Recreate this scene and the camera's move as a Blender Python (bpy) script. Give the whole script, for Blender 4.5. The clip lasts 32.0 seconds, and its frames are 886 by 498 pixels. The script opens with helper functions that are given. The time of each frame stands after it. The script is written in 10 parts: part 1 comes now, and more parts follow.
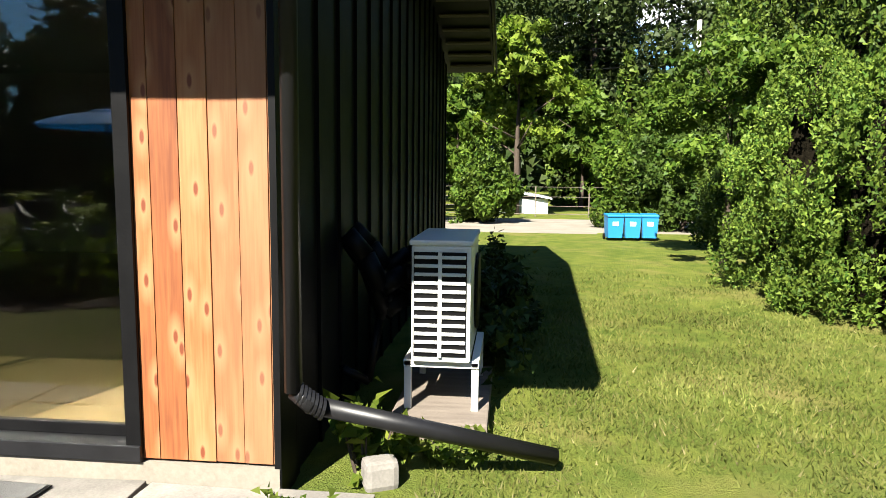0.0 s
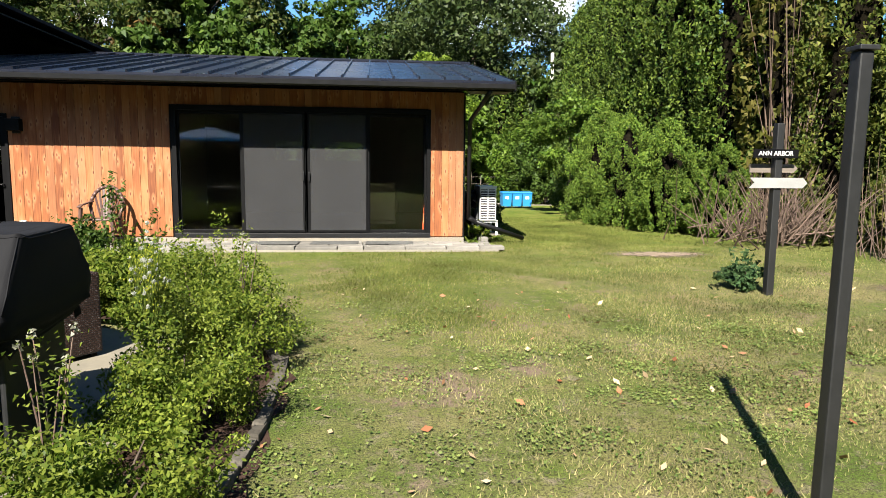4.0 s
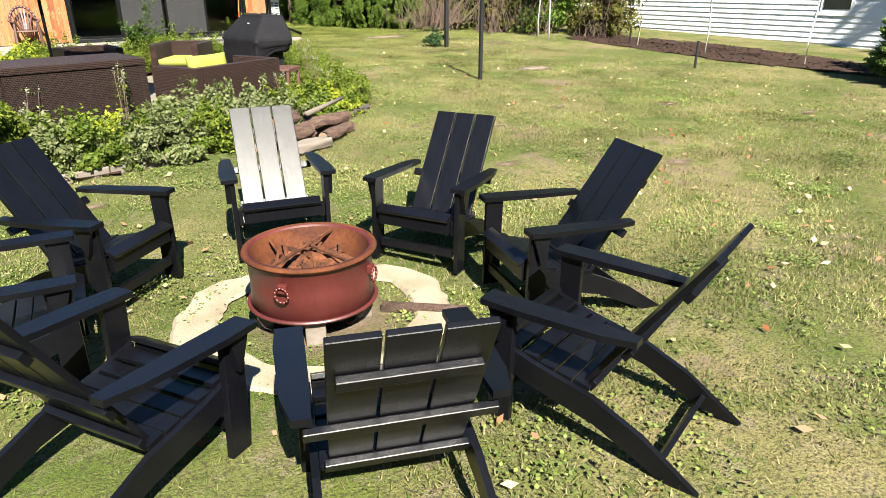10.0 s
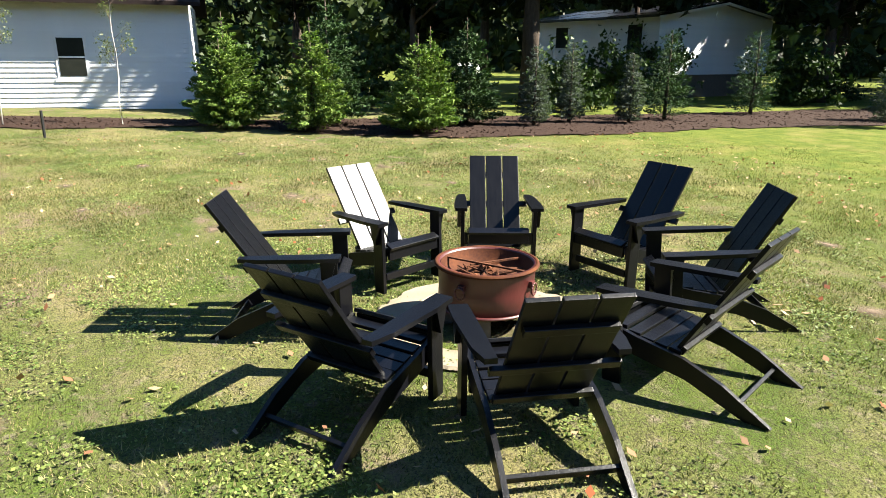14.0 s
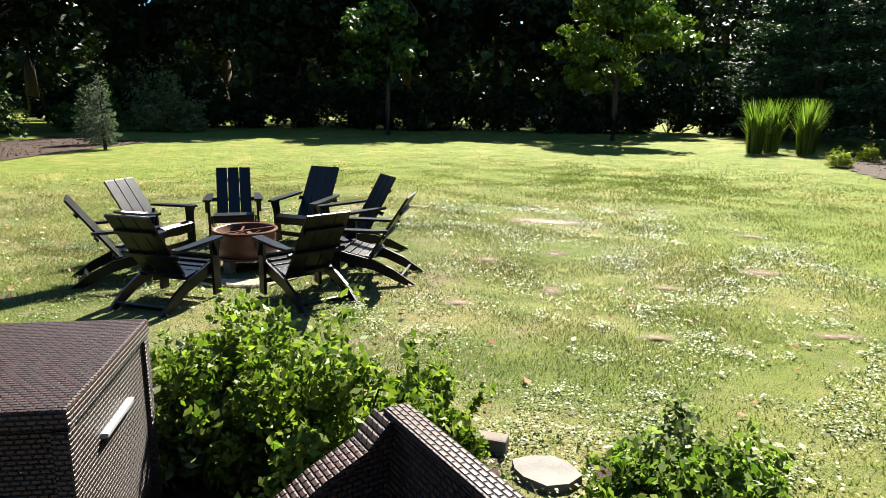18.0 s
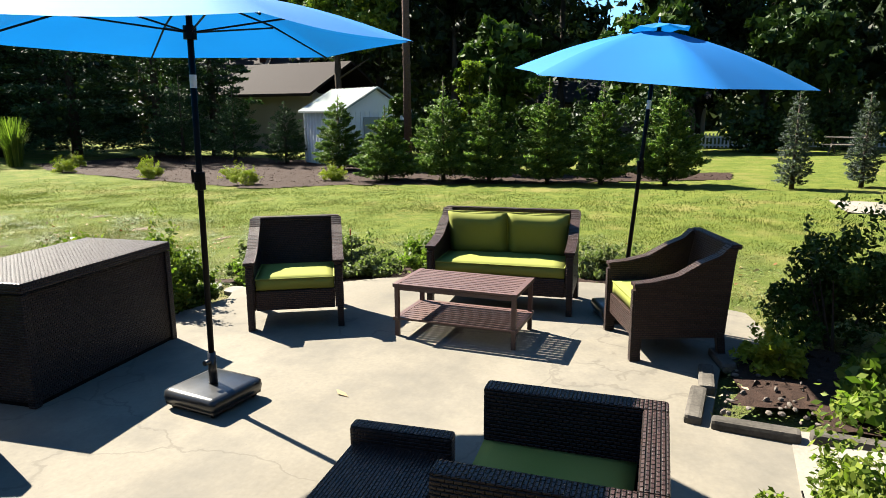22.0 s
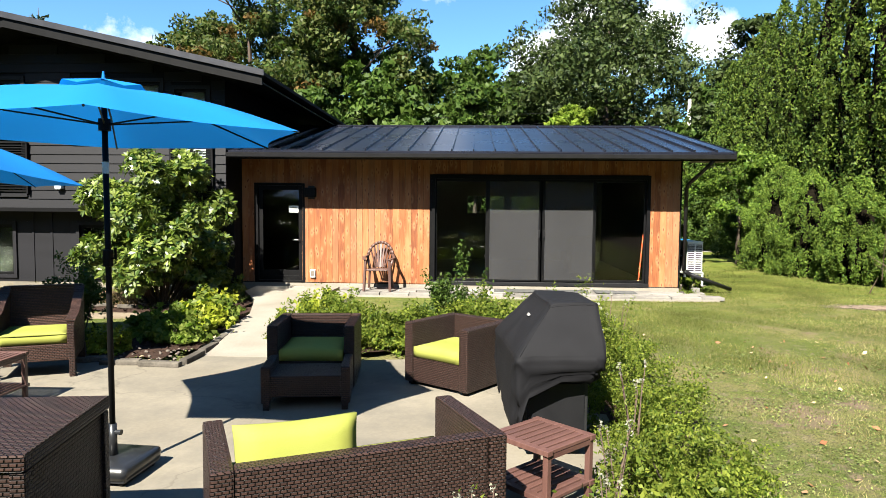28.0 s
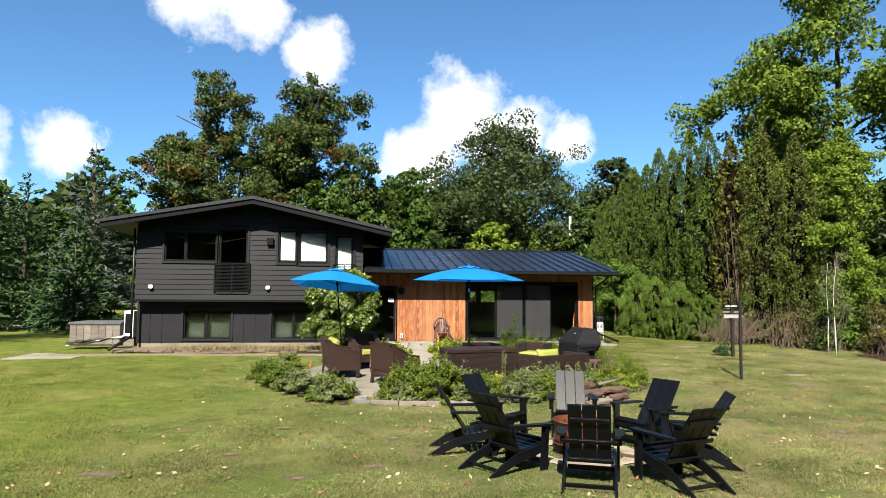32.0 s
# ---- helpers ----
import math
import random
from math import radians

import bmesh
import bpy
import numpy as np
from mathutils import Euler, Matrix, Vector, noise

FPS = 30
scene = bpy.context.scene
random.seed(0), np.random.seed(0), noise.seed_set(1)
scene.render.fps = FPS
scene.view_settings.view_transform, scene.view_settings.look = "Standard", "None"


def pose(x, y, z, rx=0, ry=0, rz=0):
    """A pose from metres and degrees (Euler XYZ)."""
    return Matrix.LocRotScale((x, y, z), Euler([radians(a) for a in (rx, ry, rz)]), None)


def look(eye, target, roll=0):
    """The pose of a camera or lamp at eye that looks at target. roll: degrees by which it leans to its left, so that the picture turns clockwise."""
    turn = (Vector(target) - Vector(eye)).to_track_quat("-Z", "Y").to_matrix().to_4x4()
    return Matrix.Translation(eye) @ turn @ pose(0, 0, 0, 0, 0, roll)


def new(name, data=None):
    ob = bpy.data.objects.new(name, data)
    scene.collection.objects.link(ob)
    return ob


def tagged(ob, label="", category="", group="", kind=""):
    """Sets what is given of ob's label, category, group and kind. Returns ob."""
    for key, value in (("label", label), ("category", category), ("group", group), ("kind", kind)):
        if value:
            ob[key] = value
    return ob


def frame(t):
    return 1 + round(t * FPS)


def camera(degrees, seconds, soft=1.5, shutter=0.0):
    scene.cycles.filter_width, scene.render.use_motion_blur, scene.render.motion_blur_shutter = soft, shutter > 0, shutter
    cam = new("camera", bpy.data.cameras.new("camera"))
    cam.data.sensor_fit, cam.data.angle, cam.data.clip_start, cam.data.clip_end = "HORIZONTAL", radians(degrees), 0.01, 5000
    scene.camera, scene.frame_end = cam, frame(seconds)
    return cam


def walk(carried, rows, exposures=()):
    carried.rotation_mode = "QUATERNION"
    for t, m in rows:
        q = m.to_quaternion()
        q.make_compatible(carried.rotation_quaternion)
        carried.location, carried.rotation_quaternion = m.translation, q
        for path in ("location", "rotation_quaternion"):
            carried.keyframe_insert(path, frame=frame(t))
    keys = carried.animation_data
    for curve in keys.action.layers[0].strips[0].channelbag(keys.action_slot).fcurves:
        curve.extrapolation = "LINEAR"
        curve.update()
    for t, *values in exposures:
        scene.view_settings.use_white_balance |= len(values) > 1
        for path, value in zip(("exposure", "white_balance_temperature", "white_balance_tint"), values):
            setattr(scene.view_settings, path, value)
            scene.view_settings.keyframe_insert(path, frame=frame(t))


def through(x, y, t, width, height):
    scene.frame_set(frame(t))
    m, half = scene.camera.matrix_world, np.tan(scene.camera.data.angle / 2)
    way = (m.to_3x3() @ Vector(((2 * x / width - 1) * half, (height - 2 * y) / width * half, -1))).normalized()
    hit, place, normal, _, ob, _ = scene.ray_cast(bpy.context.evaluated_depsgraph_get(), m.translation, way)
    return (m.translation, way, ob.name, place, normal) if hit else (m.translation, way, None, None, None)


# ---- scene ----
cam = camera(68.0, 32.0, soft=0.62)
PATH = [
    (0, (0.975, -2.634, 1.362), (0.78, -0.656, 1.14), 0.6),
    (0.5, (0.543, -3.71, 1.364), (0.485, -1.723, 1.15), 0.7),
    (1, (0.167, -4.807, 1.382), (0.221, -2.819, 1.171), 0.9),
    (1.5, (-0.19, -5.948, 1.385), (-0.059, -3.963, 1.177), 0.8),
    (2, (-0.58, -7.149, 1.407), (-0.386, -5.169, 1.202), 0.6),
    (2.5, (-0.934, -8.348, 1.432), (-0.705, -6.371, 1.229), 0.4),
    (4.5, (-1.819, -13.018, 1.302), (-1.621, -11.048, 1.018), 0.5),
    (5, (-2.056, -14.031, 1.336), (-1.86, -12.072, 0.989), 0.1),
    (5.5, (-2.327, -15.068, 1.361), (-2.134, -13.119, 0.956), 0.0),
    (6, (-2.662, -16.1, 1.364), (-2.473, -14.165, 0.896), -0.2),
    (6.5, (-3.079, -16.973, 1.364), (-2.87, -15.055, 0.835), -0.1),
    (7, (-3.548, -17.646, 1.361), (-3.29, -15.752, 0.772), 0.1),
    (8, (-4.754, -18.61, 1.397), (-4.355, -16.782, 0.689), -0.2),
    (9, (-6.219, -19.257, 1.43), (-5.561, -17.525, 0.679), -0.2),
    (9.5, (-7.015, -19.375, 1.446), (-6.177, -17.722, 0.693), -0.6),
    (10, (-7.831, -19.315, 1.469), (-6.736, -17.82, 0.718), -0.2),
    (10.5, (-8.567, -19.084, 1.482), (-7.216, -17.818, 0.727), 0.1),
    (11, (-9.16, -18.691, 1.476), (-7.607, -17.668, 0.741), 0.1),
    (11.5, (-9.651, -18.116, 1.461), (-7.926, -17.391, 0.754), -0.0),
    (12, (-10.04, -17.42, 1.486), (-8.208, -17.0, 0.802), -0.1),
    (12.5, (-10.306, -16.662, 1.497), (-8.424, -16.509, 0.837), -0.0),
    (13, (-10.471, -15.91, 1.501), (-8.575, -16.008, 0.869), 0.2),
    (13.5, (-10.553, -15.186, 1.511), (-8.677, -15.528, 0.908), 0.3),
    (15.5, (-10.403, -12.434, 1.575), (-8.913, -13.668, 1.071), 0.4),
    (16, (-10.214, -11.702, 1.573), (-8.908, -13.133, 1.079), 0.2),
    (16.5, (-9.953, -10.994, 1.585), (-8.897, -12.622, 1.1), 0.5),
    (17, (-9.651, -10.263, 1.595), (-8.924, -12.066, 1.123), 0.7),
    (17.5, (-9.3, -9.497, 1.622), (-8.895, -11.4, 1.157), 0.5),
    (18, (-8.799, -8.659, 1.675), (-8.781, -10.606, 1.216), 0.9),
    (18.5, (-8.167, -7.749, 1.699), (-8.548, -9.661, 1.254), 0.5),
    (19, (-7.432, -6.946, 1.744), (-8.085, -8.789, 1.324), 1.3),
    (19.5, (-6.705, -6.316, 1.772), (-7.567, -8.073, 1.357), 0.8),
    (20, (-6.099, -5.99, 1.802), (-7.118, -7.659, 1.381), 0.4),
    (20.5, (-5.418, -5.799, 1.825), (-6.597, -7.359, 1.406), -0.2),
    (21, (-4.735, -5.734, 1.794), (-6.134, -7.103, 1.381), -0.4),
    (21.5, (-4.068, -5.889, 1.76), (-5.698, -6.974, 1.354), -0.4),
    (22, (-3.456, -6.179, 1.759), (-5.255, -6.954, 1.356), -0.3),
    (22.5, (-2.912, -6.539, 1.735), (-4.811, -7.028, 1.338), 0.5),
    (23, (-2.458, -6.962, 1.721), (-4.409, -7.172, 1.332), 0.1),
    (23.5, (-2.074, -7.467, 1.704), (-4.036, -7.405, 1.321), 0.3),
    (24, (-1.801, -8.048, 1.703), (-3.734, -7.703, 1.324), 0.4),
    (24.5, (-1.59, -8.704, 1.698), (-3.442, -8.049, 1.326), 0.6),
    (25, (-1.461, -9.429, 1.726), (-3.175, -8.469, 1.35), 0.2),
    (25.5, (-1.497, -10.192, 1.72), (-3.029, -8.958, 1.359), 0.7),
    (27.5, (-3.379, -12.964, 1.708), (-3.887, -11.038, 1.53), 0.2),
    (28, (-4.195, -13.669, 1.716), (-4.29, -11.676, 1.589), 0.5),
    (28.5, (-5.038, -14.526, 1.761), (-4.903, -12.532, 1.684), 0.3),
    (29, (-5.836, -15.565, 1.764), (-5.594, -13.58, 1.735), 0.6),
    (29.5, (-6.493, -16.856, 1.764), (-6.219, -14.875, 1.787), 0.3),
    (30, (-7.068, -18.382, 1.752), (-6.788, -16.403, 1.82), 0.3),
    (30.5, (-7.691, -19.962, 1.759), (-7.412, -17.984, 1.862), 0.2),
    (31, (-8.374, -21.613, 1.772), (-8.093, -19.637, 1.9), 0.3),
    (31.5, (-9.03, -23.314, 1.793), (-8.748, -21.339, 1.936), 0.2),
    (32, (-9.638, -25.043, 1.817), (-9.353, -23.069, 1.96), 0.4),
]
walk(cam, [(t, look(eye, target, roll)) for t, eye, target, roll in PATH], [(0, 2.52), (2, 2.48), (4.5, 2.25), (8, 2.35), (10, 2.58), (11, 2.80), (12, 2.80), (13, 2.76), (17, 2.76), (18, 2.82), (19, 2.66), (20, 2.53), (21, 2.44), (22, 2.57), (23, 2.80), (24, 2.99), (25, 2.47), (25.5, 2.40), (28, 2.44), (29, 2.36), (30, 2.22), (32, 2.02)])

# ---- light ----
SUN_EL, SUN_TO = radians(44.0), (-0.305, -0.952)
sun_data = bpy.data.lights.new("sun", "SUN")
sun_data.energy, sun_data.angle, sun_data.color = 5.0, radians(0.5), (1.0, 0.945, 0.82)
sun = new("sun", sun_data)
sun.matrix_world = look((0, 0, 30), (-SUN_TO[0] * math.cos(SUN_EL), -SUN_TO[1] * math.cos(SUN_EL), 30 - math.sin(SUN_EL)))

world = bpy.data.worlds.new("world")
scene.world = world
world.use_nodes = True
wn, wl = world.node_tree.nodes, world.node_tree.links
wn.clear()
w_out = wn.new("ShaderNodeOutputWorld")
w_bg = wn.new("ShaderNodeBackground")
w_bg.inputs["Strength"].default_value = 0.061
w_sky = wn.new("ShaderNodeTexSky")
w_sky.sky_type, w_sky.sun_disc = "NISHITA", False
w_sky.sun_elevation, w_sky.sun_rotation = SUN_EL, math.atan2(SUN_TO[0], SUN_TO[1])
w_sky.altitude, w_sky.air_density, w_sky.dust_density, w_sky.ozone_density = 200, 1.0, 0.1, 2.5
# cumulus clouds: soft puffs at a few bearings, broken up by noise
w_tc = wn.new("ShaderNodeTexCoord")
w_noise = wn.new("ShaderNodeTexNoise")
w_noise.inputs["Scale"].default_value, w_noise.inputs["Detail"].default_value, w_noise.inputs["Roughness"].default_value = 13.0, 9.0, 0.62
wl.new(w_tc.outputs["Generated"], w_noise.inputs["Vector"])
w_last = None
# bearing east of north, height above the horizon, half width (degrees)
PUFFS = [(10, 15.5, 5.0), (14.5, 13.5, 4.2), (6.5, 12.0, 4.0), (18.5, 13.0, 2.6), (-13, 24, 4.5), (-8.5, 23.0, 3.5), (-3, 20.5, 3.4), (-22, 11.5, 3.2), (-28.5, 10.5, 3.6), (-16, 27, 4.0),
         (60, 25, 10), (120, 30, 12), (-70, 22, 9), (-140, 28, 12), (180, 35, 14)]
for az, el, half in PUFFS:
    dot = wn.new("ShaderNodeVectorMath")
    dot.operation = "DISTANCE"
    dot.inputs[1].default_value = (math.sin(radians(az)) * math.cos(radians(el)), math.cos(radians(az)) * math.cos(radians(el)), math.sin(radians(el)))
    wl.new(w_tc.outputs["Generated"], dot.inputs[0])
    ramp = wn.new("ShaderNodeMapRange")
    ramp.inputs[1].default_value, ramp.inputs[2].default_value = radians(half) * 1.25, 0.0
    ramp.inputs[3].default_value, ramp.inputs[4].default_value = 0.0, 1.0
    wl.new(dot.outputs["Value"], ramp.inputs[0])
    if w_last is None:
        w_last = ramp.outputs[0]
    else:
        mx = wn.new("ShaderNodeMath")
        mx.operation = "MAXIMUM"
        wl.new(w_last, mx.inputs[0]), wl.new(ramp.outputs[0], mx.inputs[1])
        w_last = mx.outputs[0]
w_add = wn.new("ShaderNodeMath")
w_add.operation = "MULTIPLY_ADD"
w_add.inputs[1].default_value = 1.5
wl.new(w_noise.outputs["Fac"], w_add.inputs[0])
w_sub = wn.new("ShaderNodeMath")
w_sub.operation = "ADD"
w_sub.inputs[1].default_value = -1.0
wl.new(w_last, w_sub.inputs[0])
wl.new(w_sub.outputs[0], w_add.inputs[2])
w_edge = wn.new("ShaderNodeMapRange")
w_edge.inputs[1].default_value, w_edge.inputs[2].default_value = 0.02, 0.40
wl.new(w_add.outputs[0], w_edge.inputs[0])
w_mix = wn.new("ShaderNodeMix")
w_mix.data_type = "RGBA"
w_mix.inputs["B"].default_value = (5.2, 5.27, 5.38, 1)
wl.new(w_edge.outputs[0], w_mix.inputs["Factor"])
w_tint = wn.new("ShaderNodeMix")
w_tint.data_type, w_tint.blend_type = "RGBA", "MULTIPLY"
w_tint.inputs["Factor"].default_value, w_tint.inputs["B"].default_value = 1.0, (0.390, 0.588, 0.715, 1)
wl.new(w_sky.outputs[0], w_tint.inputs["A"])
wl.new(w_tint.outputs["Result"], w_mix.inputs["A"])
wl.new(w_mix.outputs["Result"], w_bg.inputs["Color"])
wl.new(w_bg.outputs[0], w_out.inputs["Surface"])

# ---- materials ----
def rgb(c):
    return (*c, 1.0)


def surface(name, a, b, rough=0.7, scale=4.0, fine=60.0, bump=0.3, metal=0.0, vary=0.0, island=False, depth=0.01, spec=None, stretch=None, fine_mix=0.35, coat=0.0):
    """A node material: colours a and b in large and fine noise, bump, and a shift of brightness per object or per island."""
    mat = bpy.data.materials.new(name)
    mat.use_nodes = True
    n, l = mat.node_tree.nodes, mat.node_tree.links
    p = n["Principled BSDF"]
    spec = (0.5 if rough < 0.7 else 0.12) if spec is None else spec
    p.inputs["Metallic"].default_value, p.inputs["Specular IOR Level"].default_value = metal, spec
    p.inputs["Coat Weight"].default_value = coat
    tc = n.new("ShaderNodeTexCoord")
    vec = tc.outputs["Object"]
    if stretch:
        mp = n.new("ShaderNodeMapping")
        mp.inputs["Scale"].default_value = stretch
        l.new(vec, mp.inputs["Vector"])
        vec = mp.outputs["Vector"]
    big, small = n.new("ShaderNodeTexNoise"), n.new("ShaderNodeTexNoise")
    big.inputs["Scale"].default_value, big.inputs["Detail"].default_value = scale, 4
    small.inputs["Scale"].default_value, small.inputs["Detail"].default_value = fine, 3
    l.new(vec, big.inputs["Vector"]), l.new(vec, small.inputs["Vector"])
    m1 = n.new("ShaderNodeMix")
    m1.data_type = "FLOAT"
    m1.inputs["Factor"].default_value = fine_mix
    l.new(big.outputs["Fac"], m1.inputs["A"]), l.new(small.outputs["Fac"], m1.inputs["B"])
    fac = m1.outputs["Result"]
    sharp = n.new("ShaderNodeMapRange")
    sharp.inputs[1].default_value, sharp.inputs[2].default_value = 0.3, 0.7
    l.new(fac, sharp.inputs[0])
    m2 = n.new("ShaderNodeMix")
    m2.data_type = "RGBA"
    m2.inputs["A"].default_value, m2.inputs["B"].default_value = rgb(a), rgb(b)
    l.new(sharp.outputs[0], m2.inputs["Factor"])
    col = m2.outputs["Result"]
    if vary:
        if island:
            src = n.new("ShaderNodeNewGeometry").outputs["Random Per Island"]
        else:
            src = n.new("ShaderNodeObjectInfo").outputs["Random"]
        hv = n.new("ShaderNodeHueSaturation")
        mr = n.new("ShaderNodeMapRange")
        mr.inputs[3].default_value, mr.inputs[4].default_value = 1 - vary, 1 + vary
        l.new(src, mr.inputs[0]), l.new(mr.outputs[0], hv.inputs["Value"]), l.new(col, hv.inputs["Color"])
        col = hv.outputs["Color"]
    l.new(col, p.inputs["Base Color"])
    rr = n.new("ShaderNodeMapRange")
    rr.inputs[3].default_value, rr.inputs[4].default_value = max(rough - 0.08, 0.02), min(rough + 0.08, 1)
    l.new(fac, rr.inputs[0]), l.new(rr.outputs[0], p.inputs["Roughness"])
    if bump:
        bp = n.new("ShaderNodeBump")
        bp.inputs["Strength"].default_value, bp.inputs["Distance"].default_value = bump, depth
        l.new(fac, bp.inputs["Height"]), l.new(bp.outputs[0], p.inputs["Normal"])
    return mat


def leaf(name, a, b, rough=0.5, vary=0.35, through=0.35, spec=0.1, glow=(0.88, 1.12, 0.5, 1)):
    """Leaves: two-sided, letting some light through, each leaf its own shade."""
    mat = bpy.data.materials.new(name)
    mat.use_nodes = True
    n, l = mat.node_tree.nodes, mat.node_tree.links
    p = n["Principled BSDF"]
    geo = n.new("ShaderNodeNewGeometry")
    mix = n.new("ShaderNodeMix")
    mix.data_type = "RGBA"
    mix.inputs["A"].default_value, mix.inputs["B"].default_value = rgb(a), rgb(b)
    l.new(geo.outputs["Random Per Island"], mix.inputs["Factor"])
    tc = n.new("ShaderNodeTexCoord")
    big = n.new("ShaderNodeTexNoise")
    big.inputs["Scale"].default_value = 0.9
    l.new(tc.outputs["Object"], big.inputs["Vector"])
    hv, mr = n.new("ShaderNodeHueSaturation"), n.new("ShaderNodeMapRange")
    mr.inputs[1].default_value, mr.inputs[2].default_value, mr.inputs[3].default_value, mr.inputs[4].default_value = 0.3, 0.7, 1 - vary, 1 + vary
    l.new(big.outputs["Fac"], mr.inputs[0]), l.new(mr.outputs[0], hv.inputs["Value"]), l.new(mix.outputs["Result"], hv.inputs["Color"])
    l.new(hv.outputs[0], p.inputs["Base Color"])
    p.inputs["Roughness"].default_value, p.inputs["Specular IOR Level"].default_value = rough, spec
    tr, ms = n.new("ShaderNodeBsdfTranslucent"), n.new("ShaderNodeMixShader")
    warm = n.new("ShaderNodeMix")
    warm.data_type, warm.blend_type = "RGBA", "MULTIPLY"
    warm.inputs["Factor"].default_value, warm.inputs["B"].default_value = 1.0, glow
    l.new(hv.outputs[0], warm.inputs["A"]), l.new(warm.outputs["Result"], tr.inputs["Color"])
    ms.inputs[0].default_value = through
    l.new(p.outputs[0], ms.inputs[1]), l.new(tr.outputs[0], ms.inputs[2])
    l.new(ms.outputs[0], n["Material Output"].inputs["Surface"])
    return mat


def glassy(name, tint=(0.9, 0.95, 0.93), rough=0.0):
    mat = bpy.data.materials.new(name)
    mat.use_nodes = True
    p = mat.node_tree.nodes["Principled BSDF"]
    p.inputs["Base Color"].default_value = rgb(tint)
    p.inputs["Transmission Weight"].default_value, p.inputs["Roughness"].default_value, p.inputs["IOR"].default_value = 1.0, rough, 1.45
    return mat


def cedar(name):
    """Vertical cedar boards: grain along the board, knots, bleached and honey patches, one tone per board."""
    mat = bpy.data.materials.new(name)
    mat.use_nodes = True
    n, l = mat.node_tree.nodes, mat.node_tree.links
    p = n["Principled BSDF"]
    tc, oi = n.new("ShaderNodeTexCoord"), n.new("ShaderNodeObjectInfo")
    shift = n.new("ShaderNodeVectorMath")
    shift.operation = "MULTIPLY_ADD"
    comb = n.new("ShaderNodeCombineXYZ")
    for i in range(3):
        l.new(oi.outputs["Random"], comb.inputs[i])
    shift.inputs[1].default_value = (37.0, 11.0, 53.0)
    l.new(comb.outputs[0], shift.inputs[0]), l.new(tc.outputs["Object"], shift.inputs[2])
    mp = n.new("ShaderNodeMapping")
    mp.inputs["Scale"].default_value = (22.0, 22.0, 1.1)
    l.new(shift.outputs[0], mp.inputs["Vector"])
    grain, tone, knot = n.new("ShaderNodeTexNoise"), n.new("ShaderNodeTexNoise"), n.new("ShaderNodeTexVoronoi")
    grain.inputs["Scale"].default_value, grain.inputs["Detail"].default_value = 3.0, 6
    l.new(mp.outputs[0], grain.inputs["Vector"])
    mp2 = n.new("ShaderNodeMapping")
    mp2.inputs["Scale"].default_value = (1.6, 1.6, 0.7)
    l.new(shift.outputs[0], mp2.inputs["Vector"])
    tone.inputs["Scale"].default_value, tone.inputs["Detail"].default_value = 2.2, 3
    l.new(mp2.outputs[0], tone.inputs["Vector"])
    # knots: flat cells across and along the board
    cut, flat, warp = n.new("ShaderNodeSeparateXYZ"), n.new("ShaderNodeCombineXYZ"), n.new("ShaderNodeMapping")
    l.new(shift.outputs[0], cut.inputs[0]), l.new(cut.outputs["X"], flat.inputs["X"]), l.new(cut.outputs["Z"], flat.inputs["Y"])
    warp.inputs["Scale"].default_value = (7.6, 2.7, 1.0)
    l.new(flat.outputs[0], warp.inputs["Vector"])
    knot.voronoi_dimensions = "2D"
    knot.inputs["Scale"].default_value, knot.inputs["Randomness"].default_value = 1.0, 0.9
    l.new(warp.outputs[0], knot.inputs["Vector"])
    ramp = n.new("ShaderNodeValToRGB")
    e = ramp.color_ramp.elements
    e[0].position, e[0].color = 0.30, (0.105, 0.030, 0.0100, 1)
    e[1].position, e[1].color = 0.72, (0.255, 0.112, 0.046, 1)
    mid = e.new(0.5)
    mid.color = (0.186, 0.063, 0.0205, 1)
    mixf = n.new("ShaderNodeMix")
    mixf.data_type = "FLOAT"
    mixf.inputs["Factor"].default_value = 0.42
    l.new(tone.outputs["Fac"], mixf.inputs["A"]), l.new(grain.outputs["Fac"], mixf.inputs["B"])
    off = n.new("ShaderNodeMath")
    off.operation = "MULTIPLY_ADD"
    off.inputs[1].default_value = 0.26
    sub = n.new("ShaderNodeMath")
    sub.operation = "SUBTRACT"
    sub.inputs[1].default_value = 0.13
    l.new(oi.outputs["Random"], off.inputs[0]), l.new(mixf.outputs["Result"], off.inputs[2]), l.new(off.outputs[0], sub.inputs[0])
    l.new(sub.outputs[0], ramp.inputs[0])
    kr = n.new("ShaderNodeMapRange")
    kr.inputs[1].default_value, kr.inputs[2].default_value, kr.inputs[3].default_value, kr.inputs[4].default_value = 0.10, 0.32, 0.85, 0.0
    l.new(knot.outputs["Distance"], kr.inputs[0])
    km = n.new("ShaderNodeMix")
    km.data_type = "RGBA"
    km.inputs["B"].default_value = (0.250, 0.120, 0.055, 1)
    l.new(kr.outputs[0], km.inputs["Factor"]), l.new(ramp.outputs[0], km.inputs["A"])
    kr2 = n.new("ShaderNodeMapRange")
    kr2.inputs[1].default_value, kr2.inputs[2].default_value, kr2.inputs[3].default_value, kr2.inputs[4].default_value = 0.055, 0.10, 1.0, 0.0
    l.new(knot.outputs["Distance"], kr2.inputs[0])
    km2 = n.new("ShaderNodeMix")
    km2.data_type = "RGBA"
    km2.inputs["B"].default_value = (0.105, 0.026, 0.010, 1)
    l.new(kr2.outputs[0], km2.inputs["Factor"]), l.new(km.outputs["Result"], km2.inputs["A"])
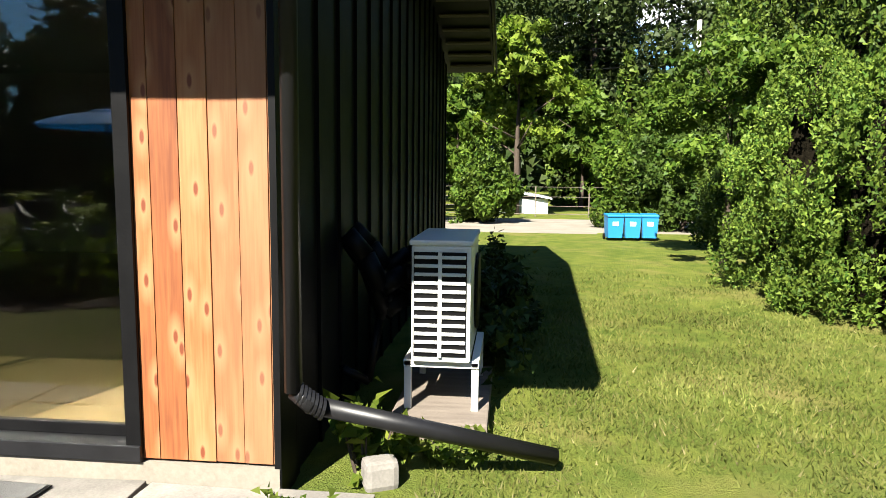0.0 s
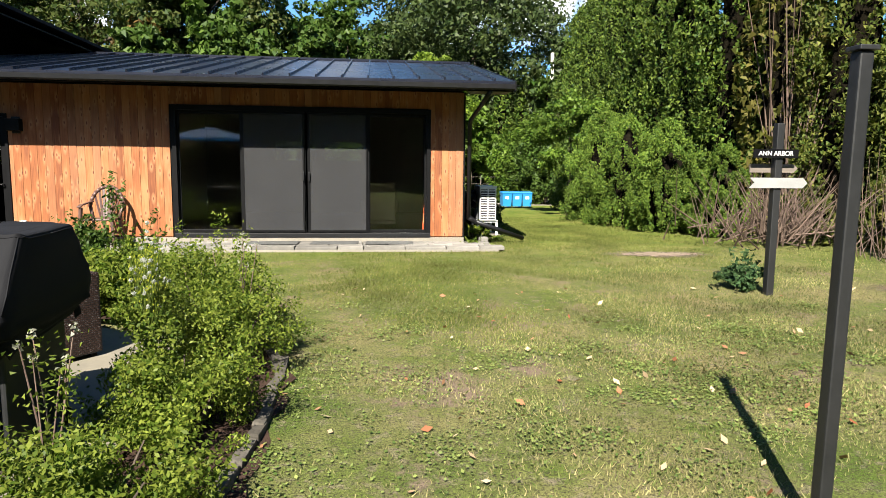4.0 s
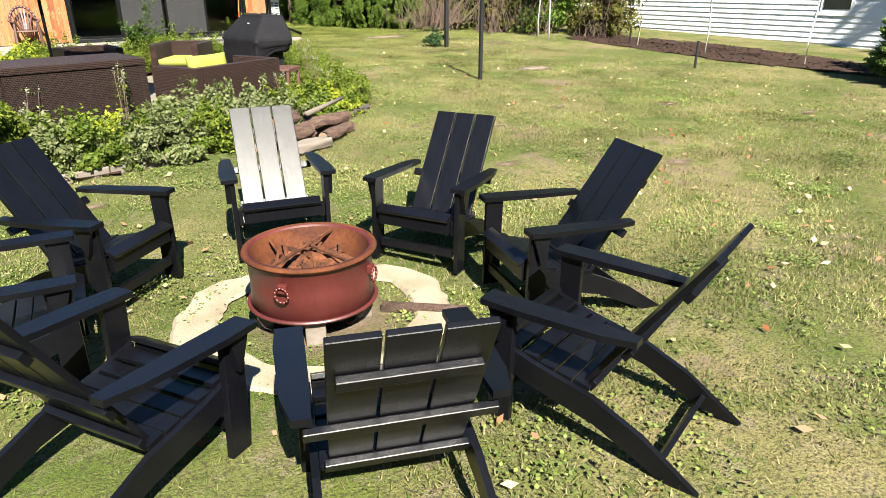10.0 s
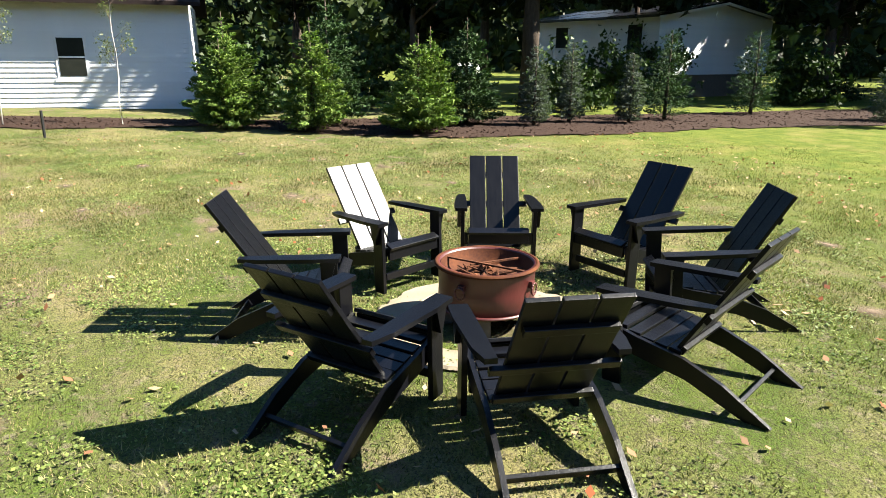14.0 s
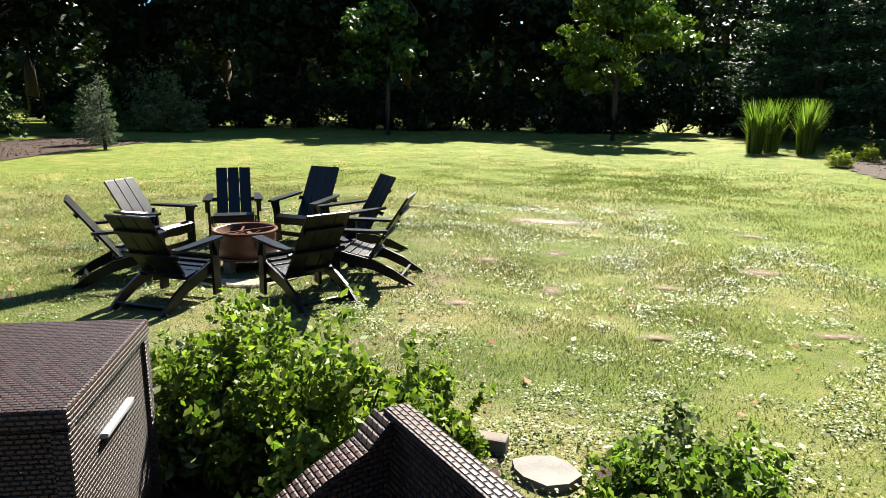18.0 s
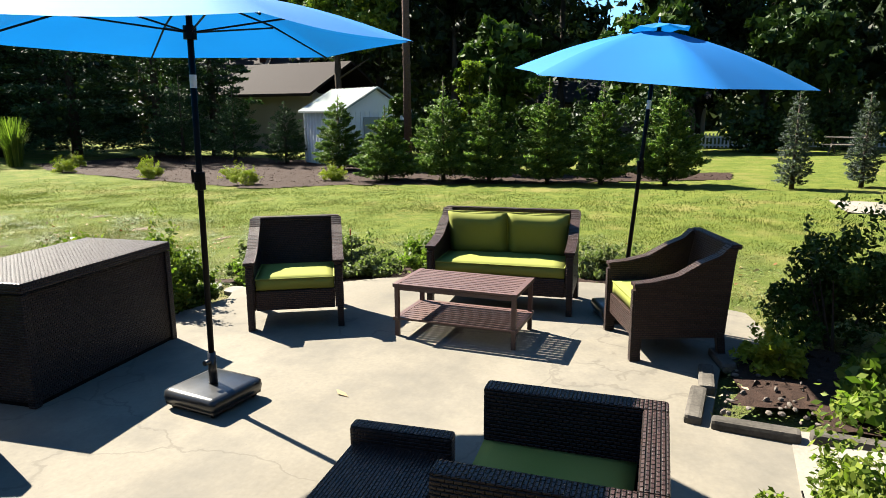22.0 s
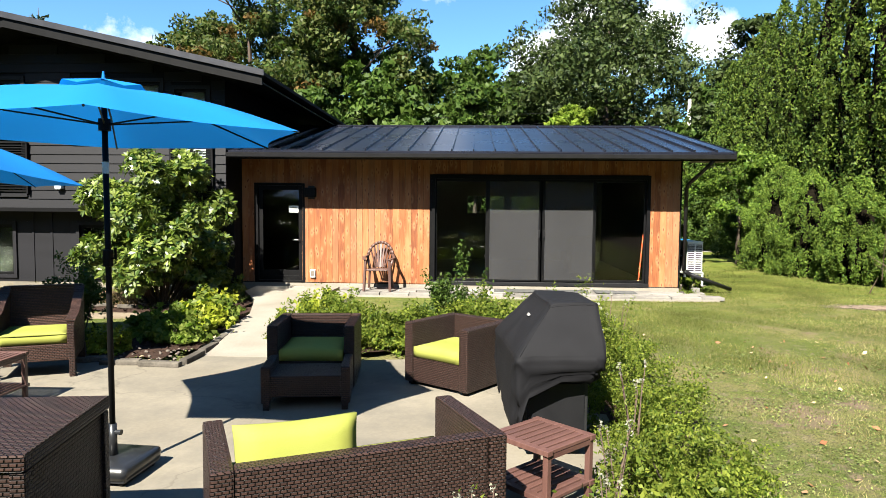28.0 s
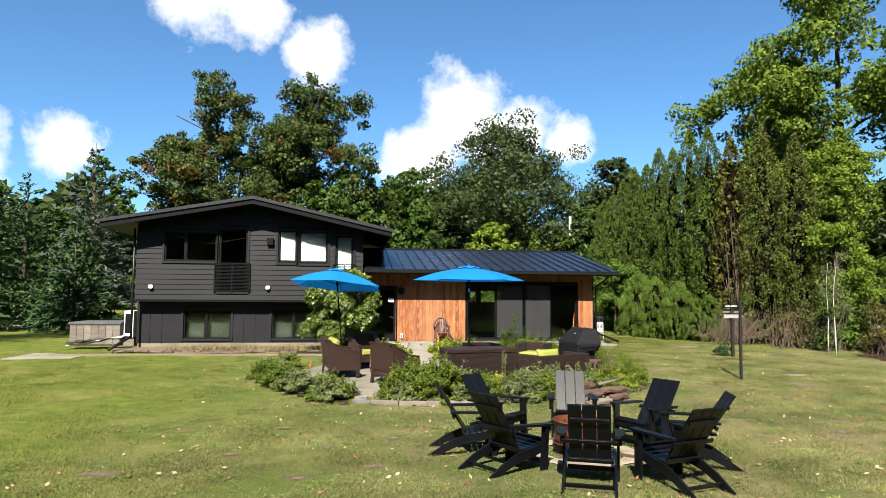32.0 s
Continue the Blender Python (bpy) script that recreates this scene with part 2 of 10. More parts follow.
    # some boards are weathered to a greyish pink
    spin, pick, grey = n.new("ShaderNodeMath"), n.new("ShaderNodeMapRange"), n.new("ShaderNodeMix")
    spin.operation = "PINGPONG"
    spin.inputs[1].default_value = 0.137
    l.new(oi.outputs["Random"], spin.inputs[0]), l.new(spin.outputs[0], pick.inputs[0])
    pick.inputs[1].default_value, pick.inputs[2].default_value, pick.inputs[3].default_value, pick.inputs[4].default_value = 0.085, 0.137, 0.0, 0.40
    grey.data_type = "RGBA"
    grey.inputs["B"].default_value = (0.165, 0.088, 0.052, 1)
    l.new(pick.outputs[0], grey.inputs["Factor"]), l.new(km2.outputs["Result"], grey.inputs["A"])
    l.new(grey.outputs["Result"], p.inputs["Base Color"])
    p.inputs["Roughness"].default_value, p.inputs["Specular IOR Level"].default_value = 0.62, 0.3
    bp = n.new("ShaderNodeBump")
    bp.inputs["Strength"].default_value, bp.inputs["Distance"].default_value = 0.25, 0.004
    l.new(grain.outputs["Fac"], bp.inputs["Height"]), l.new(bp.outputs[0], p.inputs["Normal"])
    return mat


def woven(name, a, b, pitch=0.022, rough=0.38):
    """Resin wicker: offset strands by a brick pattern, raised, with dark gaps."""
    mat = bpy.data.materials.new(name)
    mat.use_nodes = True
    n, l = mat.node_tree.nodes, mat.node_tree.links
    p = n["Principled BSDF"]
    tc, geo = n.new("ShaderNodeTexCoord"), n.new("ShaderNodeNewGeometry")
    sep = n.new("ShaderNodeSeparateXYZ")
    l.new(tc.outputs["Object"], sep.inputs[0])
    nrm = n.new("ShaderNodeSeparateXYZ")
    l.new(geo.outputs["Normal"], nrm.inputs[0])
    add = n.new("ShaderNodeMath")
    add.operation = "ADD"
    l.new(sep.outputs["X"], add.inputs[0]), l.new(sep.outputs["Y"], add.inputs[1])
    ab = n.new("ShaderNodeMath")
    ab.operation = "ABSOLUTE"
    l.new(nrm.outputs["Z"], ab.inputs[0])
    flat = n.new("ShaderNodeMath")
    flat.operation = "GREATER_THAN"
    flat.inputs[1].default_value = 0.75
    l.new(ab.outputs[0], flat.inputs[0])
    side, top = n.new("ShaderNodeCombineXYZ"), n.new("ShaderNodeCombineXYZ")
    l.new(add.outputs[0], side.inputs["X"]), l.new(sep.outputs["Z"], side.inputs["Y"])
    l.new(sep.outputs["X"], top.inputs["X"]), l.new(sep.outputs["Y"], top.inputs["Y"])
    mv = n.new("ShaderNodeMix")
    mv.data_type = "VECTOR"
    l.new(flat.outputs[0], mv.inputs["Factor"]), l.new(side.outputs[0], mv.inputs["A"]), l.new(top.outputs[0], mv.inputs["B"])
    br = n.new("ShaderNodeTexBrick")
    br.inputs["Scale"].default_value = 1.0
    br.inputs["Brick Width"].default_value, br.inputs["Row Height"].default_value = pitch * 1.25, pitch * 0.70
    br.inputs["Mortar Size"].default_value, br.inputs["Mortar Smooth"].default_value = pitch * 0.17, 1.0
    br.inputs["Color1"].default_value, br.inputs["Color2"].default_value = rgb(a), rgb(b)
    br.inputs["Mortar"].default_value = (0.004, 0.003, 0.0025, 1)
    l.new(mv.outputs["Result"], br.inputs["Vector"])
    l.new(br.outputs["Color"], p.inputs["Base Color"])
    p.inputs["Roughness"].default_value, p.inputs["Specular IOR Level"].default_value = rough, 0.26
    bp = n.new("ShaderNodeBump")
    bp.invert = True
    bp.inputs["Strength"].default_value, bp.inputs["Distance"].default_value = 1.0, 0.014
    l.new(br.outputs["Fac"], bp.inputs["Height"]), l.new(bp.outputs[0], p.inputs["Normal"])
    return mat


def concrete(name):
    """Old pale slab: blotches, dark stains, speckle and a few thin cracks."""
    mat = surface(name, (0.108, 0.095, 0.074), (0.160, 0.142, 0.112), 0.86, 0.9, 30, 0.15, fine_mix=0.3)
    n, l = mat.node_tree.nodes, mat.node_tree.links
    p = n["Principled BSDF"]
    col = p.inputs["Base Color"].links[0].from_socket
    tc = n.new("ShaderNodeTexCoord")
    for scale, lo, hi, shade in ((1.3, 0.44, 0.66, (0.084, 0.077, 0.065)), (6.0, 0.60, 0.74, (0.108, 0.098, 0.082)), (55.0, 0.64, 0.75, (0.086, 0.079, 0.068))):
        t, r, m = n.new("ShaderNodeTexNoise"), n.new("ShaderNodeMapRange"), n.new("ShaderNodeMix")
        t.inputs["Scale"].default_value, t.inputs["Detail"].default_value, t.inputs["Roughness"].default_value = scale, 6, 0.65
        l.new(tc.outputs["Object"], t.inputs["Vector"])
        r.inputs[1].default_value, r.inputs[2].default_value, r.inputs[4].default_value = lo, hi, 0.75
        m.data_type = "RGBA"
        m.inputs["B"].default_value = rgb(shade)
        l.new(t.outputs["Fac"], r.inputs[0]), l.new(r.outputs[0], m.inputs["Factor"]), l.new(col, m.inputs["A"])
        col = m.outputs["Result"]
    warp, add = n.new("ShaderNodeTexNoise"), n.new("ShaderNodeVectorMath")
    warp.inputs["Scale"].default_value, warp.inputs["Detail"].default_value = 1.6, 6
    add.operation = "MULTIPLY_ADD"
    add.inputs[1].default_value = (0.7, 0.7, 0.7)
    l.new(tc.outputs["Object"], warp.inputs["Vector"]), l.new(warp.outputs["Color"], add.inputs[0]), l.new(tc.outputs["Object"], add.inputs[2])
    vor, r, m = n.new("ShaderNodeTexVoronoi"), n.new("ShaderNodeMapRange"), n.new("ShaderNodeMix")
    vor.feature = "DISTANCE_TO_EDGE"
    vor.inputs["Scale"].default_value = 0.27
    l.new(add.outputs[0], vor.inputs["Vector"])
    r.inputs[1].default_value, r.inputs[2].default_value, r.inputs[3].default_value, r.inputs[4].default_value = 0.0008, 0.003, 0.35, 0.0
    m.data_type = "RGBA"
    m.inputs["B"].default_value = (0.057, 0.050, 0.041, 1)
    l.new(vor.outputs["Distance"], r.inputs[0]), l.new(r.outputs[0], m.inputs["Factor"]), l.new(col, m.inputs["A"])
    l.new(m.outputs["Result"], p.inputs["Base Color"])
    return mat


def lawn_mat(name):
    """Mown lawn: greens and straw in patches, clover, bare earth where it wore through."""
    mat = bpy.data.materials.new(name)
    mat.use_nodes = True
    n, l = mat.node_tree.nodes, mat.node_tree.links
    p = n["Principled BSDF"]
    tc = n.new("ShaderNodeTexCoord")

    def tex(scale, detail=4, rough=0.6):
        t = n.new("ShaderNodeTexNoise")
        t.inputs["Scale"].default_value, t.inputs["Detail"].default_value, t.inputs["Roughness"].default_value = scale, detail, rough
        l.new(tc.outputs["Object"], t.inputs["Vector"])
        return t.outputs["Fac"]

    def mixc(fac, a, b, lo=0.0, hi=1.0):
        r, m = n.new("ShaderNodeMapRange"), n.new("ShaderNodeMix")
        r.inputs[1].default_value, r.inputs[2].default_value = lo, hi
        m.data_type = "RGBA"
        l.new(fac, r.inputs[0]), l.new(r.outputs[0], m.inputs["Factor"])
        for key, v in (("A", a), ("B", b)):
            if isinstance(v, tuple):
                m.inputs[key].default_value = rgb(v)
            else:
                l.new(v, m.inputs[key])
        return m.outputs["Result"]

    base = mixc(tex(0.55, 5), (0.055, 0.0807, 0.0152), (0.161, 0.138, 0.0623), 0.40, 0.62)
    base = mixc(tex(2.6, 5), base, (0.0741, 0.0956, 0.0196), 0.5, 0.66)
    base = mixc(tex(9.0, 6, 0.75), base, (0.153, 0.127, 0.0895), 0.53, 0.68)
    base = mixc(tex(5.0, 6, 0.7), base, (0.0487, 0.0699, 0.0163), 0.56, 0.68)
    base = mixc(tex(60.0, 4, 0.75), (0.036, 0.0318, 0.0196), base, 0.36, 0.54)
    base = mixc(tex(1.15, 6, 0.7), base, (0.123, 0.0889, 0.0677), 0.575, 0.67)
    # the open lawn to the west and south is lusher
    sep, low, side = n.new("ShaderNodeSeparateXYZ"), n.new("ShaderNodeMath"), n.new("ShaderNodeMath")
    l.new(tc.outputs["Object"], sep.inputs[0])
    side.operation, low.operation = "ADD", "MINIMUM"
    side.inputs[1].default_value = -11.0
    l.new(sep.outputs["X"], side.inputs[0]), l.new(side.outputs[0], low.inputs[0]), l.new(sep.outputs["Y"], low.inputs[1])
    north, least, far = n.new("ShaderNodeMath"), n.new("ShaderNodeMath"), n.new("ShaderNodeMath")
    north.operation, least.operation, far.operation = "MULTIPLY_ADD", "MINIMUM", "MULTIPLY_ADD"
    north.inputs[1].default_value, north.inputs[2].default_value, far.inputs[1].default_value = -1.0, -23.5, 6.0
    l.new(sep.outputs["Y"], north.inputs[0]), l.new(north.outputs[0], least.inputs[0]), l.new(low.outputs[0], least.inputs[1])
    l.new(tex(0.3, 3), far.inputs[0]), l.new(least.outputs[0], far.inputs[2])
    deep = mixc(tex(3.0, 5, 0.7), (0.0501, 0.072, 0.0128), (0.0981, 0.112, 0.0224), 0.36, 0.64)
    deep = mixc(tex(0.8, 5, 0.65), deep, (0.131, 0.118, 0.0384), 0.52, 0.70)
    base = mixc(far.outputs[0], deep, base, -22.0, -16.0)
    l.new(base, p.inputs["Base Color"])
    p.inputs["Roughness"].default_value, p.inputs["Specular IOR Level"].default_value = 0.9, 0.04
    bp = n.new("ShaderNodeBump")
    bp.inputs["Strength"].default_value, bp.inputs["Distance"].default_value = 0.8, 0.03
    l.new(tex(70.0, 4, 0.7), bp.inputs["Height"]), l.new(bp.outputs[0], p.inputs["Normal"])
    return mat


LAWN = lawn_mat("lawn")
CEDAR = cedar("cedar")
WICKER = woven("wicker", (0.052, 0.0265, 0.0200), (0.032, 0.0165, 0.0125), 0.026, 0.42)
# flat wicker darkened: the deck box's shaded sides put in the colour
WICKER_SHADED = woven("dark wicker", (0.027, 0.0155, 0.0125), (0.0165, 0.0096, 0.0080), 0.026, 0.45)
WICKER2 = woven("wicker flat", (0.036, 0.0195, 0.0155), (0.023, 0.0125, 0.0100), 0.026, 0.42)
BLACK = surface("black paint", (0.0021, 0.0021, 0.0025), (0.0038, 0.0038, 0.0042), 0.5, 6, 90, 0.08, spec=0.1)
DARKMETAL = surface("dark metal", (0.0059, 0.0059, 0.0067), (0.0093, 0.0093, 0.0106), 0.4, 6, 80, 0.05, 0.1, spec=0.3)
SIDING = surface("charcoal siding", (0.0047, 0.0047, 0.0062), (0.0066, 0.0066, 0.0086), 0.6, 2, 45, 0.12, stretch=(0.4, 0.4, 3), vary=0.06, spec=0.2)
ROOFM = surface("standing seam metal", (0.0127, 0.0144, 0.0233), (0.017, 0.0186, 0.0288), 0.28, 0.8, 20, 0.03, 0.55, vary=0.05)
SHINGLE = surface("dark roofing", (0.0148, 0.0144, 0.0153), (0.0254, 0.0241, 0.0245), 0.85, 6, 60, 0.5)
CONCRETE = concrete("patio concrete")
WALKC = surface("weathered walk", (0.125, 0.111, 0.0904), (0.199, 0.181, 0.153), 0.88, 1.4, 50, 0.25)
PATHM = surface("worn garden path", (0.101, 0.0785, 0.0529), (0.153, 0.125, 0.0911), 0.92, 3.5, 60, 0.5)
PAVER = surface("paver stone", (0.086, 0.0793, 0.0733), (0.172, 0.161, 0.146), 0.85, 5, 70, 0.25, vary=0.28)
EDGE = surface("edging stone", (0.0296, 0.0262, 0.022), (0.0889, 0.0785, 0.0656), 0.9, 7, 60, 0.6, vary=0.22)
MULCH = surface("bark mulch", (0.0135, 0.0072, 0.0052), (0.036, 0.021, 0.015), 0.95, 14, 90, 1.0, depth=0.03)
SAND = surface("pale sand", (0.125, 0.0993, 0.0671), (0.222, 0.192, 0.144), 0.95, 3, 80, 0.5)
SOIL = surface("bare earth", (0.0635, 0.0423, 0.0296), (0.140, 0.106, 0.0785), 0.95, 6, 60, 0.8, depth=0.02)
NAVY = surface("black lumber", (0.0013, 0.0014, 0.0021), (0.0026, 0.0027, 0.0039), 0.33, 5, 60, 0.25, stretch=(6, 1, 1), vary=0.15, spec=0.24)
RUST = surface("rusty steel", (0.0339, 0.0057, 0.0051), (0.0635, 0.0106, 0.0084), 0.45, 4, 50, 0.25, 0.0, stretch=(1, 1, 0.3))
RUST2 = surface("orange rust", (0.0233, 0.0067, 0.0042), (0.0844, 0.0279, 0.0101), 0.8, 6, 60, 0.4, 0.1)
ASH = surface("ash and char", (0.0059, 0.0038, 0.0034), (0.106, 0.039, 0.0178), 0.95, 12, 60, 1.0, depth=0.02)
LIME = surface("lime canvas", (0.144, 0.156, 0.0275), (0.178, 0.186, 0.0444), 0.85, 3, 160, 0.15)
BLUE = leaf("blue canvas", (0.0028, 0.122, 0.375), (0.0040, 0.136, 0.42), 0.75, 0.10, 0.29, 0.2, (1, 1, 1, 1))
TABLEW = surface("stained slats", (0.0444, 0.0195, 0.0161), (0.0844, 0.0415, 0.033), 0.5, 3, 60, 0.25, stretch=(1, 8, 1), vary=0.15)
COVER = surface("black grill cover", (0.0052, 0.0052, 0.0062), (0.0085, 0.0085, 0.0098), 0.78, 5, 220, 0.22, spec=0.10)
PLASTIC = surface("brown resin", (0.0508, 0.0245, 0.0195), (0.0677, 0.0347, 0.0279), 0.5, 3, 40, 0.08)
SIGNGREY = surface("faded sign paint", (0.144, 0.144, 0.142), (0.211, 0.211, 0.206), 0.6, 6, 60, 0.1)
WHITE = surface("white enamel", (0.509, 0.509, 0.495), (0.582, 0.582, 0.567), 0.4, 2, 50, 0.05)
WHITESIDE = surface("white clapboard", (0.495, 0.509, 0.522), (0.562, 0.569, 0.576), 0.65, 1.5, 40, 0.1, vary=0.03)
TANSIDE = surface("tan clapboard", (0.144, 0.131, 0.106), (0.178, 0.165, 0.136), 0.7, 1.5, 40, 0.1)
BROWNROOF = surface("brown shingle", (0.0125, 0.0080, 0.0074), (0.022, 0.0155, 0.014), 0.9, 5, 40, 0.5)
BINBLUE = surface("blue plastic", (0.006, 0.120, 0.30), (0.008, 0.135, 0.34), 0.45, 3, 50, 0.1)
BARK = surface("bark", (0.0296, 0.022, 0.017), (0.0677, 0.0529, 0.0423), 0.95, 4, 30, 0.9, stretch=(3, 3, 0.7), depth=0.03)
BIRCHB = surface("pale bark", (0.250, 0.238, 0.220), (0.369, 0.357, 0.333), 0.8, 9, 50, 0.3)
PINEB = surface("pine bark", (0.0635, 0.0529, 0.0444), (0.140, 0.119, 0.101), 0.95, 6, 40, 0.8, stretch=(3, 3, 0.7))
LOG = surface("log bark", (0.0212, 0.0119, 0.0089), (0.153, 0.0993, 0.0785), 0.95, 7, 40, 1.0, stretch=(1, 4, 4), depth=0.05, vary=0.25, fine_mix=0.5)
LOGEND = surface("log end", (0.140, 0.0933, 0.0635), (0.195, 0.140, 0.101), 0.9, 6, 40, 0.4)
TWIG = surface("dead twigs", (0.0508, 0.0339, 0.0262), (0.127, 0.0911, 0.0741), 0.9, 4, 30, 0.3, vary=0.3, island=True)
POSTM = surface("black post", (0.0042, 0.0047, 0.0051), (0.0084, 0.0084, 0.0093), 0.5, 4, 40, 0.2)
INTER = surface("interior plaster", (0.127, 0.114, 0.0807), (0.153, 0.136, 0.0993), 0.9, 2, 40, 0.05)
FLOORW = surface("interior floor", (0.0677, 0.0466, 0.019), (0.101, 0.0699, 0.0318), 0.4, 2, 30, 0.1, stretch=(6, 1, 1))
CREAM = surface("cream upholstery", (0.127, 0.110, 0.0677), (0.161, 0.140, 0.0889), 0.9, 4, 120, 0.2)
SCREEN = surface("insect screen", (0.026, 0.026, 0.028), (0.034, 0.034, 0.036), 0.8, 2, 400, 0.1)
mesh_nodes, mesh_links = SCREEN.node_tree.nodes, SCREEN.node_tree.links
mesh_clear, mesh_mix = mesh_nodes.new("ShaderNodeBsdfTransparent"), mesh_nodes.new("ShaderNodeMixShader")
mesh_mix.inputs[0].default_value = 0.42
mesh_links.new(mesh_nodes["Principled BSDF"].outputs[0], mesh_mix.inputs[1]), mesh_links.new(mesh_clear.outputs[0], mesh_mix.inputs[2])
mesh_links.new(mesh_mix.outputs[0], mesh_nodes["Material Output"].inputs["Surface"])
BLIND = surface("white blind", (0.197, 0.218, 0.212), (0.226, 0.247, 0.241), 0.8, 2, 30, 0.05)
GLASS = glassy("glass")
MATM = surface("door mat", (0.0423, 0.0423, 0.0423), (0.0763, 0.0763, 0.0741), 0.95, 6, 150, 0.5)
GREYW = surface("grey timber", (0.0844, 0.0699, 0.0593), (0.140, 0.119, 0.101), 0.9, 3, 40, 0.5, stretch=(1, 6, 6), vary=0.2)
ORANGE = surface("orange flag", (0.318, 0.0381, 0.0084), (0.339, 0.0508, 0.0127), 0.6, 3, 30, 0.05)
PADBLACK = surface("black base plastic", (0.0076, 0.0081, 0.0089), (0.0127, 0.0131, 0.0144), 0.3, 4, 60, 0.08)
HOSE = surface("grey fabric", (0.0423, 0.0423, 0.0466), (0.0719, 0.0719, 0.0763), 0.85, 4, 50, 0.4)
L_GRASS = leaf("grass blades", (0.042, 0.066, 0.0120), (0.225, 0.190, 0.096), 0.7, 0.5, 0.3, 0.05)
L_GRASS_DEEP = leaf("lush grass blades", (0.054, 0.074, 0.0150), (0.122, 0.122, 0.036), 0.7, 0.4, 0.3, 0.05)
L_STRAW = leaf("dry grass blades", (0.0933, 0.0656, 0.0381), (0.161, 0.127, 0.0844), 0.7, 0.3, 0.25, 0.2)
L_CLOVER = leaf("clover", (0.040, 0.070, 0.0130), (0.150, 0.172, 0.050), 0.5, 0.3, 0.25, 0.2)
L_DRY = leaf("fallen leaves", (0.15, 0.038, 0.012), (0.34, 0.27, 0.17), 0.8, 0.3, 0.15, 0.2)
L_TREE = leaf("broad leaves", (0.019, 0.0415, 0.0067), (0.0508, 0.0785, 0.0144), through=0.25)
L_OAK = leaf("oak leaves", (0.0127, 0.0237, 0.0067), (0.0373, 0.0508, 0.0144), through=0.12)
L_OLIVE = leaf("maple leaves", (0.019, 0.039, 0.0076), (0.0614, 0.0677, 0.0195), through=0.25)
L_BRIGHT = leaf("bright leaves", (0.0508, 0.0889, 0.0084), (0.131, 0.170, 0.0233), through=0.3)
L_ARB = leaf("arborvitae sprays", (0.0150, 0.0360, 0.0052), (0.0670, 0.0920, 0.0140), 0.55, 0.5, 0.15)
L_ARBY = leaf("yellowing sprays", (0.040, 0.046, 0.0080), (0.086, 0.074, 0.019), 0.6, 0.4, 0.25)
L_HEDGE = leaf("hedge leaves", (0.0233, 0.0529, 0.0064), (0.0763, 0.114, 0.0153), 0.5, 0.4, 0.25)
L_SPRUCE = leaf("spruce needles", (0.0150, 0.0360, 0.0125), (0.0400, 0.0680, 0.0250), 0.65, 0.35, 0.15)
L_PINE = leaf("pale pine needles", (0.115, 0.125, 0.065), (0.26, 0.26, 0.165), 0.65, 0.3, 0.4)
L_BLUESP = leaf("blue spruce needles", (0.0423, 0.055, 0.0487), (0.0807, 0.0933, 0.0807), 0.65, 0.3)
L_RHODO = leaf("leathery leaves", (0.015, 0.040, 0.006), (0.125, 0.155, 0.027), 0.38, 0.3, 0.28, 0.32)
L_COVER = leaf("ground cover leaves", (0.0466, 0.0844, 0.0101), (0.140, 0.170, 0.036), 0.45, 0.3, 0.5)
L_PALE = leaf("variegated leaves", (0.0677, 0.0911, 0.0275), (0.178, 0.186, 0.0933), 0.55, 0.25, 0.45)
L_GOLD = leaf("golden leaves", (0.125, 0.155, 0.011), (0.240, 0.255, 0.030), 0.5, 0.25)
L_SHRUB = leaf("shrub leaves", (0.040, 0.070, 0.0090), (0.160, 0.186, 0.030), 0.45, 0.3, 0.48)
L_DARK = leaf("dark shrub leaves", (0.0127, 0.0262, 0.0067), (0.0318, 0.0529, 0.0127), 0.5, 0.3, 0.12)
# near-black copy of the dark leaves: shaded sides of backlit trees put in colour
L_SHADE = leaf("shade-darkened leaves", (0.0051, 0.0106, 0.003), (0.0144, 0.0237, 0.0059), 0.55, 0.3, 0.04)
L_SEED = leaf("pale seed heads", (0.127, 0.127, 0.0933), (0.220, 0.220, 0.178), 0.8, 0.2, 0.2)
L_TAN = leaf("dry meadow stems", (0.0933, 0.0719, 0.0254), (0.178, 0.131, 0.0763), 0.8, 0.3, 0.2)
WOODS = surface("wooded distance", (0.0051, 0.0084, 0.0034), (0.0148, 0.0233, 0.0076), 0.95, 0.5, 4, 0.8)


